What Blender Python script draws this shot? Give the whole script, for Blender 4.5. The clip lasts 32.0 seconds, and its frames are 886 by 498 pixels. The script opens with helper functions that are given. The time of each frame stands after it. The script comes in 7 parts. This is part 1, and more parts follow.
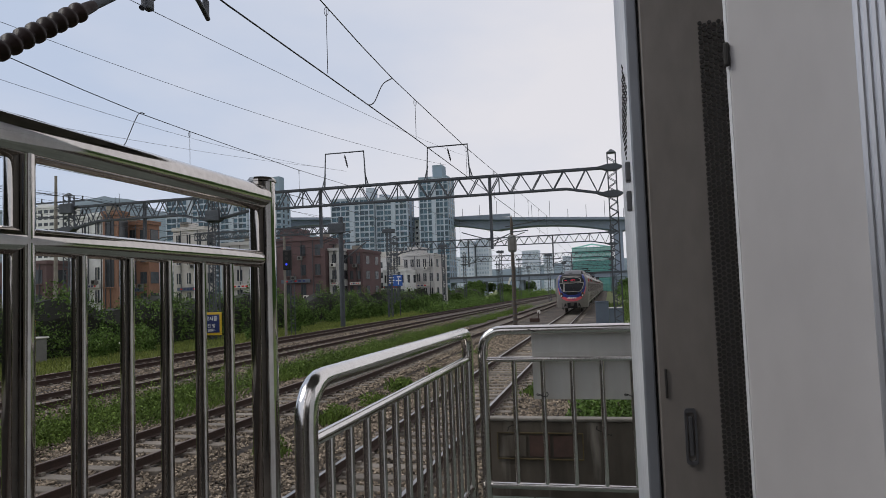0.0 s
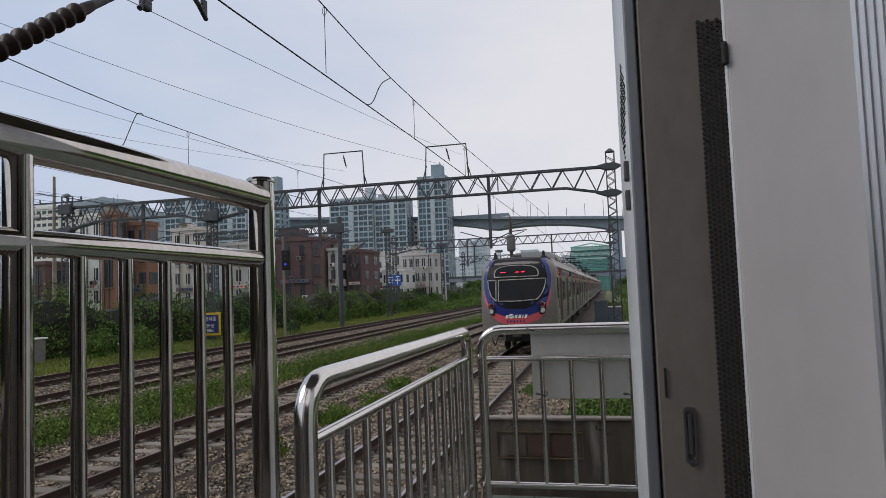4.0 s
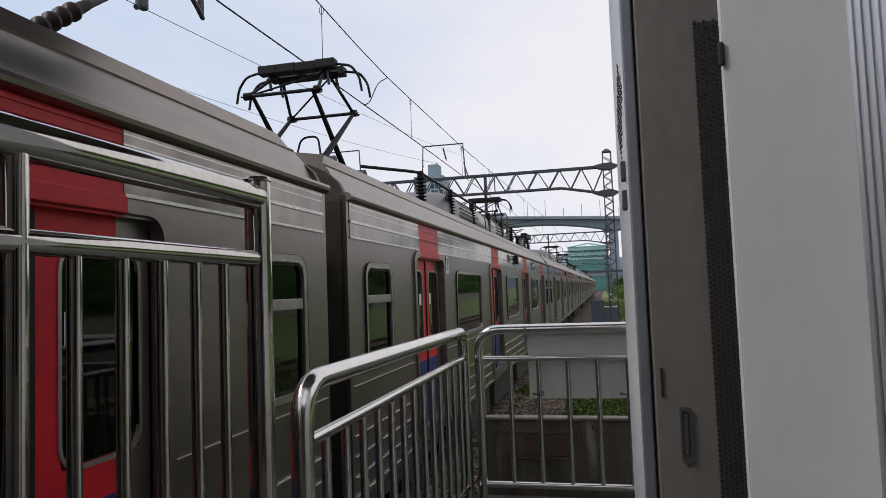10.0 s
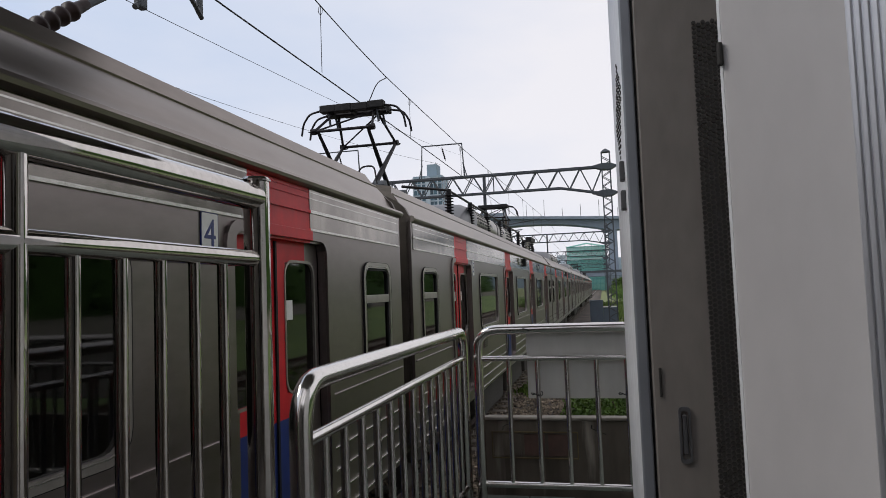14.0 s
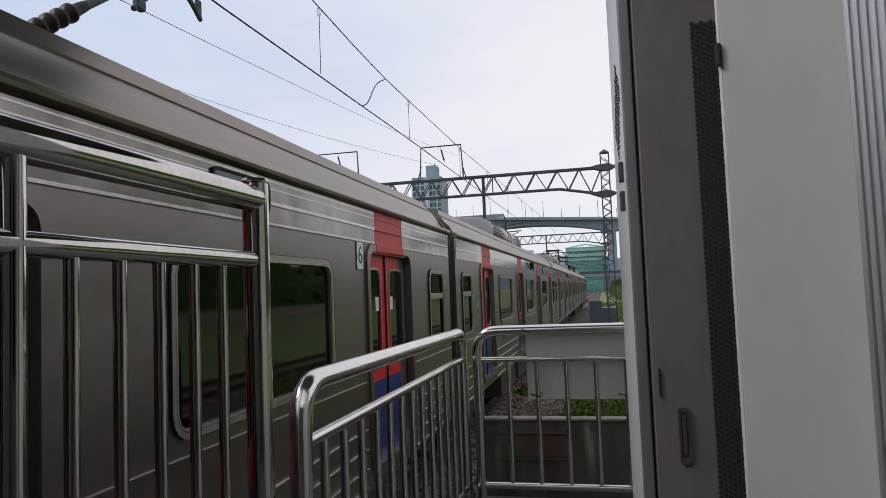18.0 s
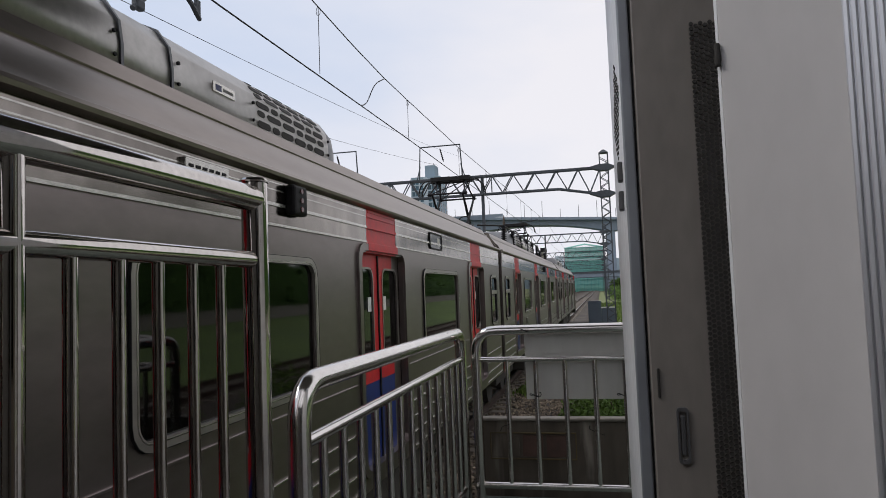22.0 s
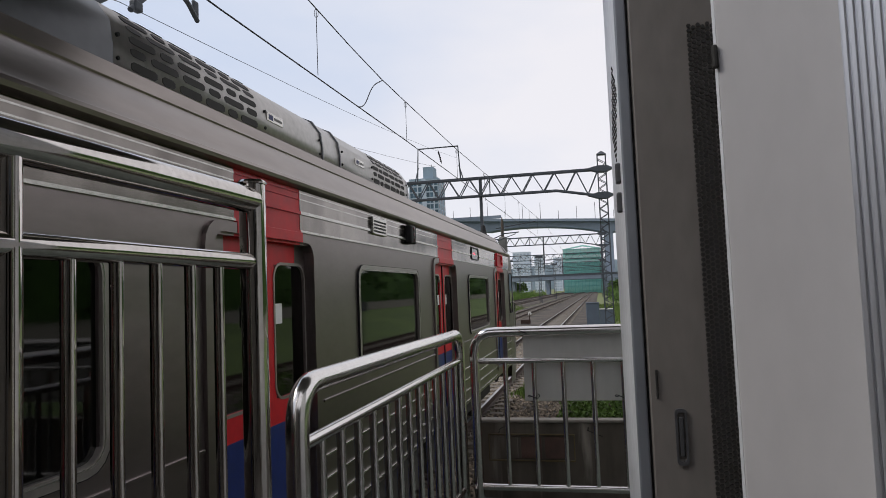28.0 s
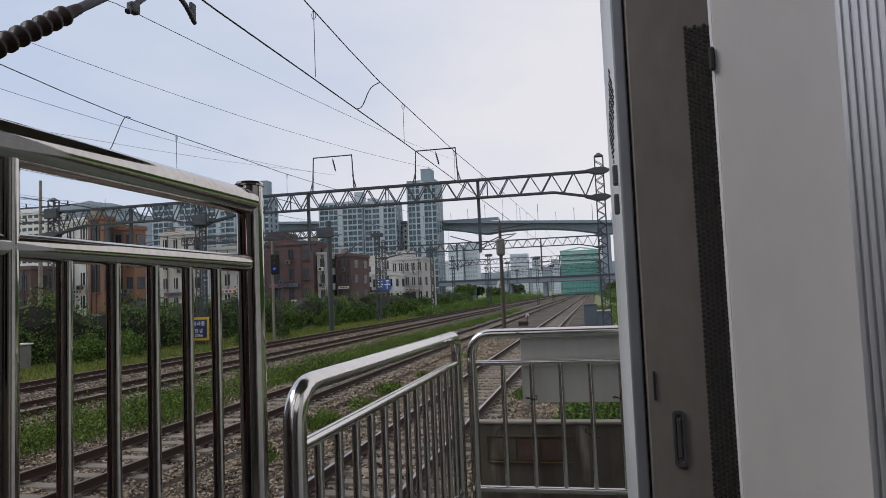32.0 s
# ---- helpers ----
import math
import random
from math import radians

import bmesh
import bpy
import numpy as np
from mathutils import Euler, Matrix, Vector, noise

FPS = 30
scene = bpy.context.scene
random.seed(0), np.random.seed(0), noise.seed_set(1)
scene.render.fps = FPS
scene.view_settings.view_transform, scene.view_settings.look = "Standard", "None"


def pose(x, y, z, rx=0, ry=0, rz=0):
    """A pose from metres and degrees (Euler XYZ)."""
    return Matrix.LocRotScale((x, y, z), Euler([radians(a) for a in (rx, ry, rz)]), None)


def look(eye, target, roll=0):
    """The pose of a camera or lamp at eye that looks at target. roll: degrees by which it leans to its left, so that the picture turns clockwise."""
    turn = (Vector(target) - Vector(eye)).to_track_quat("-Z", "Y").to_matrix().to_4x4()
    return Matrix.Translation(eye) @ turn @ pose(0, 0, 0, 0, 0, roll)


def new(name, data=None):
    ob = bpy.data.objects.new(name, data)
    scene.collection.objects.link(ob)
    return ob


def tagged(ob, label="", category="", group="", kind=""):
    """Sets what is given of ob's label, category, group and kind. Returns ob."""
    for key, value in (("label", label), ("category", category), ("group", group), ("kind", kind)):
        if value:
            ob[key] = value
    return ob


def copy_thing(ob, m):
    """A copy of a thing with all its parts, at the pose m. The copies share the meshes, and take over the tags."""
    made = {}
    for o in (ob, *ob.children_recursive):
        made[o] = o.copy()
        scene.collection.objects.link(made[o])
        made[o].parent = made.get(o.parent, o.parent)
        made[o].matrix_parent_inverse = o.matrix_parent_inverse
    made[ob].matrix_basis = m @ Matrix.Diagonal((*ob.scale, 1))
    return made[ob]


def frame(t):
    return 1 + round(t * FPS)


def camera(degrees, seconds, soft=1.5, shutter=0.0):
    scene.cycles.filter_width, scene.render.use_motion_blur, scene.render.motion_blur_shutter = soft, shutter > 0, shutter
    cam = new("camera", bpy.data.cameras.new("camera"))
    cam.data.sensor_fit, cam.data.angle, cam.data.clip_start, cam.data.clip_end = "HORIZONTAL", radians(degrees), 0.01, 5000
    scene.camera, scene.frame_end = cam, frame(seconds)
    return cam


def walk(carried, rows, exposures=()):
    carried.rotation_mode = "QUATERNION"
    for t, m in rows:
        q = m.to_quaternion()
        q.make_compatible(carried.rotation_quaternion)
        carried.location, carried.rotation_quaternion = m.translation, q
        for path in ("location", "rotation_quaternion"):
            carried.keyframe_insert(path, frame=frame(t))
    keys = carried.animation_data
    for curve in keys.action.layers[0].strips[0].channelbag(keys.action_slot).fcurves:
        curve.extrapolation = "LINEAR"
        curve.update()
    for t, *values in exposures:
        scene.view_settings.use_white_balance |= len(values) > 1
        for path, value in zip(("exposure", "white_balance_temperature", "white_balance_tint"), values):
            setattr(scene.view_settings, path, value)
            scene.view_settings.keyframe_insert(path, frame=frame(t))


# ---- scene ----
cam = camera(66.3, 32.0, 0.55, 0.0)
EYE = 2.63          # lens over the rail heads
walk(cam, [(t, pose(0, 0, EYE, a, b, c)) for t, a, b, c in (
    (0.0, 93.532, 2.000, 13.690),
    (1.0, 93.521, 1.942, 13.623),
    (2.0, 93.500, 1.999, 13.600),
    (3.0, 93.484, 2.063, 13.613),
    (3.5, 93.491, 2.148, 13.621),
    (5.5, 93.505, 2.194, 13.592),
    (6.0, 93.509, 2.183, 13.539),
    (7.0, 93.503, 2.156, 13.491),
    (8.0, 93.490, 2.130, 13.440),
    (9.0, 93.479, 2.119, 13.385),
    (10.0, 93.472, 2.120, 13.337),
    (11.0, 93.470, 2.126, 13.305),
    (12.0, 93.474, 2.146, 13.292),
    (13.0, 93.473, 2.142, 13.276),
    (14.0, 93.464, 2.103, 13.244),
    (14.5, 93.475, 2.097, 13.218),
    (16.5, 93.515, 2.154, 13.210),
    (17.0, 93.545, 2.210, 13.199),
    (18.0, 93.555, 2.234, 13.181),
    (19.0, 93.557, 2.240, 13.169),
    (20.0, 93.552, 2.226, 13.149),
    (21.0, 93.542, 2.205, 13.115),
    (22.0, 93.540, 2.183, 13.092),
    (23.0, 93.554, 2.168, 13.083),
    (24.0, 93.581, 2.174, 13.069),
    (25.0, 93.602, 2.190, 13.044),
    (25.5, 93.615, 2.211, 13.010),
    (27.5, 93.632, 2.237, 12.975),
    (28.0, 93.667, 2.237, 12.939),
    (29.0, 93.729, 2.232, 12.894),
    (29.5, 93.785, 2.243, 12.852),
    (30.0, 93.804, 2.250, 12.814),
    (31.0, 93.806, 2.256, 12.773),
    (32.0, 93.808, 2.286, 12.739),
)], ((0.0, 0.0), (5.5, 0.0), (6.5, 0.1), (9.0, 0.2), (28.0, 0.2), (30.5, 0.16), (32.0, 0.06)))

# ---- sky and sun ----
world = bpy.data.worlds.new("sky")
scene.world = world
world.use_nodes = True


def link_nodes(tree, kind, **values):
    node = tree.nodes.new(kind)
    for key, value in values.items():
        if key in node.inputs:
            node.inputs[key].default_value = value
    return node


def build_sky():
    tree = world.node_tree
    tree.nodes.clear()
    out = tree.nodes.new("ShaderNodeOutputWorld")
    back = tree.nodes.new("ShaderNodeBackground")
    sky = tree.nodes.new("ShaderNodeTexSky")
    sky.sky_type, sky.sun_disc = "NISHITA", False
    sky.sun_elevation, sky.sun_rotation = radians(43), radians(-107)
    coord = tree.nodes.new("ShaderNodeTexCoord")
    cloud = tree.nodes.new("ShaderNodeTexNoise")
    cloud.inputs["Scale"].default_value, cloud.inputs["Detail"].default_value = 2.2, 6
    stretch = tree.nodes.new("ShaderNodeMapping")
    stretch.inputs["Scale"].default_value = (1, 1, 2.6)
    tree.links.new(coord.outputs["Generated"], stretch.inputs[0])
    tree.links.new(stretch.outputs[0], cloud.inputs["Vector"])
    side = tree.nodes.new("ShaderNodeVectorMath")      # cloud cover thins out to the west
    side.operation = "DOT_PRODUCT"
    side.inputs[1].default_value = (0.9, -0.1, -0.25)
    tree.links.new(coord.outputs["Generated"], side.inputs[0])
    cover = tree.nodes.new("ShaderNodeMath")
    cover.operation = "MULTIPLY_ADD"
    cover.inputs[1].default_value, cover.inputs[2].default_value = 0.8, 0.66
    tree.links.new(side.outputs["Value"], cover.inputs[0])
    sums = tree.nodes.new("ShaderNodeMath")
    sums.operation = "MULTIPLY_ADD"
    sums.inputs[1].default_value = 0.9
    tree.links.new(cloud.outputs[0], sums.inputs[0])
    tree.links.new(cover.outputs[0], sums.inputs[2])
    ramp = tree.nodes.new("ShaderNodeValToRGB")
    ramp.color_ramp.elements[0].position, ramp.color_ramp.elements[0].color = 0.45, (0.52, 0.60, 0.76, 1)
    ramp.color_ramp.elements[1].position, ramp.color_ramp.elements[1].color = 1.0, (0.79, 0.775, 0.815, 1)
    tree.links.new(sums.outputs[0], ramp.inputs[0])
    mix = tree.nodes.new("ShaderNodeMixRGB")
    mix.inputs[0].default_value = 0.94
    scale = tree.nodes.new("ShaderNodeMixRGB")
    scale.blend_type = "MULTIPLY"
    scale.inputs[0].default_value = 1.0
    scale.inputs[2].default_value = (0.1, 0.1, 0.1, 1)
    tree.links.new(sky.outputs[0], scale.inputs[1])
    tree.links.new(scale.outputs[0], mix.inputs[1])
    tree.links.new(ramp.outputs[0], mix.inputs[2])
    tree.links.new(mix.outputs[0], back.inputs[0])
    back.inputs[1].default_value = 1.0
    tree.links.new(back.outputs[0], out.inputs[0])


build_sky()
sun = new("sun", bpy.data.lights.new("sun", "SUN"))
sun.data.energy, sun.data.angle, sun.data.color = 1.6, radians(30), (1.0, 0.96, 0.9)
sun.matrix_world = look((-60, -18, 58), (0, 0, 0))
scene.view_settings.exposure = 0.0


# ---- materials ----
def material(name, color, rough=0.6, metal=0.0, second=None, grain=30.0, stain=1.2, bump=0.0, amount=0.5, stretch=(1, 1, 1), spec=0.5, island=0.0, objects=0.0):
    """Procedural surface: base colour varied at two scales, with relief."""
    m = bpy.data.materials.new(name)
    m.use_nodes = True
    tree = m.node_tree
    shade = tree.nodes["Principled BSDF"]
    shade.inputs["Roughness"].default_value, shade.inputs["Metallic"].default_value = rough, metal
    shade.inputs["Specular IOR Level"].default_value = spec
    second = second or tuple(c * 0.72 for c in color)
    coord = tree.nodes.new("ShaderNodeTexCoord")
    mapping = tree.nodes.new("ShaderNodeMapping")
    mapping.inputs["Scale"].default_value = stretch
    tree.links.new(coord.outputs["Object"], mapping.inputs[0])
    fine, wide = tree.nodes.new("ShaderNodeTexNoise"), tree.nodes.new("ShaderNodeTexNoise")
    fine.inputs["Scale"].default_value, fine.inputs["Detail"].default_value = grain, 4
    wide.inputs["Scale"].default_value, wide.inputs["Detail"].default_value = stain, 5
    for node in (fine, wide):
        tree.links.new(mapping.outputs[0], node.inputs["Vector"])
    both = tree.nodes.new("ShaderNodeMath")
    both.operation = "MULTIPLY_ADD"
    both.inputs[1].default_value = 0.6
    tree.links.new(fine.outputs[0], both.inputs[0])
    half = tree.nodes.new("ShaderNodeMath")
    half.operation = "MULTIPLY"
    half.inputs[1].default_value = 0.6
    tree.links.new(wide.outputs[0], half.inputs[0])
    tree.links.new(half.outputs[0], both.inputs[2])
    ramp = tree.nodes.new("ShaderNodeValToRGB")
    e = ramp.color_ramp.elements
    e[0].position, e[1].position = 0.6 - 0.35 * amount, 0.6 + 0.35 * amount
    e[0].color, e[1].color = (*second, 1), (*color, 1)
    tree.links.new(both.outputs[0], ramp.inputs[0])
    last = ramp.outputs[0]
    for use, amt in (("ShaderNodeNewGeometry", island), ("ShaderNodeObjectInfo", objects)):
        if amt:
            src = tree.nodes.new(use)
            hue = tree.nodes.new("ShaderNodeHueSaturation")
            span = tree.nodes.new("ShaderNodeMapRange")
            span.inputs["To Min"].default_value, span.inputs["To Max"].default_value = 1 - amt, 1 + amt
            tree.links.new(src.outputs["Random Per Island" if island else "Random"], span.inputs["Value"])
            tree.links.new(span.outputs[0], hue.inputs["Value"])
            tree.links.new(last, hue.inputs["Color"])
            last = hue.outputs[0]
    tree.links.new(last, shade.inputs["Base Color"])
    rg = tree.nodes.new("ShaderNodeMapRange")
    rg.inputs["To Min"].default_value, rg.inputs["To Max"].default_value = max(0.02, rough * 0.8), min(1, rough * 1.2)
    tree.links.new(both.outputs[0], rg.inputs["Value"])
    tree.links.new(rg.outputs[0], shade.inputs["Roughness"])
    if bump:
        relief = tree.nodes.new("ShaderNodeBump")
        relief.inputs["Strength"].default_value, relief.inputs["Distance"].default_value = min(1, bump), 0.02
        tree.links.new(both.outputs[0], relief.inputs["Height"])
        tree.links.new(relief.outputs[0], shade.inputs["Normal"])
    return m


def glass_material(name, tint, gloss=0.04, mixed=0.0):
    m = bpy.data.materials.new(name)
    m.use_nodes = True
    tree = m.node_tree
    tree.nodes.clear()
    out, mix = tree.nodes.new("ShaderNodeOutputMaterial"), tree.nodes.new("ShaderNodeMixShader")
    clear, shine, fres = tree.nodes.new("ShaderNodeBsdfTransparent"), tree.nodes.new("ShaderNodeBsdfGlossy"), tree.nodes.new("ShaderNodeFresnel")
    clear.inputs[0].default_value = (*tint, 1)
    shine.inputs["Roughness"].default_value = gloss
    fres.inputs["IOR"].default_value = 1.75
    tree.links.new(fres.outputs[0], mix.inputs[0])
    tree.links.new(clear.outputs[0], mix.inputs[1])
    tree.links.new(shine.outputs[0], mix.inputs[2])
    tree.links.new(mix.outputs[0], out.inputs[0])
    return m


def glow_material(name, color, power):
    m = bpy.data.materials.new(name)
    m.use_nodes = True
    shade = m.node_tree.nodes["Principled BSDF"]
    shade.inputs["Base Color"].default_value = (*color, 1)
    shade.inputs["Emission Color"].default_value = (*color, 1)
    shade.inputs["Emission Strength"].default_value = power
    return m


CHROME = material("polished_steel_pipe", (0.63, 0.60, 0.565), 0.07, 1.0, (0.46, 0.43, 0.40), 50, 2.5, 0.0, 0.7)
SATIN = material("satin_steel_pipe", (0.74, 0.715, 0.69), 0.17, 1.0, (0.60, 0.575, 0.55), 50, 2.5, 0.0, 0.8)
BAND = material("polished_letter_band", (0.30, 0.275, 0.25), 0.14, 0.97, (0.11, 0.098, 0.088), 3, 0.6, 0.04, 0.5, (1, 1.6, 0.6))
STEEL = material("brushed_car_steel", (0.287, 0.249, 0.243), 0.31, 0.88, (0.212, 0.182, 0.177), 14, 0.7, 0.02, 0.7, (6, 0.4, 1))
ROOF_STEEL = material("grimy_roof_steel", (0.32, 0.28, 0.255), 0.34, 0.9, (0.18, 0.153, 0.136), 10, 0.8, 0.03, 0.8, (1, 0.3, 1))
# darker steel tone for the car ends and plain walls
STEEL_DARK = material("dark_car_steel", (0.105, 0.09, 0.075), 0.5, 0.5, (0.055, 0.047, 0.039), 12, 1.0, 0.03, 0.7, (1, 3, 0.5))
TRIM = material("bright_steel_trim", (0.60, 0.585, 0.55), 0.24, 0.9, None, 20, 2)
FRAME = material("brushed_window_frame", (0.40, 0.37, 0.345), 0.36, 0.6, (0.29, 0.27, 0.25), 12, 1.5)
RED = material("red_car_paint", (0.667, 0.022, 0.034), 0.38, 0, (0.45, 0.016, 0.026), 12, 1.2, 0, 0.6, (1, 1, 1), 0.25)
CORAL = material("coral_front_paint", (0.62, 0.10, 0.12), 0.4, 0, (0.5, 0.08, 0.1), 20, 1.5)
BLUE = material("blue_car_paint", (0.012, 0.03, 0.19), 0.35, 0, (0.008, 0.02, 0.13), 20, 1.5)
DISPLAY = material("grey_display_glass", (0.10, 0.105, 0.115), 0.12, 0, (0.06, 0.063, 0.07), 10, 2)
BLACK = material("black_rubber", (0.016, 0.016, 0.018), 0.6, 0, (0.009, 0.009, 0.009), 30, 2, 0, 0.5, (1, 1, 1), 0.25)
MASK = material("dark_front_paint", (0.014, 0.014, 0.016), 0.55, 0, (0.008, 0.008, 0.009), 20, 1.2, 0, 0.5, (1, 1, 1), 0.2)
UNDER = material("underframe_dirt", (0.06, 0.055, 0.05), 0.8, 0.1, (0.03, 0.027, 0.024), 25, 2, 0.2)
ROOF_GREY = material("dull_silver_roof_unit", (0.48, 0.465, 0.45), 0.36, 0.7, (0.36, 0.35, 0.335), 18, 1.2, 0.02)
ROOF_DARK = material("slate_roof_cowl", (0.12, 0.125, 0.135), 0.35, 0.5, (0.08, 0.083, 0.09), 8, 0.9)
SHELL = material("cab_shell_paint", (0.20, 0.187, 0.172), 0.45, 0.2, (0.135, 0.125, 0.115), 6, 0.9, 0.02, 0.8)
TRACKED = material("scuffed_frame_paint", (0.50, 0.49, 0.47), 0.5, 0.2, (0.16, 0.15, 0.14), 40, 6, 0, 0.5)
LINING = material("carriage_lining", (0.10, 0.105, 0.10), 0.7, 0, None, 20, 2)
GLASS = glass_material("tinted_glass", (0.10, 0.12, 0.11))
WHITE = material("white_print", (0.78, 0.78, 0.77), 0.5, 0, (0.7, 0.7, 0.68))
GREEN_STICKER = material("green_sticker", (0.02, 0.22, 0.13), 0.45)
GLOW_RED = glow_material("red_led_text", (1.0, 0.03, 0.08), 1.6)
LAMP_GLASS = material("headlamp_glass", (0.75, 0.76, 0.74), 0.12, 0.2)
LAMP_RED = material("tail_lamp_glass", (0.12, 0.01, 0.012), 0.12)
CANOPY = material("dusty_canopy_sheet", (0.25, 0.245, 0.235), 0.6, 0.2, (0.18, 0.175, 0.165), 8, 1.0)
BLOCKER_WALL = material("beige_wall_panel", (0.20, 0.183, 0.16), 0.55, 0, (0.15, 0.138, 0.12), 10, 1.2)
CERAMIC = material("brown_insulator", (0.024, 0.012, 0.011), 0.45, 0, (0.013, 0.007, 0.006), 20, 3, 0, 0.5, (1, 1, 1), 0.18)
INSUL_BLACK = material("black_insulator", (0.012, 0.011, 0.014), 0.5, 0, (0.007, 0.006, 0.008), 30, 2, 0, 0.5, (1, 1, 1), 0.2)
GALV = material("galvanised_steel", (0.085, 0.095, 0.11), 0.6, 0.5, (0.05, 0.056, 0.066), 8, 1.5, 0.05)
WIRE = material("wire", (0.03, 0.032, 0.04), 0.5, 0.6)
RAIL_RUST = material("rusty_rail", (0.055, 0.030, 0.022), 0.75, 0.2, (0.03, 0.018, 0.014), 40, 3, 0.1)
RAIL_TOP = material("worn_rail_head", (0.42, 0.42, 0.43), 0.32, 1.0, (0.3, 0.29, 0.28), 30, 3, 0, 0.5, (1, 0.1, 1))
RAIL_WORN = material("dull_rail_head", (0.16, 0.115, 0.09), 0.5, 0.6, (0.10, 0.07, 0.055), 30, 3, 0, 0.5, (1, 0.1, 1))
SLEEPER = material("concrete_sleeper", (0.21, 0.19, 0.163), 0.85, 0, (0.115, 0.096, 0.08), 25, 2, 0.15, 0.6, (1, 1, 1), 0.3, 0, 0.22)
BALLAST = material("ballast_bed", (0.095, 0.075, 0.058), 0.95, 0, (0.016, 0.012, 0.010), 11, 0.5, 1.0, 0.35)
# near-black core colour puts the hedge's inner shade into the material
HEDGE_SHADE = material("dead_inner_twigs", (0.012, 0.014, 0.008), 0.95, 0, (0.006, 0.007, 0.004), 2, 0.5, 0.3, 0.6)
LAWN = material("lush_grass_field", (0.14, 0.205, 0.055), 0.9, 0, (0.06, 0.095, 0.028), 4, 0.2, 0.8, 0.5)
STONE = material("ballast_stone", (0.29, 0.24, 0.18), 0.9, 0, (0.075, 0.058, 0.043), 20, 3, 0.2, 0.5, (1, 1, 1), 0.3, 0.8)
SOIL = material("weedy_soil", (0.155, 0.19, 0.058), 0.95, 0, (0.095, 0.105, 0.042), 6, 0.25, 0.8, 0.6)
GRASS = material("grass_blades", (0.15, 0.215, 0.048), 0.7, 0, (0.055, 0.095, 0.022), 8, 0.4, 0, 0.6, (1, 1, 1), 0.12, 0.6)
VERGE = material("verge_grass", (0.22, 0.25, 0.07), 0.75, 0, (0.11, 0.145, 0.04), 3, 0.25, 0, 0.6, (1, 1, 1), 0.12, 0.5)
LEAF = material("bush_leaves", (0.115, 0.185, 0.048), 0.7, 0, (0.036, 0.068, 0.017), 1.5, 0.25, 0, 0.6, (1, 1, 1), 0.12, 0.75)
LEAF_BRIGHT = material("young_leaves", (0.125, 0.20, 0.045), 0.65, 0, (0.045, 0.085, 0.02), 3, 0.6, 0, 0.6, (1, 1, 1), 0.15, 0.6)
BARK = material("bark", (0.09, 0.07, 0.05), 0.9, 0, None, 20, 3, 0.4)
CONCRETE = material("stained_concrete", (0.165, 0.142, 0.115), 0.88, 0, (0.065, 0.055, 0.043), 9, 1.6, 0.2, 0.8, (1, 1, 0.35))


def streaks(m):
    """Pale lime runs and dark damp runs down a wall."""
    tree = m.node_tree
    shade = tree.nodes["Principled BSDF"]
    base = shade.inputs["Base Color"].links[0].from_socket
    coord = tree.nodes.new("ShaderNodeTexCoord")
    for scale, color, lo, hi in (((7, 7, 0.9), (0.32, 0.29, 0.25, 1), 0.60, 0.74), ((5, 5, 0.5), (0.045, 0.036, 0.028, 1), 0.55, 0.75)):
        mapping, cloud, span = tree.nodes.new("ShaderNodeMapping"), tree.nodes.new("ShaderNodeTexNoise"), tree.nodes.new("ShaderNodeMapRange")
        mapping.inputs["Scale"].default_value = scale
        mapping.inputs["Location"].default_value = (scale[2], 3 * scale[2], 0)
        cloud.inputs["Scale"].default_value, cloud.inputs["Detail"].default_value = 1.0, 6
        span.inputs["From Min"].default_value, span.inputs["From Max"].default_value = lo, hi
        mix = tree.nodes.new("ShaderNodeMixRGB")
        mix.inputs[2].default_value = color
        tree.links.new(coord.outputs["Object"], mapping.inputs[0])
        tree.links.new(mapping.outputs[0], cloud.inputs["Vector"])
        tree.links.new(cloud.outputs[0], span.inputs["Value"])
        tree.links.new(span.outputs[0], mix.inputs[0])
        tree.links.new(base, mix.inputs[1])
        base = mix.outputs[0]
    tree.links.new(base, shade.inputs["Base Color"])


streaks(CONCRETE)
# floor colour darkened to cut bounce light and its reflections
FLOORING = material("dark_platform_floor", (0.09, 0.083, 0.076), 0.9, 0, (0.05, 0.046, 0.042), 20, 2, 0.15)
COPING = material("pale_concrete", (0.27, 0.25, 0.22), 0.85, 0, (0.15, 0.135, 0.115), 14, 2, 0.15)
# concrete blued so that distance haze is in the base colour
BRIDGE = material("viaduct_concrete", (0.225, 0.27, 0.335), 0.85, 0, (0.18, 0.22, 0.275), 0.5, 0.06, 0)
TILE_GREEN = material("grey_green_paving", (0.17, 0.195, 0.17), 0.8, 0, (0.10, 0.115, 0.10), 25, 3, 0.1, 0.6, (1, 1, 1), 0.4, 0, 0.15)
TILE_YELLOW = material("worn_yellow_paving", (0.34, 0.21, 0.045), 0.85, 0, (0.12, 0.085, 0.04), 45, 8, 0.4, 0.8, (1, 1, 1), 0.3, 0, 0.15)
CABINET = material("brown_grey_cabinet_paint", (0.225, 0.204, 0.186), 0.45, 0, (0.17, 0.153, 0.138), 40, 2.5, 0.02, 0.6, (1, 1, 0.4))
CABINET_PALE = material("pale_cabinet_paint", (0.485, 0.47, 0.47), 0.4, 0, (0.425, 0.41, 0.41), 30, 1.6, 0.01, 0.8, (1, 1, 0.4))
CORNER = material("dull_aluminium_corner", (0.27, 0.285, 0.31), 0.45, 0.4, (0.21, 0.22, 0.245), 10, 2)
CABINET_EDGE = material("white_cabinet_edge", (0.74, 0.75, 0.77), 0.4, 0.1)
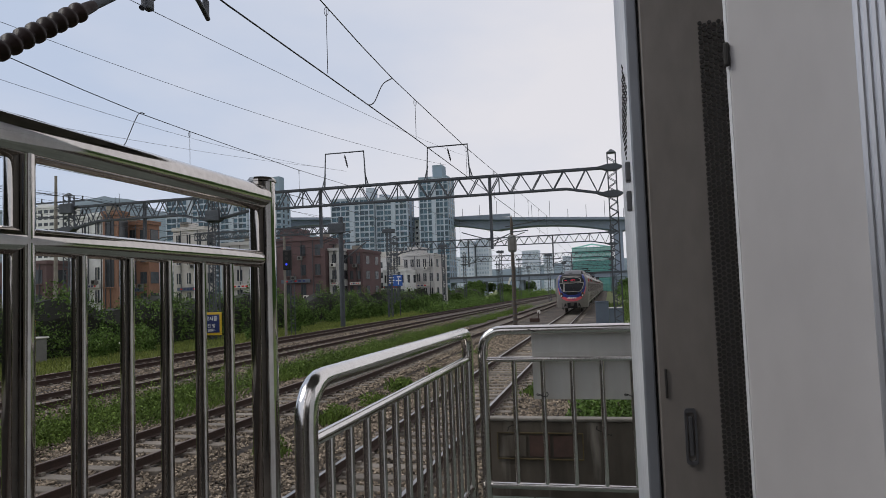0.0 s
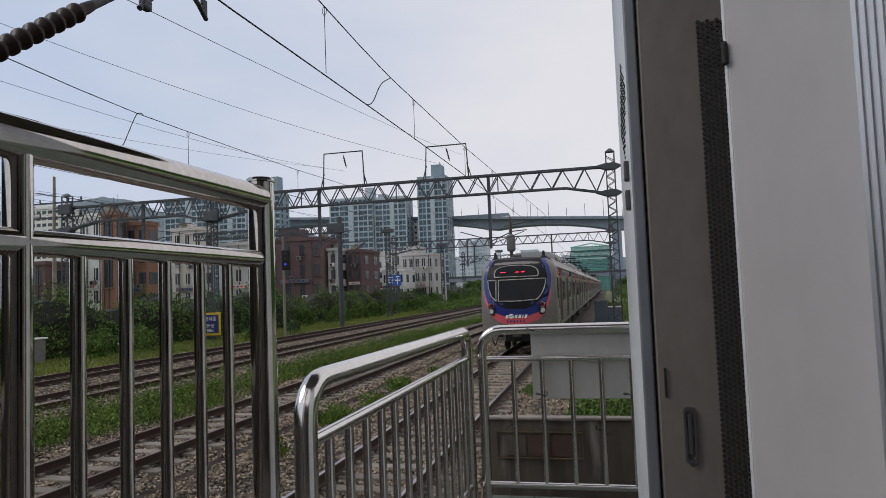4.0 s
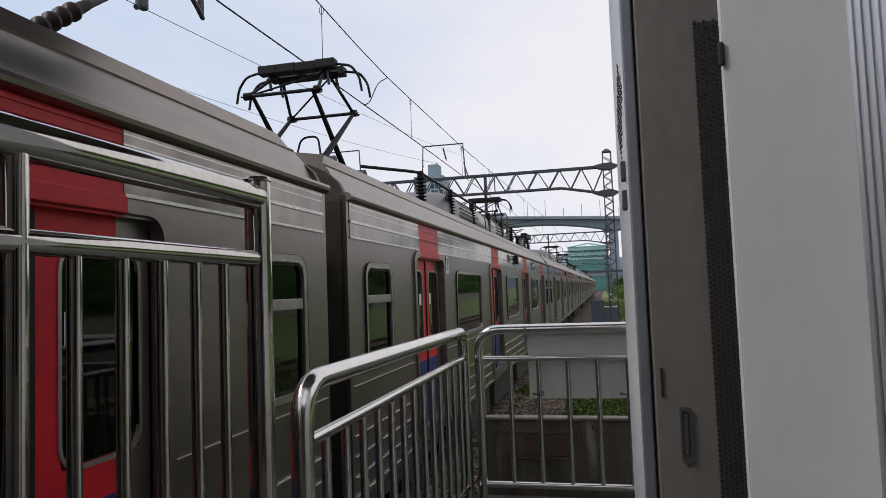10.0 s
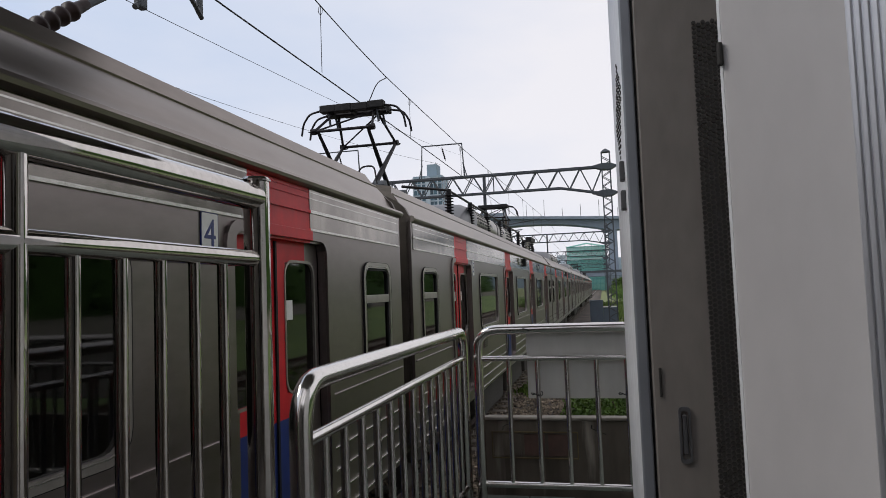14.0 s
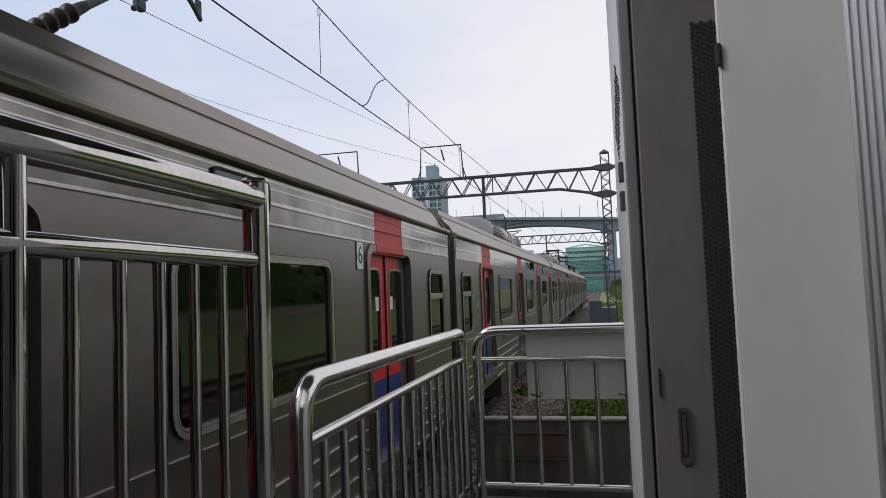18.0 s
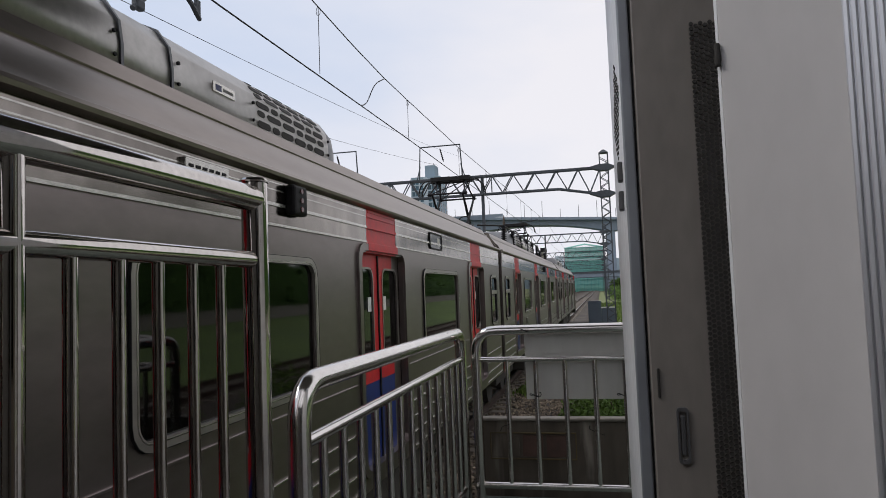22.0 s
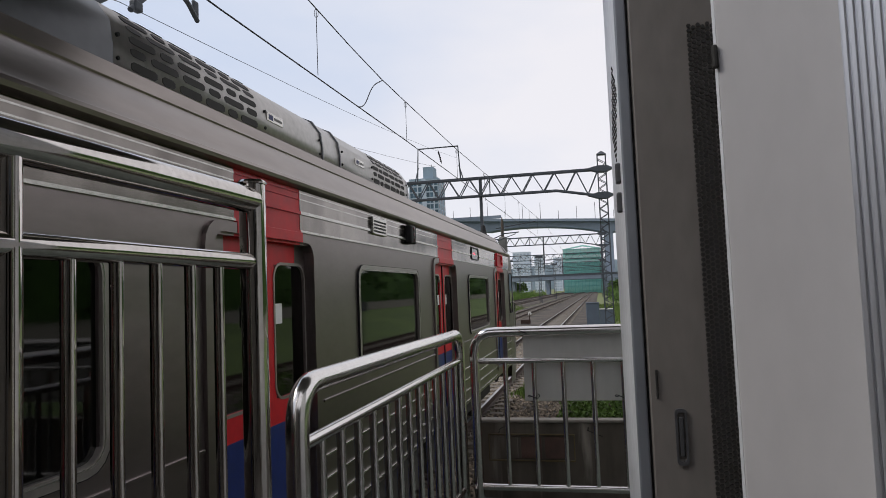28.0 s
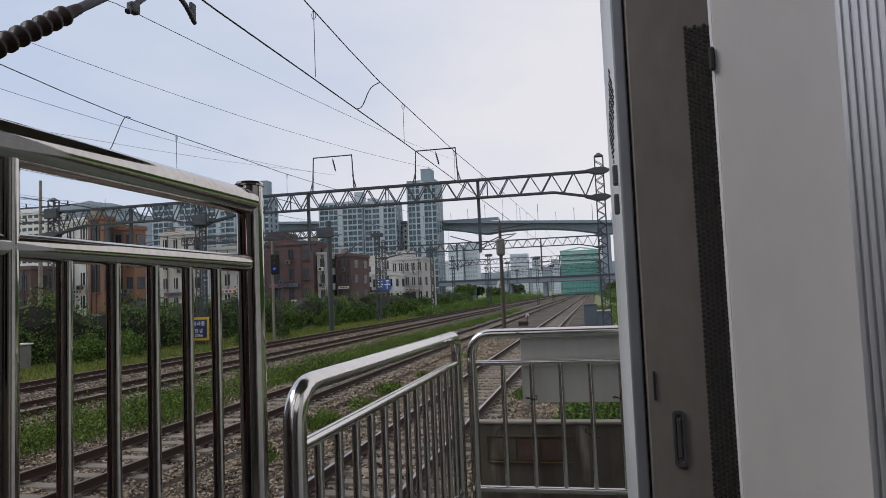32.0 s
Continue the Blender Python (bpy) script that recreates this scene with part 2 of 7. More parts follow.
ALU = material("ribbed_aluminium", (0.66, 0.67, 0.70), 0.35, 0.7, (0.56, 0.57, 0.60), 10, 2, 0, 0.5, (8, 8, 0.3))
HOLE = material("dark_perforation", (0.02, 0.018, 0.016), 0.7)
DARK_PLASTIC = material("grey_flush_handle", (0.085, 0.085, 0.09), 0.45, 0.2)
PANEL_WHITE = material("weathered_white_board", (0.62, 0.61, 0.58), 0.55, 0, (0.5, 0.49, 0.46), 14, 2.4, 0, 0.7, (1, 1, 0.3))
BOX_BLUE = material("slate_blue_cabinet", (0.10, 0.13, 0.17), 0.55, 0, (0.08, 0.10, 0.135), 14, 2)
SIGN_BLUE = material("blue_sign_face", (0.02, 0.10, 0.42), 0.4)
SIGN_NAVY = material("navy_sign_face", (0.012, 0.025, 0.12), 0.45)
SIGN_YELLOW = material("yellow_sign_border", (0.55, 0.36, 0.02), 0.5)
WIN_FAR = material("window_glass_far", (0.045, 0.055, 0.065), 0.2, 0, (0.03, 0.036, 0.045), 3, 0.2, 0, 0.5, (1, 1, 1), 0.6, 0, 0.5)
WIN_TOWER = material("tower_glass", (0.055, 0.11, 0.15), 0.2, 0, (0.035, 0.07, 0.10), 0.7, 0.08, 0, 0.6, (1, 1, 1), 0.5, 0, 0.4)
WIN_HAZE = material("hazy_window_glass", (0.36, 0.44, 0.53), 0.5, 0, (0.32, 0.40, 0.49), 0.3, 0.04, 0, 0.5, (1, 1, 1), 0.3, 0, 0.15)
POLE_BROWN = material("weathered_brown_pole", (0.115, 0.092, 0.075), 0.85, 0, (0.06, 0.048, 0.04), 20, 1.5, 0.2, 0.7)
GREY_BOX = material("dull_grey_case", (0.17, 0.17, 0.162), 0.6, 0, (0.11, 0.11, 0.105), 14, 2)
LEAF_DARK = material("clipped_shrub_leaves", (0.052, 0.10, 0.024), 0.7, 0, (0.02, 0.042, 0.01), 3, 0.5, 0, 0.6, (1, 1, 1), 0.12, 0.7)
BRICK_PATCH = material("reddish_patch", (0.13, 0.075, 0.06), 0.9, 0, (0.07, 0.045, 0.038), 14, 3, 0.2, 0.7)
OCHRE = material("faded_ochre_paint", (0.16, 0.12, 0.05), 0.85, 0, (0.09, 0.07, 0.04), 30, 4)
NET = material("green_scaffold_net", (0.10, 0.36, 0.32), 0.8, 0, (0.07, 0.27, 0.25), 1.5, 0.2, 0.1, 0.7)
# bluish hill colour with the haze painted in
HILL = material("hazed_wooded_hill", (0.125, 0.165, 0.19), 0.95, 0, (0.10, 0.138, 0.16), 0.05, 0.01, 0.3)


# ---- mesh helpers ----
def part(name, bm, mat, parent=None, label="", smooth=False, at=None):
    data = bpy.data.meshes.new(name)
    bm.to_mesh(data)
    bm.free()
    return place(name, data, mat, parent, label, smooth, at)


def place(name, data, mat, parent=None, label="", smooth=False, at=None):
    if mat and not data.materials:
        data.materials.append(mat)
    if smooth:
        data.polygons.foreach_set("use_smooth", [len(p.vertices) < 5 for p in data.polygons])
    ob = new(name, data)
    ob.parent = parent
    if at is not None:
        ob.matrix_basis = at
    if label:
        ob["label"] = label
    return ob


def thing(name, label, category, group="", at=None, kind=""):
    ob = new(name)
    if at is not None:
        ob.matrix_basis = at
    return tagged(ob, label, category, group, kind)


def add_box(bm, x0, x1, y0, y1, z0, z1, bevel=0.0):
    out = bmesh.ops.create_cube(bm, size=1.0)
    vs = out["verts"]
    bmesh.ops.transform(bm, matrix=Matrix.Translation(((x0 + x1) / 2, (y0 + y1) / 2, (z0 + z1) / 2)) @ Matrix.Diagonal((abs(x1 - x0), abs(y1 - y0), abs(z1 - z0), 1)), verts=vs)
    if bevel:
        edges = list({e for v in vs for e in v.link_edges})
        bmesh.ops.bevel(bm, geom=edges, offset=bevel, segments=2, affect="EDGES", profile=0.5)
    return bm


def box(x0, x1, y0, y1, z0, z1, bevel=0.0):
    return add_box(bmesh.new(), x0, x1, y0, y1, z0, z1, bevel)


def add_tube(bm, points, radius, sides=10, caps=True):
    """A pipe along points; radius may be one number or one for each point."""
    pts = [Vector(p) for p in points]
    rings = []
    up = None
    for i, p in enumerate(pts):
        d = (pts[min(i + 1, len(pts) - 1)] - pts[max(i - 1, 0)]).normalized()
        if up is None:
            up = d.orthogonal().normalized()
        up = (up - d * up.dot(d)).normalized()
        side = d.cross(up)
        r = radius[i] if isinstance(radius, (list, tuple)) else radius
        rings.append([bm.verts.new(p + (up * math.cos(a) + side * math.sin(a)) * r) for a in (2 * math.pi * k / sides for k in range(sides))])
    for a, b in zip(rings, rings[1:]):
        for k in range(sides):
            bm.faces.new((a[k], a[(k + 1) % sides], b[(k + 1) % sides], b[k]))
    if caps:
        bm.faces.new([bm.verts.new(v.co) for v in rings[0][::-1]])
        bm.faces.new([bm.verts.new(v.co) for v in rings[-1]])
    return bm


def tube(points, radius, sides=10):
    return add_tube(bmesh.new(), points, radius, sides)


def bend(points, radius, steps=6):
    """The same path with its corners rounded."""
    pts = [Vector(p) for p in points]
    out = [pts[0]]
    for a, b, c in zip(pts, pts[1:], pts[2:]):
        u, v = (a - b).normalized(), (c - b).normalized()
        p, q = b + u * radius, b + v * radius
        for k in range(steps + 1):
            s = k / steps
            out.append(p * (1 - s) ** 2 + b * 2 * s * (1 - s) + q * s * s)
    return out + [pts[-1]]


def rounded(w, h, r, steps=4):
    """Outline of a rounded rectangle round the origin, as (u, v) pairs."""
    out = []
    for cx, cy, a0 in ((w / 2 - r, h / 2 - r, 0), (-w / 2 + r, h / 2 - r, 90), (-w / 2 + r, -h / 2 + r, 180), (w / 2 - r, -h / 2 + r, 270)):
        for k in range(steps + 1):
            a = radians(a0 + 90 * k / steps)
            out.append((cx + r * math.cos(a), cy + r * math.sin(a)))
    return out


def add_plate(bm, outline, spot, depth):
    """A solid plate: outline of (u, v); spot(u, v, d) gives the place at depth d."""
    front = [bm.verts.new(spot(u, v, 0)) for u, v in outline]
    back = [bm.verts.new(spot(u, v, depth)) for u, v in outline]
    n = len(outline)
    bm.faces.new(front)
    bm.faces.new(back[::-1])
    for k in range(n):
        bm.faces.new((front[k], back[k], back[(k + 1) % n], front[(k + 1) % n]))
    return bm


def plate(outline, spot, depth):
    bm = add_plate(bmesh.new(), outline, spot, depth)
    bmesh.ops.recalc_face_normals(bm, faces=bm.faces)
    return bm


def ring(outer, inner, spot, depth):
    bm = bmesh.new()
    n = len(outer)
    quads = [[bm.verts.new(spot(u, v, d)) for u, v in o] for o, d in ((outer, 0), (inner, 0), (inner, depth), (outer, depth))]
    for a, b in zip(quads, quads[1:] + quads[:1]):
        for k in range(n):
            bm.faces.new((a[k], a[(k + 1) % n], b[(k + 1) % n], b[k]))
    bmesh.ops.recalc_face_normals(bm, faces=bm.faces)
    return bm


def extrude_profile(profile, y0, y1, closed=True):
    """A profile of (x, z) drawn along y."""
    bm = bmesh.new()
    a = [bm.verts.new((x, y0, z)) for x, z in profile]
    b = [bm.verts.new((x, y1, z)) for x, z in profile]
    n = len(profile)
    for k in range(n if closed else n - 1):
        bm.faces.new((a[k], a[(k + 1) % n], b[(k + 1) % n], b[k]))
    if closed:
        bm.faces.new(a[::-1])
        bm.faces.new(b)
    bmesh.ops.recalc_face_normals(bm, faces=bm.faces)
    return bm


def quick_mesh(name, verts, faces):
    data = bpy.data.meshes.new(name)
    data.from_pydata(verts, [], faces)
    return data


# ---- plants ----
def leaf_cloud(points, size, rng, flat=0.0):
    """Small leaf quads, one at each point, turned at random. Returns vertices and faces."""
    p = np.array(points, dtype=float)
    n = len(p)
    a = rng.normal(size=(n, 3))
    a[:, 2] *= 1 - flat
    a /= np.linalg.norm(a, axis=1)[:, None]
    b = np.cross(a, rng.normal(size=(n, 3)))
    b /= np.linalg.norm(b, axis=1)[:, None]
    s = size * rng.uniform(0.6, 1.3, n)[:, None]
    corners = np.stack([p - a * s, p + b * s * 0.5, p + a * s, p - b * s * 0.5], 1).reshape(-1, 3)
    return corners, np.arange(4 * n).reshape(-1, 4)


def cloud_mesh(name, corners, quads):
    data = bpy.data.meshes.new(name)
    data.from_pydata(corners.tolist(), [], quads.tolist())
    return data


def bush_points(rng, cx, cy, cz, rx, ry, rz, n):
    """Points in the outer part of a lumpy dome."""
    d = rng.normal(size=(n, 3))
    d /= np.linalg.norm(d, axis=1)[:, None]
    d[:, 2] = np.abs(d[:, 2])
    lump = 1 + 0.16 * np.sin(5 * d[:, 0] + cx) * np.cos(4 * d[:, 1] + cy) + 0.12 * np.sin(9 * d[:, 2] + 3 * d[:, 0] + cy)
    r = rng.uniform(0.62, 1.02, n) ** 0.6 * lump
    return np.stack([cx + d[:, 0] * rx * r, cy + d[:, 1] * ry * r, cz + d[:, 2] * rz * r], 1)


def blades(rng, spots, height, width=0.02):
    """Bent grass blades; spots of (x, y, z)."""
    p = np.array(spots, dtype=float)
    n = len(p)
    t = rng.uniform(0, 2 * np.pi, n)
    h = height * rng.uniform(0.45, 1.2, n)
    lean = rng.uniform(0.1, 0.6, n) * h
    side = np.stack([np.cos(t), np.sin(t), np.zeros(n)], 1) * (width * rng.uniform(0.6, 1.6, n))[:, None]
    fall = np.stack([-np.sin(t), np.cos(t), np.zeros(n)], 1)
    mid = p + fall * (lean * 0.3)[:, None] + np.array([0, 0, 1.0]) * (h * 0.6)[:, None]
    tip = p + fall * lean[:, None] + np.array([0, 0, 1.0]) * h[:, None]
    v = np.stack([p - side, p + side, mid + side * 0.8, tip, mid - side * 0.8], 1).reshape(-1, 3)
    return v, np.arange(5 * n).reshape(-1, 5)

# ---- ground, tracks ----
TRACKS = (-3.5, -8.56, -15.6, -20.0)


def height_noise(x, y):
    return 0.06 * noise.noise(Vector((x * 0.3, y * 0.3, 0))) + 0.02 * noise.noise(Vector((x * 1.7, y * 1.7, 3)))


def ground():
    bm = bmesh.new()
    xs = [-3000, -600, -200, -90] + [-60 + 3 * k for k in range(24)] + [14, 40, 200, 900, 3000]
    ys = [-3000, -400, -60] + [-12 + 4 * k for k in range(40)] + [190, 300, 600, 1500, 3000]
    grid = [[bm.verts.new((x, y, -0.62 + (height_noise(x, y) if -60 <= x <= 12 and -12 <= y <= 150 else 0))) for x in xs] for y in ys]
    for a, b in zip(grid, grid[1:]):
        for k in range(len(xs) - 1):
            bm.faces.new((a[k], a[k + 1], b[k + 1], b[k]))
    tagged(part("ground", bm, SOIL, smooth=True), "weedy brown-green soil beside the railway tracks", "ground", kind="structure")


def ballast():
    """One bed under each pair of neighbouring tracks, with sloped shoulders."""
    for x0, x1 in ((-11.0, -1.2), (-22.3, -13.4)):
        bm = bmesh.new()
        xs = [x0 - 0.7, x0] + [x0 + (x1 - x0) * k / 14 for k in range(1, 14)] + [x1, x1 + 0.7]
        ys = [-60, -20, -5] + [0.7 * k for k in range(60)] + [45 + 4 * k for k in range(40)] + [220, 400, 900]
        grid = []
        for y in ys:
            row = []
            for i, x in enumerate(xs):
                z = -0.70 if i in (0, len(xs) - 1) else -0.215 + 0.5 * height_noise(x * 2, y * 2)
                if x0 == -11.0 and -6.9 < x < -5.2:
                    z -= 0.10
                row.append(bm.verts.new((x, y, z)))
            grid.append(row)
        for a, b in zip(grid, grid[1:]):
            for k in range(len(xs) - 1):
                bm.faces.new((a[k], a[k + 1], b[k + 1], b[k]))
        tagged(part("ballast_bed", bm, BALLAST, smooth=True), "brown crushed-stone ballast bed under the tracks", "ballast", kind="structure")


def ballast_stones():
    rng = random.Random(4)
    verts, faces = [], []
    base = [Vector(v) for v in ((1, 0, 0), (-1, 0, 0), (0, 1, 0), (0, -1, 0), (0, 0, 1), (0, 0, -1))]
    tri = [(0, 2, 4), (2, 1, 4), (1, 3, 4), (3, 0, 4), (2, 0, 5), (1, 2, 5), (3, 1, 5), (0, 3, 5)]
    def drop(x, y, z, s):
        m = Euler((rng.random() * 6, rng.random() * 6, rng.random() * 6)).to_matrix()
        k = len(verts)
        for v in base:
            p = m @ (v * s * rng.uniform(0.55, 1.2))
            verts.append((x + p.x, y + p.y, z + p.z * 0.8))
        faces.extend(tuple(k + i for i in f) for f in tri)
    for _ in range(85000):
        y = 5 + 45 * rng.random() ** 1.7
        x = rng.uniform(-11.2, -1.0)
        s = rng.uniform(0.020, 0.044) * (1 + y / 60)
        z = -0.20 + 0.5 * height_noise(x * 2, y * 2) + (-0.09 if -6.9 < x < -5.2 else 0)
        if min(abs(x - t - o) for t in TRACKS[:2] for o in (-0.75, 0.75)) < 0.10:
            continue
        if min(abs(x - t) for t in TRACKS[:2]) < 1.2 and abs((y - 2.0 + 0.31) % 0.62 - 0.31) < 0.13 and rng.random() < 0.85:
            continue
        drop(x, y, z, s)
    for _ in range(26000):
        y = 14 + 50 * rng.random() ** 1.3
        x = rng.uniform(-22.4, -13.3)
        drop(x, y, -0.20 + 0.5 * height_noise(x * 2, y * 2), rng.uniform(0.035, 0.07))
    ob = place("ballast_stones", quick_mesh("ballast_stones", verts, faces), STONE)
    tagged(ob, "loose angular brown and grey ballast stones", "ballast", kind="stuff")


RAIL_FORM = [(-0.07, -0.17), (0.07, -0.17), (0.07, -0.155), (0.012, -0.135), (0.012, -0.045), (0.036, -0.035), (0.036, -0.006), (0.03, 0), (-0.03, 0), (-0.036, -0.006), (-0.036, -0.035), (-0.012, -0.045), (-0.012, -0.135), (-0.07, -0.155)]


def tracks():
    rails = []
    for head in (RAIL_TOP, RAIL_WORN):
        rail = bpy.data.meshes.new("rail")
        bm = extrude_profile(RAIL_FORM, -60, 900)
        rail.materials.append(RAIL_RUST)
        rail.materials.append(head)
        for f in bm.faces:
            f.material_index = 1 if f.calc_center_median().z > -0.004 and abs(f.normal.z) > 0.8 else 0
        bm.to_mesh(rail)
        bm.free()
        rails.append(rail)
    sleeper = bpy.data.meshes.new("sleeper")
    bm = bmesh.new()
    add_box(bm, -1.2, 1.2, -0.13, 0.13, -0.37, -0.175, 0.02)
    for s in (-0.75, 0.75):
        for o in (-0.13, 0.13):
            add_box(bm, s + o - 0.03, s + o + 0.03, -0.05, 0.05, -0.175, -0.12)
    bm.to_mesh(sleeper)
    bm.free()
    for number, x in enumerate(TRACKS):
        track = thing("track", "railway track with rust-brown rails on concrete sleepers", "track", "railway tracks", pose(x, 0, 0), "structure")
        for s in (-0.755, 0.755):
            place("rail", rails[min(number, 1)], None, track, at=pose(s, 0, 0))
        start, near = (2.0, 110) if number < 2 else (12.0, 40)
        for k in range(near):
            place("sleeper", sleeper, SLEEPER, track, at=pose(0, start + 0.62 * k, 0, 0, 0, random.uniform(-0.6, 0.6)))
        far = bmesh.new()
        for k in range(near, near + 170):
            add_box(far, -1.2, 1.2, start + 0.62 * k - 0.12, start + 0.62 * k + 0.12, -0.36, -0.18)
        tagged(part("far_sleepers", far, SLEEPER, track), kind="stuff")


def grass_field():
    """Sloping meadow on the far side of the platform, up to the retaining wall."""
    bm = bmesh.new()
    rows = []
    for j in range(50):
        y = 6 + 3.4 * j
        rows.append([bm.verts.new((3.4 + 2.05 * i, y, -0.56 + (0.03 if i < 4 else 0.20 * (i - 3)) + 0.12 * noise.noise(Vector((i * 0.7, y * 0.2, 4))))) for i in range(11)])
    for a, b in zip(rows, rows[1:]):
        for k in range(10):
            bm.faces.new((a[k], a[k + 1], b[k + 1], b[k]))
    tagged(part("grass_field", bm, LAWN, smooth=True), "lush green meadow beside the platform", "ground", kind="structure")


ground()
grass_field()
ballast()
ballast_stones()
tracks()


# ---- platform end ----
FLOOR = 1.245
FENCE_X, PERP_Y = -0.92, 4.38


def platform():
    slab = thing("platform", "grey concrete platform end with worn paving", "platform", kind="structure")
    part("platform_slab", box(-1.0, 6.0, -40, 4.62, -0.7, FLOOR - 0.03), FLOORING, slab)
    tile = bpy.data.meshes.new("paving_tile")
    bm = box(-0.146, 0.146, -0.146, 0.146, 0, 0.03, 0.004)
    bm.to_mesh(tile)
    bm.free()
    for i in range(9):
        for j in range(9):
            x, y = -0.69 + 0.3 * i, 2.05 + 0.3 * j
            if x < 1.6:
                place("tile", tile, TILE_YELLOW if i == 0 and j > 6 else TILE_GREEN, slab, at=pose(x, y, FLOOR - 0.03, random.uniform(-0.4, 0.4), random.uniform(-0.4, 0.4), 0))
    wall = thing("parapet", "brown water-stained concrete parapet with pale coping", "wall", kind="structure")
    part("parapet_wall", box(-0.86, 3.2, 4.66, 4.735, -0.7, 1.727, 0.006), CONCRETE, wall)
    part("coping", box(-0.87, 3.2, 4.650, 4.74, 1.728, 1.750, 0.008), COPING, wall)
    patch = ring([(u, v) for u, v in ((-0.29, -0.09), (0.29, -0.09), (0.29, 0.09), (-0.29, 0.09))], [(u, v) for u, v in ((-0.283, -0.083), (0.283, -0.083), (0.283, 0.083), (-0.283, 0.083))], lambda u, v, d: (-0.5 + u, 4.648 + d, 1.565 + v), 0.010)
    part("patch_frame", patch, OCHRE, wall, "thin faded ochre frame")
    for k, x in enumerate((-0.66, -0.5, -0.34)):
        part("patch_plate", box(x - 0.068, x + 0.068, 4.652, 4.66, 1.495, 1.635), (CONCRETE, BRICK_PATCH, BRICK_PATCH)[k], wall)
    rng = random.Random(8)
    for x, z, n in ((-0.12, 1.68, 7), (0.22, 1.72, 9), (0.45, 1.60, 6), (-0.72, 1.66, 6)):
        pts = [(x, 4.659, z)]
        for k in range(n):
            x, z = x + rng.uniform(-0.01, 0.05), z + rng.uniform(-0.035, 0.02)
            pts.append((x, 4.659, z))
        part("crack", tube(pts, 0.0022, 5), BLACK, wall)
    # unseen roof over the platform, inferred from rail reflections, extents set to shape light
    roof = thing("platform_roof", "unseen grey sheet-metal canopy over the platform, sized to shade it", "roof", kind="structure")
    part("roof_sheet", box(-1.25, 9, -60, -2.2, 4.8, 5.0), CANOPY, roof)
    for y in (-6, -14, -22):
        part("roof_post", box(2.6, 2.8, y - 0.1, y + 0.1, FLOOR - 0.03, 4.8), CANOPY, roof)
    # forward sheet darkens rails and train roof; the gap lets sun onto the cabinet
    part("roof_sheet", box(-2.3, 1.5, 1.15, 3.5, 4.8, 5.0), CANOPY, roof)
    for y in (1.25, 2.3, 3.4):
        part("roof_beam", box(-2.3, 1.5, y - 0.06, y + 0.06, 4.68, 4.8), CANOPY, roof)
    for x in (-1.2, 0.4):
        part("roof_beam", box(x - 0.05, x + 0.05, -2.2, 1.15, 4.82, 4.96), CANOPY, roof)
    part("roof_fascia", box(-2.32, 1.5, 3.5, 3.6, 4.7, 5.03), CANOPY, roof)
    # unseen wall added to keep low light off the cabinet and fences
    stair = thing("stairwell_wall", "unseen beige panelled wall added behind the viewer to block low light", "wall", kind="structure")
    part("wall_panel", box(-0.95, 2.0, -2.75, -2.6, FLOOR - 0.03, 4.05), BLOCKER_WALL, stair)
    part("wall_cap", box(-1.0, 2.0, -2.8, -2.55, 4.052, 4.13, 0.01), CANOPY, stair)
    for k in range(-1, 5):
        part("panel_joint", box(-0.45 + 0.55 * k, -0.41 + 0.55 * k, -2.6, -2.585, FLOOR - 0.03, 4.0), CANOPY, stair)
    # unseen platform added so the fence pipes reflect something dark
    island = thing("island_platform", "unseen grey island platform with a canopy, added to darken reflections", "platform", kind="structure")
    part("platform_slab", box(-13.7, -10.3, -140, 3, -0.7, 1.13), FLOORING, island)
    part("canopy_sheet", box(-13.9, -10.1, -140, 3, 4.4, 4.65), GALV, island)
    for k in range(12):
        part("canopy_post", box(-12.15, -11.85, 0 - 10 * k, 0.3 - 10 * k, 1.13, 4.4), GALV, island)
    for k in range(5):
        part("shelter_wall", box(-12.3, -11.7, -12 - 9 * k, -6 - 9 * k, 1.13, 3.6), STEEL_DARK, island)
    # unseen block added to darken the surroundings; its stripes streak the pipe reflections
    block = thing("platform_building", "unseen plain grey block added for dark, streaky reflections", "building", kind="structure")
    part("building_wall", box(2.0, 6.0, -30, 0.4, FLOOR - 0.03, 4.7), STEEL_DARK, block)
    for k in range(14):
        part("wall_pilaster", box(1.9, 2.0, -1.2 - 1.5 * k, -0.95 - 1.5 * k, FLOOR - 0.03, 4.7), (GALV, COPING)[k % 2], block)
        part("wall_window", box(1.97, 2.0, -1.0 - 1.5 * k + 0.3, 0.05 - 1.5 * k, FLOOR + 1.0, FLOOR + 2.2), GLASS, block)


def pipe(parent, name, points, r, label="", sides=14, mat=None):
    return part(name, tube(points, r, sides), mat or (CHROME if parent.name.startswith("tall") else SATIN), parent, label, True)


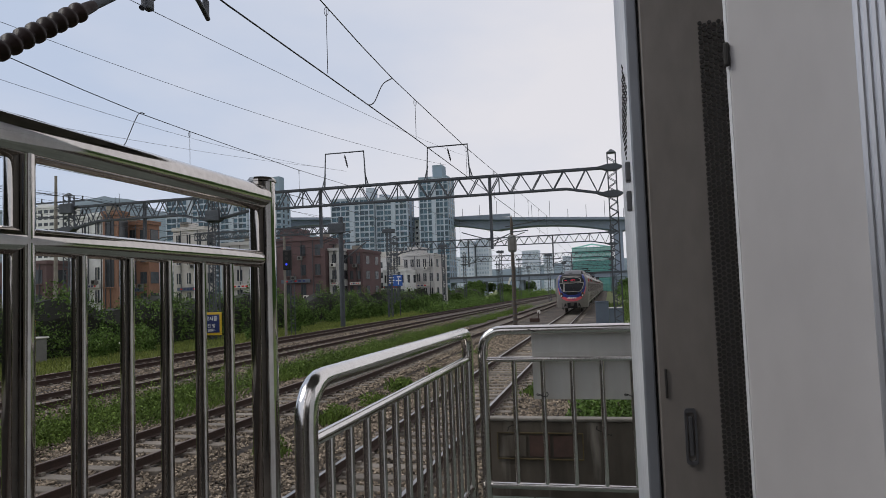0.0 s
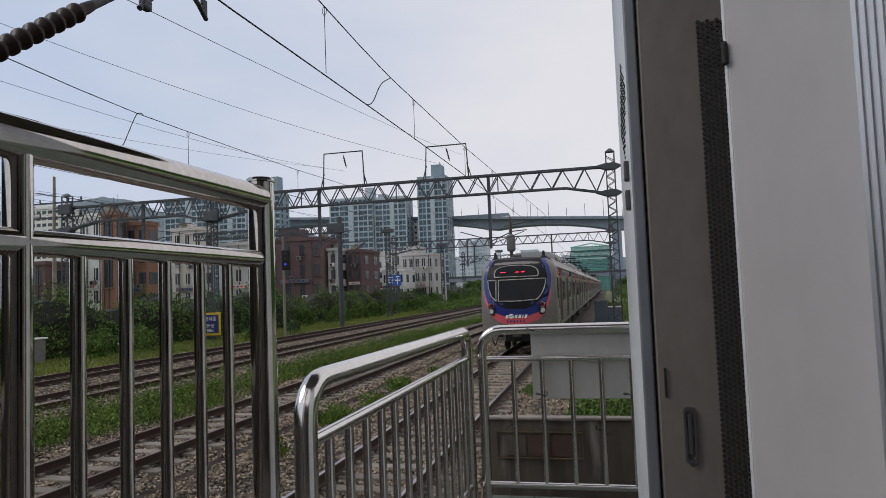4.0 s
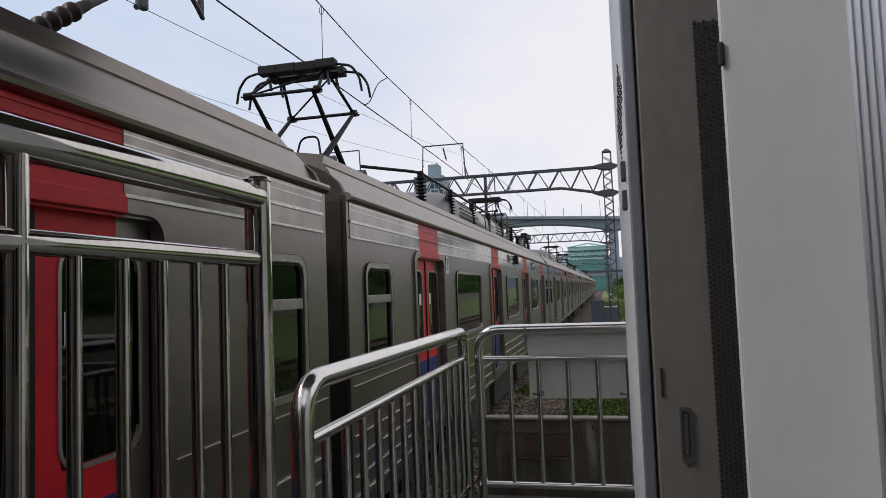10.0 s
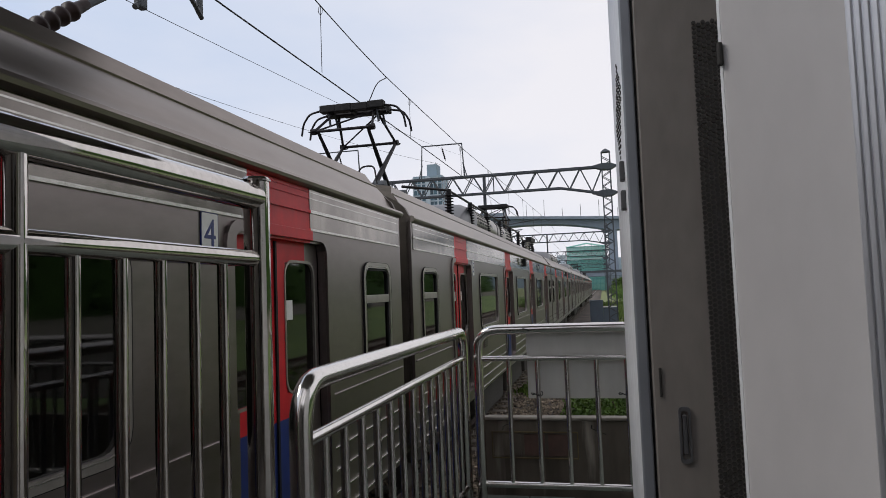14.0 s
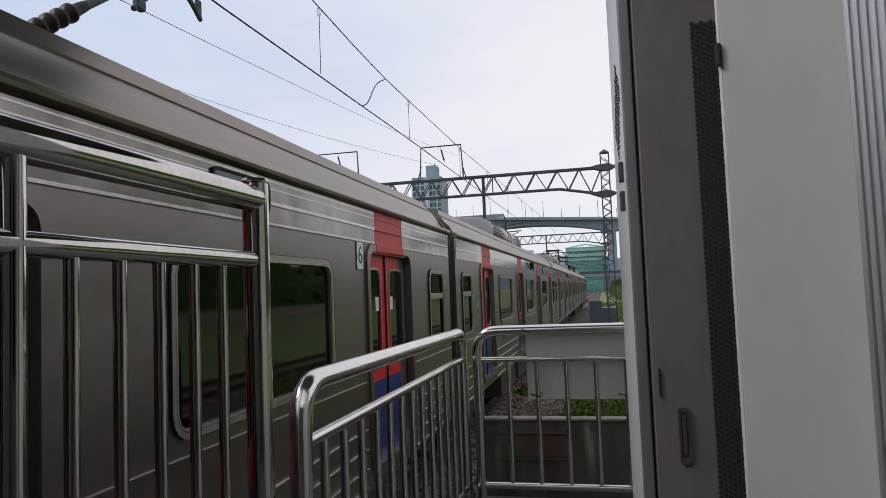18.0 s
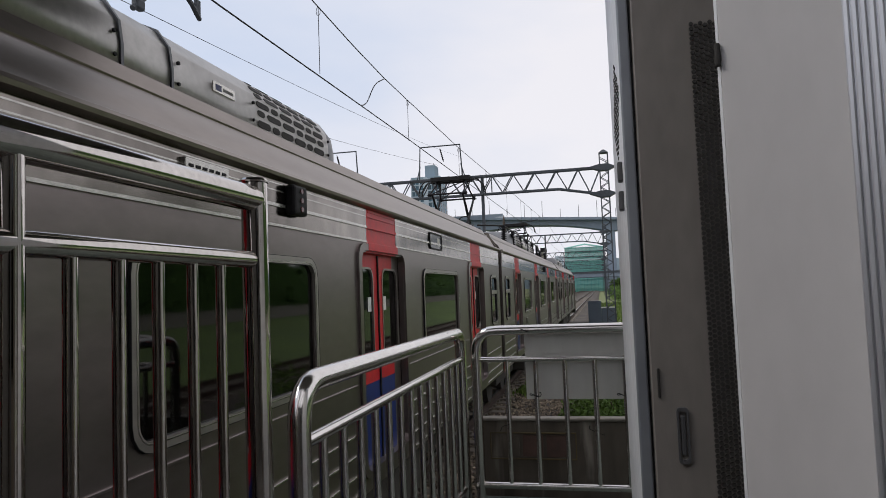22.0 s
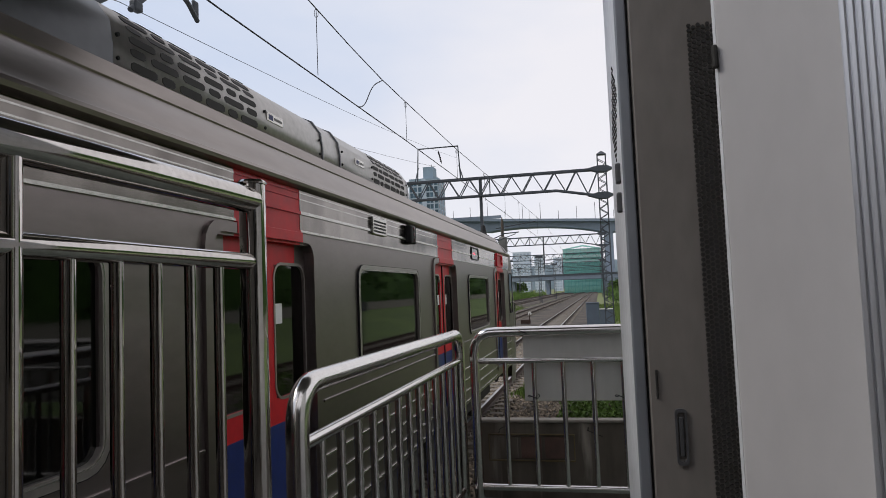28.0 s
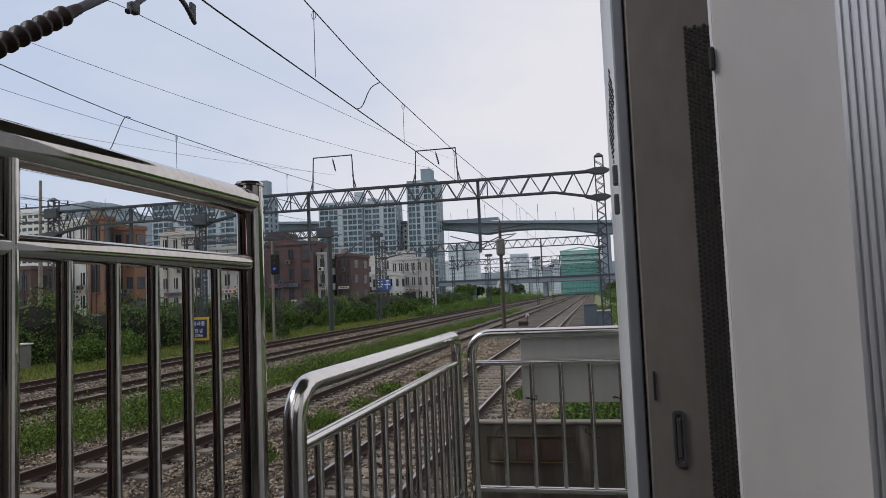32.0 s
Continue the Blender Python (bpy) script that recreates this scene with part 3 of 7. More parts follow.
def fences():
    x = FENCE_X
    tall = thing("tall_fence", "tall polished stainless-steel pipe fence on the platform", "fence", "platform fences")
    pipe(tall, "top_rail", [(x, -1.6, 2.903), (x, 1.685, 2.903)], 0.036)
    pipe(tall, "middle_rail", [(x, -1.6, 2.734), (x, 1.68, 2.734)], 0.023)
    pipe(tall, "bottom_rail", [(x, -1.6, 1.32), (x, 1.70, 1.32)], 0.023)
    end = pipe(tall, "end_post", [(x, 1.697, FLOOR - 0.03), (x, 1.697, 2.946)], 0.036)
    part("post_cap", tube([(x, 1.697, 2.947), (x, 1.697, 2.952), (x, 1.697, 2.959)], [0.040, 0.040, 0.034], 18), CHROME, end, smooth=False)
    for y in (0.90, -0.02, -0.9):
        pipe(tall, "post", [(x, y, FLOOR - 0.03), (x, y, 2.89)], 0.023)
    for y in (1.028, 1.153, 1.275, 1.400, 1.520):
        pipe(tall, "baluster", [(x, y, 1.32), (x, y, 2.73)], 0.0135)
    for y0 in (0.90, -0.02):
        for k in range(1, 6):
            y = y0 - k * 0.15
            pipe(tall, "baluster", [(x, y, 1.32), (x, y, 2.73)], 0.0135)
    low = thing("low_fence", "waist-high polished stainless-steel pipe fence with rounded corners", "fence", "platform fences")
    path = bend([(x, 1.945, FLOOR - 0.03), (x, 1.945, 2.360), (x, 4.40, 2.352), (x, 4.40, FLOOR - 0.03)], 0.14)
    pipe(low, "top_rail", path, 0.0365)
    pipe(low, "middle_rail", [(x, 1.945, 2.176), (x, 4.40, 2.180)], 0.0215)
    pipe(low, "bottom_rail", [(x, 1.965, 1.35), (x, 4.40, 1.35)], 0.0215)
    for k in range(13):
        y = 2.123 + 0.1768 * k
        pipe(low, "baluster", [(x, y, 1.35), (x, y, 2.185)], 0.0165)
    cross = thing("cross_fence", "polished stainless-steel pipe fence across the platform end", "fence", "platform fences")
    y = PERP_Y
    path = bend([(-0.815, y, FLOOR - 0.03), (-0.815, y, 2.361), (2.2, y, 2.361)], 0.14)
    pipe(cross, "top_rail", path, 0.032)
    pipe(cross, "middle_rail", [(-0.8, y, 2.174), (2.2, y, 2.174)], 0.018)
    pipe(cross, "bottom_rail", [(-0.8, y, 1.378), (2.2, y, 1.378)], 0.022)
    for k in range(16):
        bx = -0.615 + 0.1835 * k
        pipe(cross, "baluster", [(bx, y, 1.378), (bx, y, 2.17)], 0.0165)
    board = thing("notice_board", "blank weathered white sheet wired to the fence", "board")
    part("sheet", box(-0.50, 0.62, y + 0.036, y + 0.042, 1.915, 2.338, 0.002), PANEL_WHITE, board)
    part("sheet_rim", box(-0.50, 0.62, y + 0.033, y + 0.044, 2.205, 2.212), PANEL_WHITE, board)
    for bx, bz in ((-0.49, 2.36), (-0.44, 1.95), (0.10, 1.95)):
        loop = [(bx + 0.036 * math.cos(a), y + 0.042 * math.sin(a), bz + 0.01 * math.sin(2 * a)) for a in (radians(30 * k) for k in range(13))]
        part("cable_tie", tube(loop, 0.003, 6), BLACK, board)


def cabinet():
    """Tall equipment cabinet on the platform; its open pale door stands in front."""
    body = thing("equipment_cabinet", "tall beige metal equipment cabinet with perforated panel and flush handle", "cabinet")
    y = 1.20
    part("carcass", box(0.055, 1.25, y + 0.012, 2.02, FLOOR - 0.03, 3.75, 0.004), CABINET_EDGE, body)
    part("corner_profile", box(0.050, 0.069, y - 0.004, y + 0.011, FLOOR, 3.74, 0.003), CORNER, body)
    part("door_gap", box(0.0695, 0.0725, y + 0.004, y + 0.011, FLOOR, 3.74), HOLE, body)
    door = part("door", box(0.073, 0.60, y - 0.004, y + 0.011, FLOOR + 0.05, 3.72, 0.003), CABINET, body)
    # columns of small hexagonal holes
    bm = bmesh.new()
    for i in range(9):
        for j in range(138):
            if j == 0 and i % 2:
                continue
            hx, z = 0.171 + i * 0.0075, 3.066 - j * 0.0083 + (0.00415 if i % 2 else 0)
            add_tube(bm, [(hx, y - 0.0062, z), (hx, y - 0.003, z)], 0.0036, 6)
    tagged(part("perforation", bm, HOLE, door), kind="stuff")
    handle = part("flush_handle", ring(rounded(0.019, 0.092, 0.006), rounded(0.012, 0.080, 0.005), lambda u, v, d: (0.1205 + u, y - 0.009 + d, 2.377 + v), 0.006), DARK_PLASTIC, body, "grey flush handle")
    part("handle_lever", box(0.1165, 0.1245, y - 0.0085, y - 0.004, 2.345, 2.41, 0.002), DARK_PLASTIC, handle)
    part("keyhole_slot", box(0.084, 0.088, y - 0.0075, y - 0.003, 2.439, 2.487, 0.001), HOLE, body)
    side = bmesh.new()
    for i in range(9):
        half = 9 - 2 * abs(i - 4)
        for j in range(-half, half + 1):
            hy, z = 1.40 + i * 0.045, 3.015 + j * 0.0125 + (0.006 if i % 2 else 0)
            add_tube(side, [(0.053, hy, z), (0.056, hy, z)], 0.0042, 6)
    tagged(part("side_perforation", side, HOLE, body), kind="stuff")
    for z in (2.86, 2.80):
        part("hinge", box(0.045, 0.056, 1.42, 1.45, z - 0.02, z + 0.02, 0.003), DARK_PLASTIC, body)
    leaf = thing("cabinet_door", "open pale grey painted metal cabinet door", "cabinet door", at=pose(0.178, 1.0, 0, 0, 0, -27))
    part("panel", box(0, 0.21, 0, 0.02, FLOOR + 0.04, 3.72, 0.003), CABINET_PALE, leaf)
    part("edge_seal", box(-0.004, 0.0, 0.002, 0.018, FLOOR + 0.05, 3.70), CABINET_EDGE, leaf)
    part("latch_knob", box(-0.005, 0.003, -0.008, 0.0, 2.928, 2.962, 0.003), HOLE, leaf, "dark latch")
    foot = part("foot", box(0.10, 0.14, 0.0, 0.03, FLOOR - 0.03, FLOOR + 0.045), DARK_PLASTIC, leaf)
    post = thing("aluminium_post", "ribbed aluminium frame post beside the cabinet door", "post", at=pose(0.299, 0.888, 0, 0, 0, -27))
    form = []
    for k in range(6):
        form += [(0.009 * k, 0.001), (0.009 * k + 0.0015, 0.0), (0.009 * k + 0.0055, 0.0), (0.009 * k + 0.007, 0.001), (0.009 * k + 0.0072, 0.0035), (0.009 * k + 0.0088, 0.0035)]
    outline = form + [(0.054, 0.04), (0.0, 0.04)]
    bm = bmesh.new()
    a = [bm.verts.new((u, v, FLOOR - 0.03)) for u, v in outline]
    b = [bm.verts.new((u, v, 3.8)) for u, v in outline]
    for k in range(len(a)):
        n = (k + 1) % len(a)
        bm.faces.new((a[k], a[n], b[n], b[k]))
    bm.faces.new(a[::-1])
    bm.faces.new(b)
    bmesh.ops.recalc_face_normals(bm, faces=bm.faces)
    part("ribbed_profile", bm, ALU, post)


platform()
fences()
cabinet()

# ---- the train: ten cars ----
PITCH, HALF, WIDE = 20.3, 9.94, 1.53
DOORS = (-7.35, -2.41, 2.51, 7.35)
SILL, PANE = 2.015, 0.83


def cell_wall(ys, zs, holes, x, thick, paint, mats):
    """A wall at x made of cells, open where holes are; paint(y, z) gives the material's index."""
    ys, zs = sorted(set(ys)), sorted(set(zs))
    verts, faces, index, key = [], [], [], {}
    def v(a, y, z):
        k = (a, round(y, 4), round(z, 4))
        if k not in key:
            key[k] = len(verts)
            verts.append(k)
        return key[k]
    def solid(y, z):
        return ys[0] < y < ys[-1] and zs[0] < z < zs[-1] and not any(a < y < b and c < z < d for a, b, c, d in holes)
    inner = x - math.copysign(thick, x)
    for y0, y1 in zip(ys, ys[1:]):
        for z0, z1 in zip(zs, zs[1:]):
            ym, zm = (y0 + y1) / 2, (z0 + z1) / 2
            if not solid(ym, zm):
                continue
            m = paint(ym, zm)
            quads = [[v(x, y0, z0), v(x, y1, z0), v(x, y1, z1), v(x, y0, z1)], [v(inner, y0, z0), v(inner, y0, z1), v(inner, y1, z1), v(inner, y1, z0)]]
            for hit, p, q in ((solid(y0 - 1e-3, zm), (y0, z0), (y0, z1)), (solid(y1 + 1e-3, zm), (y1, z1), (y1, z0)), (solid(ym, z0 - 1e-3), (y1, z0), (y0, z0)), (solid(ym, z1 + 1e-3), (y0, z1), (y1, z1))):
                if not hit:
                    quads.append([v(x, *p), v(x, *q), v(inner, *q), v(inner, *p)])
            for q in quads:
                faces.append(q if x > 0 else q[::-1])
                index.append(m)
    data = quick_mesh("wall", verts, faces)
    for m in mats:
        data.materials.append(m)
    data.polygons.foreach_set("material_index", index)
    return data


ROOF_FORM = [(1.53, 3.372), (1.556, 3.374), (1.575, 3.388), (1.580, 3.408), (1.568, 3.43), (1.545, 3.44), (1.515, 3.438), (1.49, 3.45), (1.468, 3.475), (1.446, 3.512), (1.422, 3.553), (1.394, 3.597), (1.362, 3.642), (1.326, 3.684), (1.330, 3.694), (1.326, 3.704), (1.300, 3.706), (1.262, 3.80), (1.235, 3.812), (1.02, 3.845), (0.6, 3.885), (0.0, 3.90)]
ROOF_FORM = ROOF_FORM + [(-x, z) for x, z in ROOF_FORM[-2::-1]]


def on_side(x):
    return lambda y0, z0: (lambda u, v, d: (x - math.copysign(d, x), y0 + u, z0 + v))


def roof_unit():
    """Air conditioner housing: rounded shell, cowls, slotted grilles at both ends."""
    form = [(1.05, 3.86), (1.05, 4.00), (1.03, 4.12), (0.95, 4.22), (0.80, 4.28), (0.4, 4.31), (0.0, 4.32)]
    form = [(x, 3.86 + (z - 3.86) * 1.12) for x, z in form]
    form = form + [(-x, z) for x, z in form[-2::-1]]
    shell = extrude_profile(form, -3.2, 2.45)
    cowls = []
    for y0, y1 in ((-3.2, -4.75), (2.45, 2.68)):
        bm = bmesh.new()
        rings = []
        for k in range(8):
            s = k / 7
            if y1 < 0:
                drop, y = (1, y0 - 1.6 * s) if s < 0.25 else (1 - 0.95 * ((s - 0.25) / 0.75) ** 1.3, y0 + (y1 - y0) * s)
            else:
                drop, y = 1 - (1 - math.cos(s * math.pi / 2)) * 0.35, y0 + (y1 - y0) * math.sin(s * math.pi / 2)
            rings.append([bm.verts.new((x * (1 - 0.06 * s * s), y, 3.86 + (z - 3.86) * drop)) for x, z in form])
        for a, b in zip(rings, rings[1:]):
            for k in range(len(form) - 1):
                bm.faces.new((a[k], a[k + 1], b[k + 1], b[k]))
        bm.faces.new(rings[-1])
        bmesh.ops.recalc_face_normals(bm, faces=bm.faces)
        cowls.append(bm)
    def along(form, t):
        n = len(form) - 1
        i = min(int(t * n), n - 1)
        f = t * n - i
        return form[i][0] + (form[i + 1][0] - form[i][0]) * f, form[i][1] + (form[i + 1][1] - form[i][1]) * f
    slots = []
    for y0, y1 in ((-3.1, -1.55), (1.05, 2.42)):
        bm = bmesh.new()
        for row in range(6):
            lengths = ((0.24, 0.13, 0.25, 0.24, 0.13, 0.25), (0.13, 0.26, 0.24, 0.14, 0.26, 0.15))[row % 2]
            scale = (y1 - y0 - 0.08) / (sum(lengths) + 0.05 * len(lengths))
            t0, y = 0.030 + row * 0.044, y0 + 0.04
            (xa, za), (xb, zb) = along(form, t0), along(form, t0 + 0.027)
            for length in lengths:
                long = length * scale
                for s in (1, -1):
                    loop = []
                    for u, v in ((-0.5, 0.25), (-0.5, 0.75), (-0.5 + 0.022 / long, 1.0), (0.5 - 0.022 / long, 1.0), (0.5, 0.75), (0.5, 0.25), (0.5 - 0.022 / long, 0.0), (-0.5 + 0.022 / long, 0.0)):
                        loop.append((y + long * (0.5 + u), xa + (xb - xa) * v, za + (zb - za) * v))
                    q = [bm.verts.new((s * (x + 0.004), yy, z + 0.003)) for yy, x, z in loop]
                    p = [bm.verts.new((s * (x - 0.02), yy, z)) for yy, x, z in loop]
                    bm.faces.new(q)
                    for k in range(8):
                        bm.faces.new((q[k], q[(k + 1) % 8], p[(k + 1) % 8], p[k]))
                y += long + 0.05 * scale
        bmesh.ops.recalc_face_normals(bm, faces=bm.faces)
        slots.append(bm)
    straps = []
    for y in (-0.42, 0.02):
        big = [(x * 1.012, 3.86 + (z - 3.86) * 1.03) for x, z in form]
        straps.append(extrude_profile(big, y, y + 0.022))
    return shell, cowls, slots, straps


def insulator(height, r, sheds, at=(0, 0, 0), sides=14):
    pts, rad = [(at[0], at[1], at[2])], [r * 0.45]
    for k in range(sheds):
        z0, step = at[2] + height * (k + 0.15) / sheds, height / sheds
        for f, q in ((0.0, 0.5), (0.18, 1.0), (0.42, 1.0), (0.62, 0.5)):
            pts.append((at[0], at[1], z0 + step * f))
            rad.append(r * q)
    pts.append((at[0], at[1], at[2] + height))
    rad.append(r * 0.4)
    return tube(pts, rad, sides)


def pantograph(car, y):
    """Pantograph with crossed lower arms, raised to the wire."""
    base = part("pantograph_base", box(-0.60, 0.60, y + 0.62, y + 0.72, 4.03, 4.10, 0.01), BLACK, car, "black roof frame")
    part("base_beam", box(-0.60, 0.60, y - 0.72, y - 0.62, 4.03, 4.10, 0.01), BLACK, base)
    for s in (-1, 1):
        part("base_beam", box(s * 0.50 - 0.05, s * 0.50 + 0.05, y - 0.70, y + 0.95, 4.0, 4.07, 0.01), BLACK, base)
        for py in (-0.5, 0.5):
            part("base_insulator", insulator(0.20, 0.12, 4, (s * 0.55, y + py, 3.85)), INSUL_BLACK, base, smooth=True)
        for e in (-1, 1):
            part("hinge_drum", tube([(s * 0.44, y + e * 0.50, 4.13), (s * 0.60, y + e * 0.50, 4.13)], 0.075, 14), GALV, base)
    top, knee = 5.39, 4.97
    for e in (-1, 1):
        for s in (-1, 1):
            inset = 0.42 if e > 0 else 0.36
            bm = tube([(s * inset, y - e * 0.50, 4.13), (s * inset * 1.05, y + e * 0.57, knee)], [0.042, 0.024], 8)
            part("lower_arm", bm, INSUL_BLACK, car)
            part("upper_arm", tube([(s * 0.44, y + e * 0.57, knee), (s * 0.32, y + e * 0.10, top - 0.06)], 0.02, 8), INSUL_BLACK, car)
            bow = [(s * 0.44 + 0.06 * math.sin(radians(40 * k)), y + e * (0.61 + 0.06 * math.cos(radians(40 * k))), knee - 0.01) for k in range(8)]
            part("shunt_loop", tube(bow, 0.008, 5), INSUL_BLACK, car)
            part("knee_joint", tube([(s * 0.40, y + e * 0.57, knee), (s * 0.48, y + e * 0.57, knee)], 0.046, 10), INSUL_BLACK, car)
        part("knee_tube", tube([(-0.44, y + e * 0.57, knee), (0.44, y + e * 0.57, knee)], 0.022, 8), INSUL_BLACK, car)
        part("pantograph_stay", tube([(-0.44, y + e * 0.57, knee), (0.32, y + e * 0.10, top - 0.07)], 0.013, 6), INSUL_BLACK, car)
    rng = random.Random(3)
    for e in (-0.15, 0.15):
        horn = [(-0.82, y + e, top - 0.36), (-0.79, y + e, top - 0.18), (-0.69, y + e, top - 0.04), (-0.5, y + e, top), (0.5, y + e, top), (0.69, y + e, top - 0.04), (0.79, y + e, top - 0.18), (0.82, y + e, top - 0.36)]
        bow = part("contact_bow", tube(bend(horn, 0.06, 4), 0.016, 8), INSUL_BLACK, car)
        bm = bmesh.new()
        for k in range(4):
            x = -0.5 + 0.25 * k
            add_box(bm, x, x + 0.25, y + e - 0.07, y + e + 0.07, top - 0.045 - rng.uniform(0, 0.012), top + 0.055 + rng.uniform(0, 0.012), 0.012)
        part("contact_strip", bm, BLACK, bow)
    for x in (-0.34, 0.0, 0.34):
        part("head_tie", box(x - 0.03, x + 0.03, y - 0.18, y + 0.18, top - 0.07, top - 0.02, 0.008), INSUL_BLACK, car)
    part("head_frame", tube([(-0.48, y, top - 0.05), (0.48, y, top - 0.05)], 0.025, 8), INSUL_BLACK, car)
    for px in (-0.38, 0.38):
        for e in (-1, 1):
            part("head_spring", tube([(px + 0.03, y + e * 0.16, top - 0.24), (px, y + e * 0.14, top - 0.05)], 0.018, 7), GALV, car)
    part("drive_box", box(-0.22, 0.22, y - 0.45, y + 0.35, 4.0, 4.16, 0.03), BLACK, base)
    part("spring_case", tube([(0.25, y - 0.55, 4.20), (0.25, y + 0.5, 4.14)], 0.055, 10), INSUL_BLACK, base)
    part("feed_cable", tube(bend([(0.2, y - 0.7, 4.1), (0.35, y - 0.85, 4.35), (0.55, y - 0.85, 4.36), (0.6, y - 0.9, 4.1)], 0.08, 4), 0.012, 6), BLACK, base)


def roof_bus(car):
    """High-voltage line on insulators along the near roof edge, and the switch gear."""
    posts = (-5.68, -3.76, -1.82, 0.12, 2.06, 4.04)
    for y in posts:
        part("roof_insulator", insulator(0.46, 0.080, 9, (1.02, y, 3.80)), INSUL_BLACK, car, smooth=True)
    bm = tube([(0.5, -6.7, 4.28), (0.95, -5.9, 4.31)] + [(1.02, y, 4.32) for y in posts] + [(1.02, 4.9, 4.22), (1.0, 5.7, 4.16)], 0.022, 8)
    for y in posts:
        part("line_clamp", tube([(1.02, y, 4.25), (1.02, y, 4.34)], [0.05, 0.045], 10), INSUL_BLACK, car)
    part("bus_line", bm, INSUL_BLACK, car, smooth=True)
    for y in (5.75, 7.62):
        part("roof_insulator", insulator(0.38, 0.085, 7, (0.98, y, 3.82)), INSUL_BLACK, car, smooth=True)
    part("arrester", insulator(0.34, 0.105, 6, (0.98, 6.75, 3.86)), TRIM, car, "silver-grey ribbed arrester", True)
    part("arrester_cap", tube([(0.98, 6.75, 4.20), (0.98, 6.75, 4.27)], 0.10, 14), BLACK, car)
    part("link_bar", tube([(1.0, 5.9, 4.12), (0.98, 6.75, 4.18), (0.96, 7.6, 4.2)], 0.02, 7), BLACK, car)
    gear = part("switch_arm", box(0.86, 1.06, 7.7, 9.12, 4.28, 4.44, 0.012), BLACK, car, "black switch gear beam")
    part("roof_insulator", insulator(0.42, 0.075, 6, (0.96, 8.85, 3.84)), INSUL_BLACK, car, smooth=True)
    part("roof_insulator", insulator(0.30, 0.07, 5, (0.96, 9.12, 3.84)), INSUL_BLACK, car, smooth=True)


UNIT = roof_unit()
UNIT_MESH = []
for bm, label in [(UNIT[0], "shell")] + [(b, "cowl") for b in UNIT[1]] + [(b, "slots") for b in UNIT[2]] + [(b, "strap") for b in UNIT[3]]:
    data = bpy.data.meshes.new(label)
    bm.to_mesh(data)
    bm.free()
    UNIT_MESH.append(data)


def shared(name, bm):
    data = bpy.data.meshes.new(name)
    bm.to_mesh(data)
    bm.free()
    return data


def leaf_mesh(side, hand):
    """One door leaf: steel, red at the meeting edge, blue below."""
    x = side * (WIDE - 0.055)
    w0, w1 = 0.145, 0.585
    lo, hi = (0.004, 0.66)
    ys = [hand * v for v in (lo, w0, 0.45, w1, hi)]
    zs = [1.14, 1.84, 2.0, 2.85, 2.99]
    hole = (min(hand * w0, hand * w1), max(hand * w0, hand * w1), 2.0, 2.85)
    def paint(y, z):
        if abs(y) > 0.45:
            return 0
        return 2 if z < 1.84 else 1
    return cell_wall(ys, zs, [hole], x, 0.035, paint, (STEEL, RED, BLUE))


LEAF_MESH = {(s, h): leaf_mesh(s, h) for s in (1, -1) for h in (1, -1)}


def framed(side, w, h, r, x, name, rim=0.035, proud=0.012):
    spot = lambda u, v, d: (side * (x + proud - d), u, v)
    return shared(name, ring(rounded(w + 2 * rim, h + 2 * rim, r + rim), rounded(w, h, r), spot, 0.03)), shared("pane", plate(rounded(w + 0.01, h + 0.01, r), lambda u, v, d: (side * (x - 0.012 - d), u, v), 0.006))


WINDOWS, GASKETS = {}, {}
for s in (1, -1):
    for kind, w, rim in (("wide", 1.875, 0.048), ("end", 0.65, 0.05)):
        spot = lambda u, v, d: (s * (WIDE + 0.0175 - d), u, v)
        edge = ring(rounded(w + 2 * rim + 0.004, PANE + 2 * rim + 0.004, 0.09 + rim), rounded(w + 2 * rim - 0.002, PANE + 2 * rim - 0.002, 0.087 + rim), spot, 0.02)
        groove = ring(rounded(w + 0.03, PANE + 0.03, 0.105), rounded(w + 0.018, PANE + 0.018, 0.099), spot, 0.006)
        GASKETS[s, kind] = shared("gasket", edge), shared("groove", groove)
    WINDOWS[s, "wide"] = framed(s, 1.875, PANE, 0.09, WIDE, "wide_frame", 0.048, 0.016)
    WINDOWS[s, "end"] = framed(s, 0.65, PANE, 0.09, WIDE, "end_frame", 0.05, 0.016)
    WINDOWS[s, "door"] = framed(s, 0.44, 0.85, 0.09, WIDE - 0.055, "door_frame", 0.018, 0.006)
    WINDOWS[s, "cab"] = framed(s, 0.50, 0.85, 0.08, WIDE, "cab_frame", 0.02)


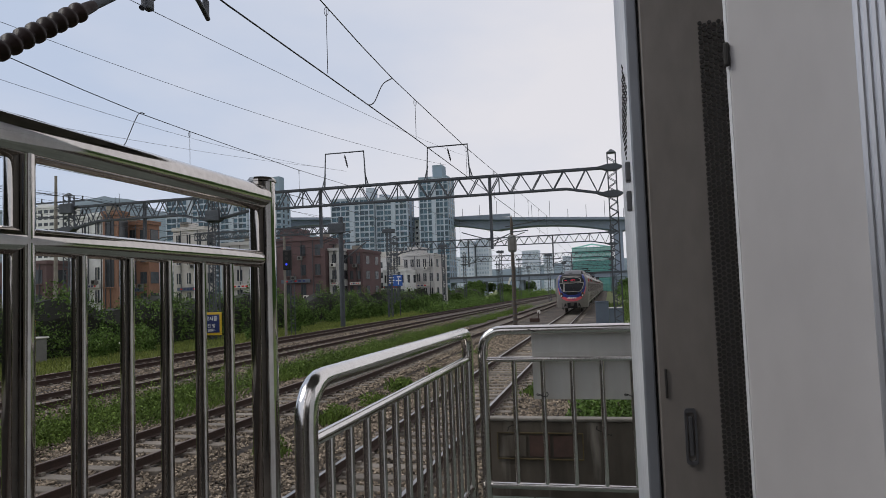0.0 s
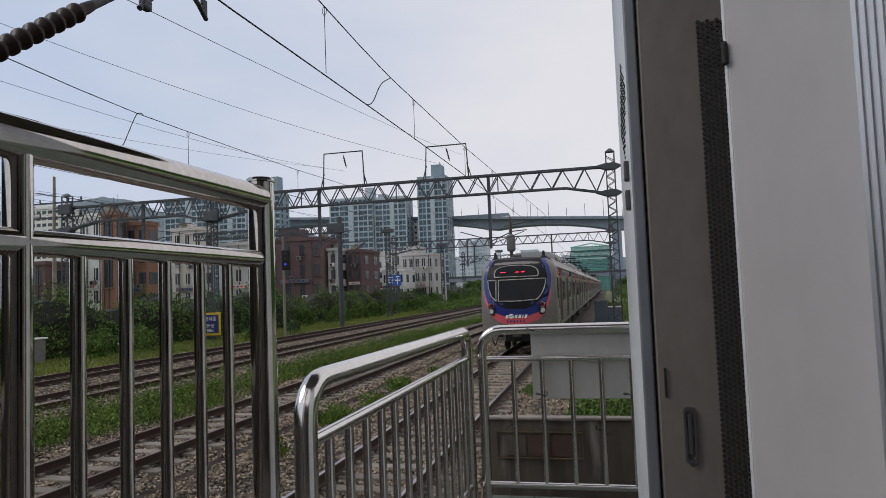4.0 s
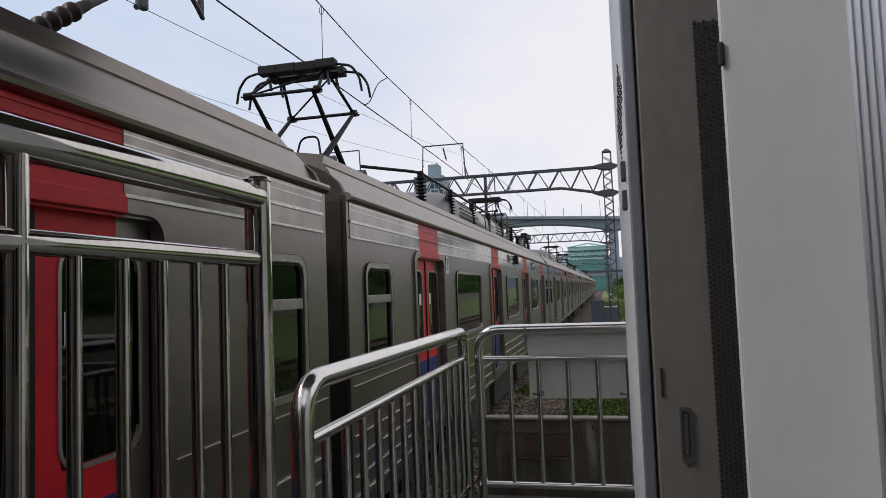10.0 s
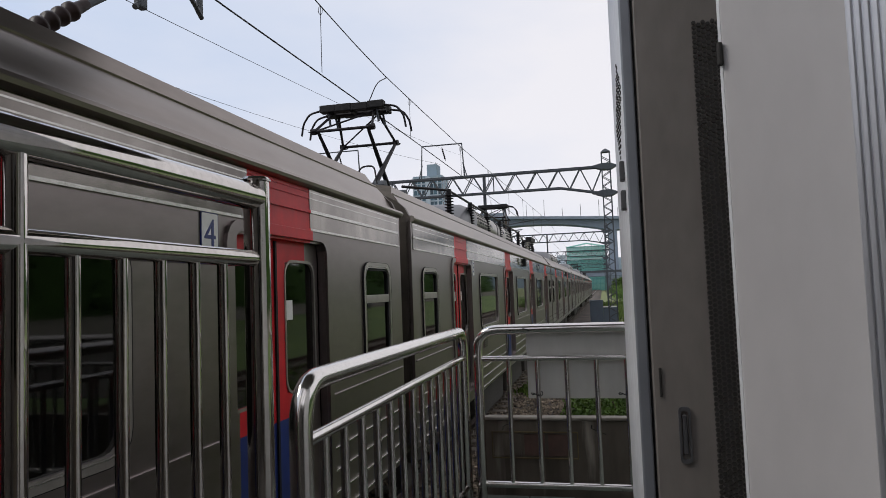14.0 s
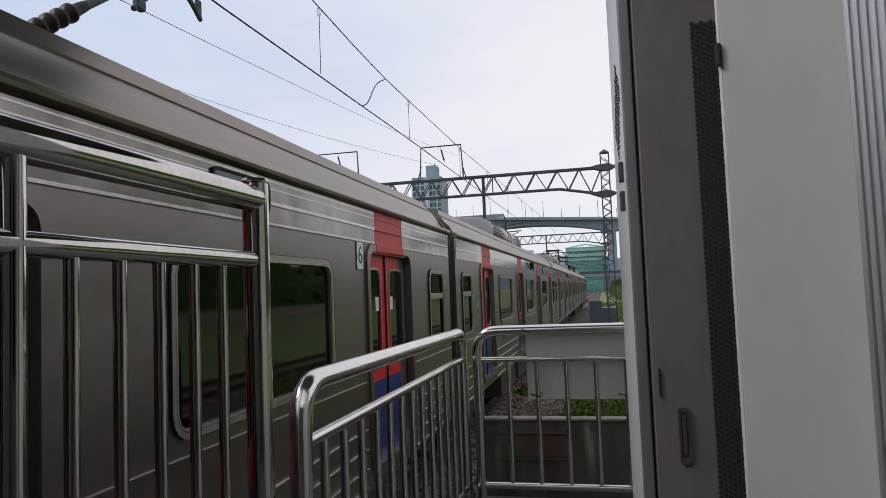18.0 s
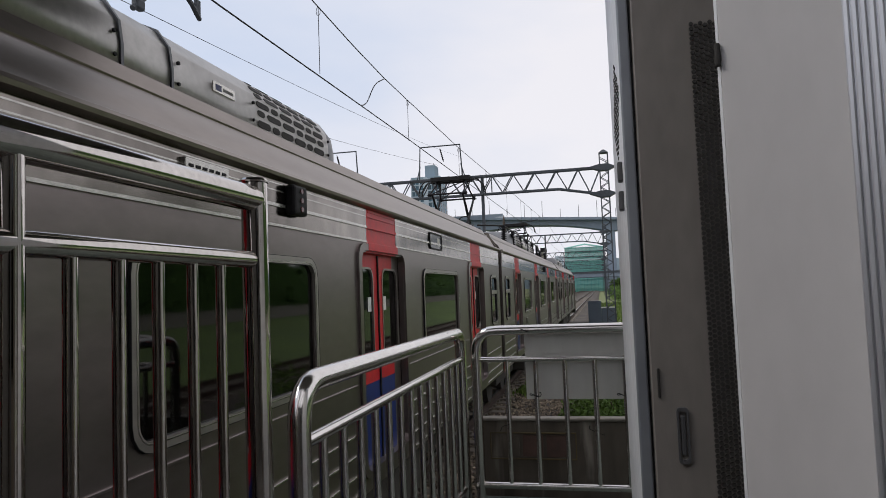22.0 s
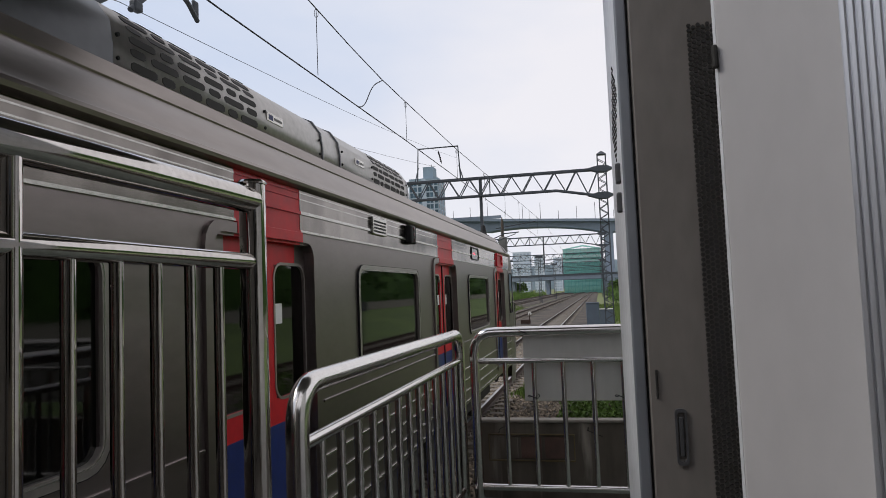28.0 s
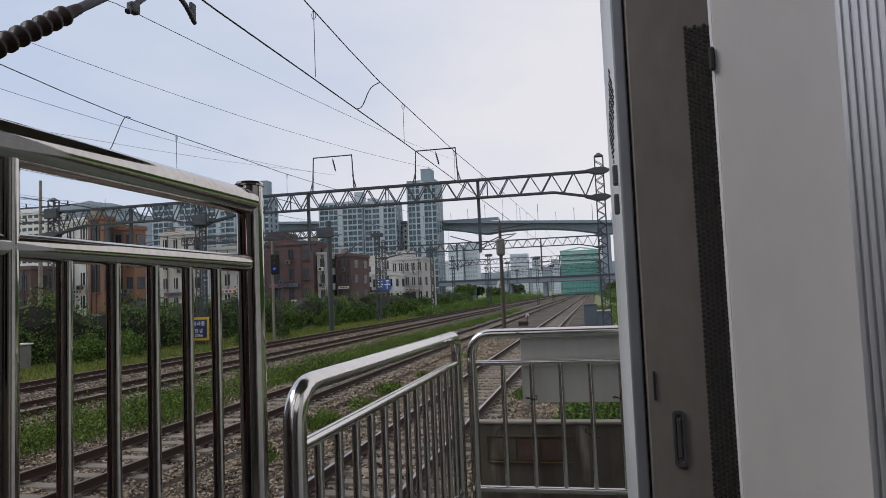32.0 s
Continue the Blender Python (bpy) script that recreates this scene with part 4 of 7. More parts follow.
def car(kind, number):
    """kind: plain, power (pantographs) or cab. Origin at the car's middle, on the rail heads."""
    label = {"plain": "stainless-steel commuter train car with red and blue doors", "power": "stainless-steel train car with two raised pantographs and red doors", "cab": "steel driving car with dark front, blue and coral paint"}[kind]
    top = thing("train_car", label, "train car", "cars of the commuter train")
    y_front = -8.85 if kind == "cab" else -HALF
    ends = [e for e in (-9.19, 9.19) if not (kind == "cab" and e < 0)]
    for side in (1, -1):
        holes, ys = [], [y_front, HALF]
        for d in DOORS:
            holes.append((d - 0.67, d + 0.67, 1.14, 2.99))
            ys += [d - 0.67, d - 0.43, d + 0.43, d + 0.67]
        for c in (-4.93, 0, 4.93):
            holes.append((c - 0.93, c + 0.93, SILL, SILL + PANE))
            ys += [c - 0.93, c + 0.93]
        for e in ends:
            holes.append((e - 0.33, e + 0.33, SILL, SILL + PANE))
            ys += [e - 0.33, e + 0.33]
        zs = [0.98, 1.14, SILL, SILL + PANE, 2.99, 3.07, 3.42]
        paint = lambda y, z: 1 if z > 2.99 and any(abs(y - d) < 0.43 for d in DOORS) else 0
        place("side_wall", cell_wall(ys, zs, holes, side * WIDE, 0.05, paint, (STEEL, RED)), None, top)
        marks = [y_front + 0.06] + [d + o for d in DOORS for o in (-0.43, 0.43)] + [HALF - 0.06]
        for a, b in zip(marks[::2], marks[1::2]):
            part("letter_band", box(side * WIDE, side * (WIDE + 0.004), a, b, 3.085, 3.395), BAND, top, "polished steel band under the gutter")
        # ribs of the upper band, lips and lower beads
        bm = bmesh.new()
        cuts = sorted([y_front + 0.06, HALF - 0.06] + [d + o for d in DOORS for o in (-0.43, 0.43)])
        for z, h, p in ((3.075, 0.016, 0.012), (3.20, 0.022, 0.014), (3.30, 0.008, 0.006), (3.345, 0.008, 0.006), (3.385, 0.012, 0.010)):
            for a, b in zip(cuts, cuts[1:]):
                n = len(bm.faces)
                add_box(bm, side * WIDE, side * (WIDE + p), a, b, z, z + h)
                bm.faces.ensure_lookup_table()
                red = any(abs((a + b) / 2 - d) < 0.41 for d in DOORS)
                for f in bm.faces[n:]:
                    f.material_index = 1 if red else 0
        ribs = part("side_rib", bm, TRIM, top, "bright ribs under the gutter")
        ribs.data.materials.append(RED)
        edges = [y_front + 0.05] + [d + o for d in DOORS for o in (-0.76, 0.76)] + [HALF - 0.05]
        for a, b in zip(edges[::2], edges[1::2]):
            part("belt_bead", box(side * WIDE, side * (WIDE + 0.014), a, b, 1.875, 1.897, 0.005), STEEL, top)
            for z in (1.49, 1.33, 1.17, 1.02):
                part("lower_bead", box(side * WIDE, side * (WIDE + 0.014), a, b, z, z + 0.017, 0.004), TRIM, top)
        for d in DOORS:
            frame_ring = ring(rounded(1.43, 1.98, 0.14), rounded(1.28, 1.86, 0.10), lambda u, v, q: (side * (WIDE + 0.022 - q), d + 0.035 + u, 2.075 + v), 0.075)
            part("door_surround", frame_ring, STEEL, top)
            part("door_lintel", box(side * (WIDE + 0.001), side * (WIDE + 0.025), d - 0.43, d + 0.43, 3.005, 3.075, 0.004), RED, top)
            for hand in (1, -1):
                leaf = place("door_leaf", LEAF_MESH[side, hand], None, top, "red and blue sliding door leaf", at=pose(0, d, 0))
                rim, pane = WINDOWS[side, "door"]
                place("leaf_window_rim", rim, FRAME, leaf, at=pose(0, hand * 0.365, 2.425))
                place("leaf_window_pane", pane, GLASS, leaf, at=pose(0, hand * 0.365, 2.425))
                part("paper_notice", box(side * (WIDE - 0.062), side * (WIDE - 0.0605), hand * 0.17, hand * 0.26, 2.47, 2.60), WHITE, leaf, "white paper notice")
            part("door_seal", box(side * (WIDE - 0.06), side * (WIDE - 0.042), d - 0.012, d + 0.012, 1.14, 2.98), BLACK, top)
        for c, w in [(c, "wide") for c in (-4.93, 0, 4.93)] + [(e, "end") for e in ends]:
            rim, pane = WINDOWS[side, w]
            win = place("window", rim, FRAME, top, at=pose(0, c, SILL + PANE / 2))
            place("window_pane", pane, GLASS, win)
            for name, data in zip(("gasket", "groove"), GASKETS[side, w]):
                place(name, data, BLACK if name == "gasket" else TRIM, win)
            if w == "end":
                part("window_bar", box(side * (WIDE - 0.01), side * (WIDE + 0.010), -0.32, 0.32, 0.11, 0.18, 0.004), FRAME, win)
                part("inner_rim", ring(rounded(0.645, 0.835, 0.08), rounded(0.60, 0.79, 0.065), lambda u, v, q: (side * (WIDE + 0.004 - q), u, v), 0.02), BLACK, win)
        part("side_louvre", box(side * WIDE, side * (WIDE + 0.03), -0.60, -0.20, 3.18, 3.335, 0.005), TRIM, top)
        bm = bmesh.new()
        for i in range(6):
            for j in range(4):
                add_box(bm, side * (WIDE + 0.03), side * (WIDE + 0.034), -0.57 + i * 0.06, -0.535 + i * 0.06, 3.20 + j * 0.03, 3.215 + j * 0.03)
        tagged(part("louvre_slot", bm, BLACK, top), kind="stuff")
        lamp = part("side_lamp", box(side * WIDE, side * (WIDE + 0.075), 0.52, 0.72, 3.16, 3.36, 0.02), BLACK, top, "black cluster of door lamps")
        for k in range(3):
            part("lamp_lens", tube([(side * (WIDE + 0.074), 0.62, 3.20 + 0.06 * k), (side * (WIDE + 0.082), 0.62, 3.20 + 0.06 * k)], 0.018, 10), LAMP_RED, lamp)
        box_rim = part("side_display", ring(rounded(0.64, 0.20, 0.06), rounded(0.60, 0.172, 0.045), lambda u, v, q: (side * (WIDE + 0.02 - q), 4.62 + u, 3.24 + v), 0.03), BLACK, top)
        # grey tone and pale strip put reflected sky into the display's colour
        part("display_pane", plate(rounded(0.61, 0.18, 0.045), lambda u, v, q: (side * (WIDE + 0.009 - q), 4.62 + u, 3.24 + v), 0.01), DISPLAY, box_rim)
        part("display_end", box(side * (WIDE + 0.008), side * (WIDE + 0.0105), 4.72, 4.84, 3.19, 3.29, 0.001), PANEL_WHITE, box_rim, "pale strip painted as a reflection in the display")
    roof_bm = extrude_profile(ROOF_FORM, y_front, HALF, False)
    for v in roof_bm.verts:
        if abs(v.co.y) > HALF - 0.01 and v.co.z > 3.5:
            v.co.y -= math.copysign(0.08 * min(1, (v.co.z - 3.5) / 0.2) + 0.14 * min(1, max(0, v.co.z - 3.70) / 0.1), v.co.y)
    for e in (y_front, HALF):
        if abs(e) > HALF - 0.01:
            roof_bm.faces.new([v for v in roof_bm.verts if v.co.y * e > 0])
    roof = part("roof", roof_bm, ROOF_STEEL, top, "grimy curved steel roof")
    roof.data.polygons.foreach_set("use_smooth", [True] * len(roof.data.polygons))
    roof.data.set_sharp_from_angle(angle=radians(32))
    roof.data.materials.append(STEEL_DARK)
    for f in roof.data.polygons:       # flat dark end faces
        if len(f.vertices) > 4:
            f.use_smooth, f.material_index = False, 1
    arch = [(1.50, 3.40), (1.45, 3.50), (1.36, 3.58), (1.22, 3.65), (1.0, 3.70), (0.5, 3.75), (0.0, 3.76)]
    arch = arch + [(-x, z) for x, z in arch[-2::-1]]
    for e in ((1,) if kind == "cab" else (1, -1)):
        part("end_arch", extrude_profile(arch, e * (HALF - 0.6), e * (HALF - 0.03)), STEEL_DARK, top, "dark domed roof end")
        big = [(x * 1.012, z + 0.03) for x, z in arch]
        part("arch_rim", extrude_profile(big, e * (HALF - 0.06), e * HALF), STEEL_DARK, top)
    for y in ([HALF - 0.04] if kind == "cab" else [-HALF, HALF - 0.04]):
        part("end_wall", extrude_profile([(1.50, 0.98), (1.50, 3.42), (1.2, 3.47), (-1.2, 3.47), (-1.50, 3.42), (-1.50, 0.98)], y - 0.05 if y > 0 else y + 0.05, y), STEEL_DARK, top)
    if kind == "cab":
        ends_gang = [1]
    else:
        ends_gang = [1, -1]
    for e in ends_gang:
        part("gangway", box(-0.75, 0.75, e * HALF, e * (HALF + 0.195), 1.05, 3.35, 0.03), BLACK, top, "black folded gangway bellows")
        for s in (1, -1):
            part("end_guard", box(s * 1.30, s * 1.36, e * HALF, e * (HALF + 0.17), 1.3, 2.9, 0.02), UNDER, top)
    part("floor", box(-1.49, 1.49, y_front, HALF - 0.05, 1.02, 1.13), LINING, top)
    part("ceiling_panel", box(-1.46, 1.46, y_front + 0.05, HALF - 0.05, 3.2, 3.23), LINING, top)
    for side in (1, -1):
        for c in (-4.93, 0, 4.93):
            part("bench", box(side * 1.0, side * 1.45, c - 1.55, c + 1.55, 1.45, 1.58, 0.03), LINING, top)
    for y in (-6.2, -3.5, -1.3, 1.3, 3.5, 6.2):
        part("grab_pole", tube([(0.9, y, 1.13), (0.9, y, 3.2)], 0.017, 8), TRIM, top)
    # roof unit
    names = ("roof_unit", "unit_cowl", "unit_cowl", "unit_slot", "unit_slot", "unit_strap", "unit_strap")
    mats = (ROOF_GREY, ROOF_DARK, ROOF_DARK, HOLE, HOLE, ROOF_DARK, ROOF_DARK)
    for n, d, m in zip(names, UNIT_MESH, mats):
        ob = place(n, d, m, top, smooth=n in ("unit_cowl", "roof_unit"))
        if n == "unit_slot":
            tagged(ob, kind="stuff")
    for s in (1, -1):
        for y in (-1.35, 0.62):
            name_plate = part("unit_plate", box(s * 1.045, s * 1.056, y - 0.14, y + 0.14, 4.02, 4.09, 0.003), TRIM, top)
            part("plate_mark", box(s * 1.055, s * 1.0575, y - 0.11, y - 0.04, 4.035, 4.075), SIGN_NAVY, name_plate)
            part("plate_mark", box(s * 1.055, s * 1.0575, y - 0.02, y + 0.11, 4.045, 4.065), GREY_BOX, name_plate)
        for y in (-3.17, -1.52, -0.46, 0.10, 1.02, 2.44):
            for z in (3.95, 4.08):
                part("unit_bolt", tube([(s * 1.045, y, z), (s * 1.062, y, z)], 0.012, 6), BLACK, top)
    if kind == "power":
        pantograph(top, -7.34)
        pantograph(top, 5.92)
        roof_bus(top)
    else:
        for e in ends_gang:
            part("roof_rail", tube(bend([(0.9, e * 9.0, 3.86), (0.9, e * 9.0, 3.96), (0.9, e * 9.55, 3.96), (0.9, e * 9.55, 3.86)], 0.04, 3), 0.014, 7), STEEL_DARK, top)
    # underframe
    part("underframe", box(-1.25, 1.25, y_front + 0.3, HALF - 0.2, 0.80, 1.02), UNDER, top)
    for a, b in ((-4.6, -2.2), (-1.6, 1.2), (1.9, 4.4)):
        part("equipment_box", box(-1.3, 1.3, a, b, 0.32, 0.82, 0.03), UNDER, top)
    for by in (-6.9, 6.9):
        for s in (1, -1):
            bogie = part("bogie_frame", box(s * 0.93, s * 1.08, by - 1.5, by + 1.5, 0.42, 0.62, 0.04), UNDER, top)
            for o in (-1.05, 1.05):
                part("wheel", tube([(s * 0.70, by + o, 0.43), (s * 0.84, by + o, 0.43)], 0.43, 24), UNDER, bogie)
    if kind == "cab":
        nose(top)
    return top


# ---- the driving end ----
def rake(z):
    steps = ((0.4, 0.12), (1.2, 0.02), (2.0, 0.0), (2.5, 0.08), (2.83, 0.17), (3.13, 0.25), (3.33, 0.33), (3.5, 0.43), (3.68, 0.64), (3.8, 0.92), (3.95, 1.5))
    for (a, p), (b, q) in zip(steps, steps[1:]):
        if z <= b:
            f = (z - a) / (b - a)
            return p + (q - p) * f
    return 1.6


def face_y(x, z):
    return -10.48 + rake(z) + 0.44 * (abs(x) / 1.4) ** 3


def skin(outline, lift, cuts=5):
    """A thin panel laid on the curved front; outline of (x, z)."""
    bm = bmesh.new()
    bm.faces.new([bm.verts.new((x, 0, z)) for x, z in outline])
    bmesh.ops.triangulate(bm, faces=bm.faces)
    bmesh.ops.subdivide_edges(bm, edges=bm.edges, cuts=cuts, use_grid_fill=True)
    bmesh.ops.recalc_face_normals(bm, faces=bm.faces)
    bm.normal_update()
    if sum(f.normal.y for f in bm.faces) > 0:
        bmesh.ops.reverse_faces(bm, faces=bm.faces)
    for v in bm.verts:
        v.co.y = face_y(v.co.x, v.co.z) - lift
    return bm


def skin_ring(outline, width, lift):
    """A raised frame that follows an outline on the front."""
    pts = []
    for (x0, z0), (x1, z1) in zip(outline, outline[1:] + outline[:1]):
        for k in range(6):
            pts.append((x0 + (x1 - x0) * k / 6, z0 + (z1 - z0) * k / 6))
    path = [(x, face_y(x, z) - lift, z) for x, z in pts]
    return tube(path + path[:1], width, 6)


def mirror_outline(half):
    return half + [(-x, z) for x, z in half[::-1]]


def nose(top):
    form = [(1.50, 0.55), (1.53, 1.0), (1.53, 3.39), (1.50, 3.46), (1.40, 3.60), (1.25, 3.75), (1.02, 3.85), (0.6, 3.89), (0.3, 3.90), (0.0, 3.905)]
    dense = []
    for (x0, z0), (x1, z1) in zip(form, form[1:]):
        n = 8 if z1 - z0 > 1 else 2
        dense += [(x0 + (x1 - x0) * k / n, z0 + (z1 - z0) * k / n) for k in range(n)]
    dense.append(form[-1])
    outline = dense + [(-x, z) for x, z in dense[-2::-1]]
    bm = bmesh.new()
    zc, rings = 2.0, []
    rings.append([bm.verts.new((x, -8.84, z)) for x, z in outline])
    rings.append([bm.verts.new((x, -9.32 if z < 3.1 else -9.15 if z < 3.45 else -8.95, z)) for x, z in outline])
    for q, back in ((0.995, 0.22), (0.975, 0.10), (0.94, 0.03), (0.88, 0.0), (0.75, 0), (0.6, 0), (0.4, 0), (0.2, 0)):
        ring_verts = []
        for x, z in outline:
            xq, zq = x * q, zc + (z - zc) * (q if z > zc else 1)
            y = min(face_y(xq, zq) + back, -8.97 - 0.15 * (1 - q))
            ring_verts.append(bm.verts.new((xq, y, zq)))
        rings.append(ring_verts)
    for a, b in zip(rings, rings[1:]):
        for k in range(len(outline) - 1):
            bm.faces.new((a[k], a[k + 1], b[k + 1], b[k]))
    bm.faces.new(rings[-1])
    bmesh.ops.recalc_face_normals(bm, faces=bm.faces)
    shell = part("nose_shell", bm, SHELL, top, "rounded grey driving-cab shell", True)
    shell.data.materials.append(MASK)
    shell.data.materials.append(BLUE)
    for f in shell.data.polygons:      # dark crown between two blue edges
        c = f.center
        if c.z > 3.62 and c.y < -8.99:
            f.material_index = 1 if abs(c.x) < 1.02 else 2 if abs(c.x) < 1.16 else 0
    def border(outer, inner):
        """U-shaped strip between two half outlines, from side to side below."""
        return outer + [(-x, z) for x, z in outer[::-1]] + [(-x, z) for x, z in inner] + inner[::-1]
    blue_edge = [(1.10, 3.70), (1.26, 3.48), (1.35, 3.1), (1.325, 2.6), (1.26, 2.3), (1.14, 1.98), (0.86, 1.66), (0.4, 1.50), (0.1, 1.47)]
    part("coral_panel", skin(border([(1.33, 2.66), (1.32, 2.3), (1.24, 1.95), (1.09, 1.62), (0.86, 1.38), (0.5, 1.22), (0.1, 1.17)], [(1.30, 2.62), (1.17, 2.06), (0.83, 1.70), (0.4, 1.54), (0.1, 1.51)]), 0.014), CORAL, top, "coral-red lower front", True)
    part("blue_panel", skin(border(blue_edge, [(0.98, 3.70), (1.09, 3.48), (1.17, 3.1), (1.14, 2.58), (1.0, 2.21), (0.68, 1.96), (0.36, 1.84), (0.1, 1.82)]), 0.022), BLUE, top, "blue front border", True)
    dark = mirror_outline([(0.90, 3.77), (1.11, 3.50), (1.20, 3.1), (1.165, 2.6), (1.0, 2.2), (0.70, 1.93), (0.36, 1.80)])
    part("dark_panel", skin(dark, 0.032), MASK, top, "dark grey front mask", True)
    right_pane = [(-0.70, 2.94), (1.12, 2.96), (1.15, 2.92), (1.13, 2.76), (1.09, 2.60), (1.03, 2.45), (0.95, 2.31), (0.85, 2.19), (0.78, 2.14), (0.0, 2.10), (-0.70, 2.12)]
    left_pane = [(-0.80, 2.94), (-1.16, 2.94), (-1.12, 2.62), (-1.0, 2.30), (-0.80, 2.12)]
    for outline, label in ((right_pane, "wide windscreen"), (left_pane[::-1], "narrow windscreen")):
        pane = part("windscreen", skin(outline, 0.05), GLASS_FRONT, top, label, True)
        part("windscreen_frame", skin_ring(outline, 0.022, 0.05), TRACKED, pane)
    sign = [(-0.86, 3.06), (-0.88, 3.2), (-0.84, 3.32), (-0.76, 3.40), (-0.62, 3.46), (-0.3, 3.51), (0.3, 3.51), (0.62, 3.46), (0.76, 3.40), (0.84, 3.32), (0.88, 3.2), (0.86, 3.06)]
    pane = part("destination_window", skin(sign, 0.05), GLASS_FRONT, top, "curved destination window", True)
    part("destination_frame", skin_ring(sign, 0.022, 0.05), TRACKED, pane)
    bm = bmesh.new()
    x = -0.62
    for n, gap in ((4, 0.36), (3, 0.06), (3, 0.1)):
        for k in range(n):
            z0 = 3.23 + 0.007 * (k % 2)
            y = face_y(x, 3.22) - 0.062
            add_box(bm, x, x + 0.05, y - 0.003, y + 0.003, z0, z0 + 0.028)
            x += 0.056
        x += gap
    tagged(part("led_text", bm, GLOW_RED, pane, "red glowing destination text"), kind="stuff")
    for s in (1, -1):
        cx = s * 1.0
        housing = part("lamp_housing", skin([(cx + 0.145 * math.cos(radians(20 * k)) + s * 0.03 * math.sin(radians(20 * k)), 1.82 + 0.27 * math.sin(radians(20 * k))) for k in range(18)], 0.05, 2), MASK, top, "oval headlamp housing", True)
        for z, r, mat, label in ((1.95, 0.10, LAMP_RED, "dark red tail lamp"), (1.72, 0.095, LAMP_GLASS, "clear headlamp")):
            y = face_y(cx, z) - 0.06
            lens = part("lamp", tube([(cx - s * 0.0, y + 0.03, z), (cx, y - 0.012, z), (cx, y - 0.02, z)], [r * 0.85, r * 0.85, r * 0.6], 20), mat, housing, label, True)
            rim = [(cx + r * math.cos(radians(20 * k)), y - 0.012, z + r * math.sin(radians(20 * k))) for k in range(19)]
            part("lamp_rim", tube(rim, 0.017, 6), TRIM, housing)
    # operator's mark as plain shapes, and the set number as bars
    for px0, px1 in ((-0.46, -0.34), (-0.10, 0.02), (0.05, 0.17), (0.20, 0.26), (0.29, 0.40)):
        part("emblem_bar", skin([(px0, 1.44), (px1 - 0.02, 1.44), (px1 + 0.02, 1.57), (px0 + 0.04, 1.57)], 0.034, 1), WHITE, top)
    part("emblem_disc", skin([(-0.22 + 0.105 * math.cos(radians(20 * k)), 1.52 + 0.095 * math.sin(radians(20 * k))) for k in range(18)], 0.034, 1), WHITE, top)
    part("emblem_swoosh", skin([(-0.34, 1.50), (-0.2, 1.535), (-0.10, 1.60), (-0.12, 1.55), (-0.2, 1.51)], 0.038, 1), BLUE, top)
    for k in range(6):
        px0 = -0.40 + k * 0.13
        part("number_bar", skin([(px0, 1.27), (px0 + 0.05, 1.27), (px0 + 0.05, 1.36), (px0, 1.36)], 0.022, 1), BLUE, top)
    # black panel on the shell stands in for the shaded coupler opening
    part("coupler_recess", skin([(-0.48, 0.52), (0.48, 0.52), (0.48, 1.05), (-0.48, 1.05)], 0.02), BLACK, top)
    part("coupler", box(-0.16, 0.16, -10.8, -10.2, 0.70, 1.0, 0.05), UNDER, top, "grey coupler head")
    part("hose", tube(bend([(0.62, -10.5, 1.0), (0.62, -10.60, 0.7), (0.72, -10.60, 0.4), (0.8, -10.5, 0.8)], 0.08, 4), 0.022, 8), BLACK, top)
    part("hose", tube(bend([(-0.98, -10.35, 1.0), (-1.0, -10.45, 0.6), (-0.9, -10.45, 0.35), (-0.75, -10.4, 0.8)], 0.08, 4), 0.022, 8), BLACK, top)
    for s in (-1, 1):
        part("step_grip", box(s * 0.66 - 0.09, s * 0.66 + 0.09, -10.50, -10.38, 0.72, 0.98, 0.02), BLACK, top)
    wiper = [(0.25, face_y(0.25, 2.1) - 0.07, 2.10), (0.10, face_y(0.1, 2.5) - 0.075, 2.55), (-0.12, face_y(-0.12, 2.75) - 0.075, 2.78)]
    part("wiper", tube(wiper, 0.012, 6), BLACK, top)
    part("wiper", tube([(0.62, face_y(0.62, 3.1) - 0.075, 3.10), (0.0, face_y(0, 3.3) - 0.075, 3.30), (-0.7, face_y(-0.7, 3.12) - 0.075, 3.12)], 0.010, 6), BLACK, top)
    for s in (1, -1):
        door = part("cab_door", box(s * (WIDE - 0.02), s * (WIDE + 0.006), -9.31, -8.70, 1.15, 3.06, 0.01), STEEL, top, "silver cab door")
        rim, pane = WINDOWS[s, "cab"]
        place("door_window_rim", rim, BLACK, door, at=pose(s * 0.008, -9.02, 2.56))
        part("door_window_pane", plate(rounded(0.50, 0.85, 0.08), lambda u, v, d: (s * (WIDE + 0.012 - d), -9.02 + u, 2.56 + v), 0.004), GLASS_FRONT, door)
        part("cab_handrail", tube(bend([(s * WIDE, -9.26, 2.35), (s * (WIDE + 0.06), -9.26, 2.35), (s * (WIDE + 0.06), -9.26, 1.75), (s * WIDE, -9.26, 1.75)], 0.03, 3), 0.014, 8), TRIM, top)
    part("roof_aerial", tube([(1.0, -8.86, 3.80), (1.0, -8.86, 3.89), (1.0, -8.86, 3.90), (1.0, -8.86, 4.03), (1.0, -8.86, 4.10), (1.0, -8.86, 4.12)], [0.13, 0.13, 0.085, 0.06, 0.05, 0.03], 12), BLACK, top, "black roof aerial", True)
    part("roof_horn", box(-0.35, 0.05, -8.6, -8.3, 3.92, 4.02, 0.03), ROOF_DARK, top)
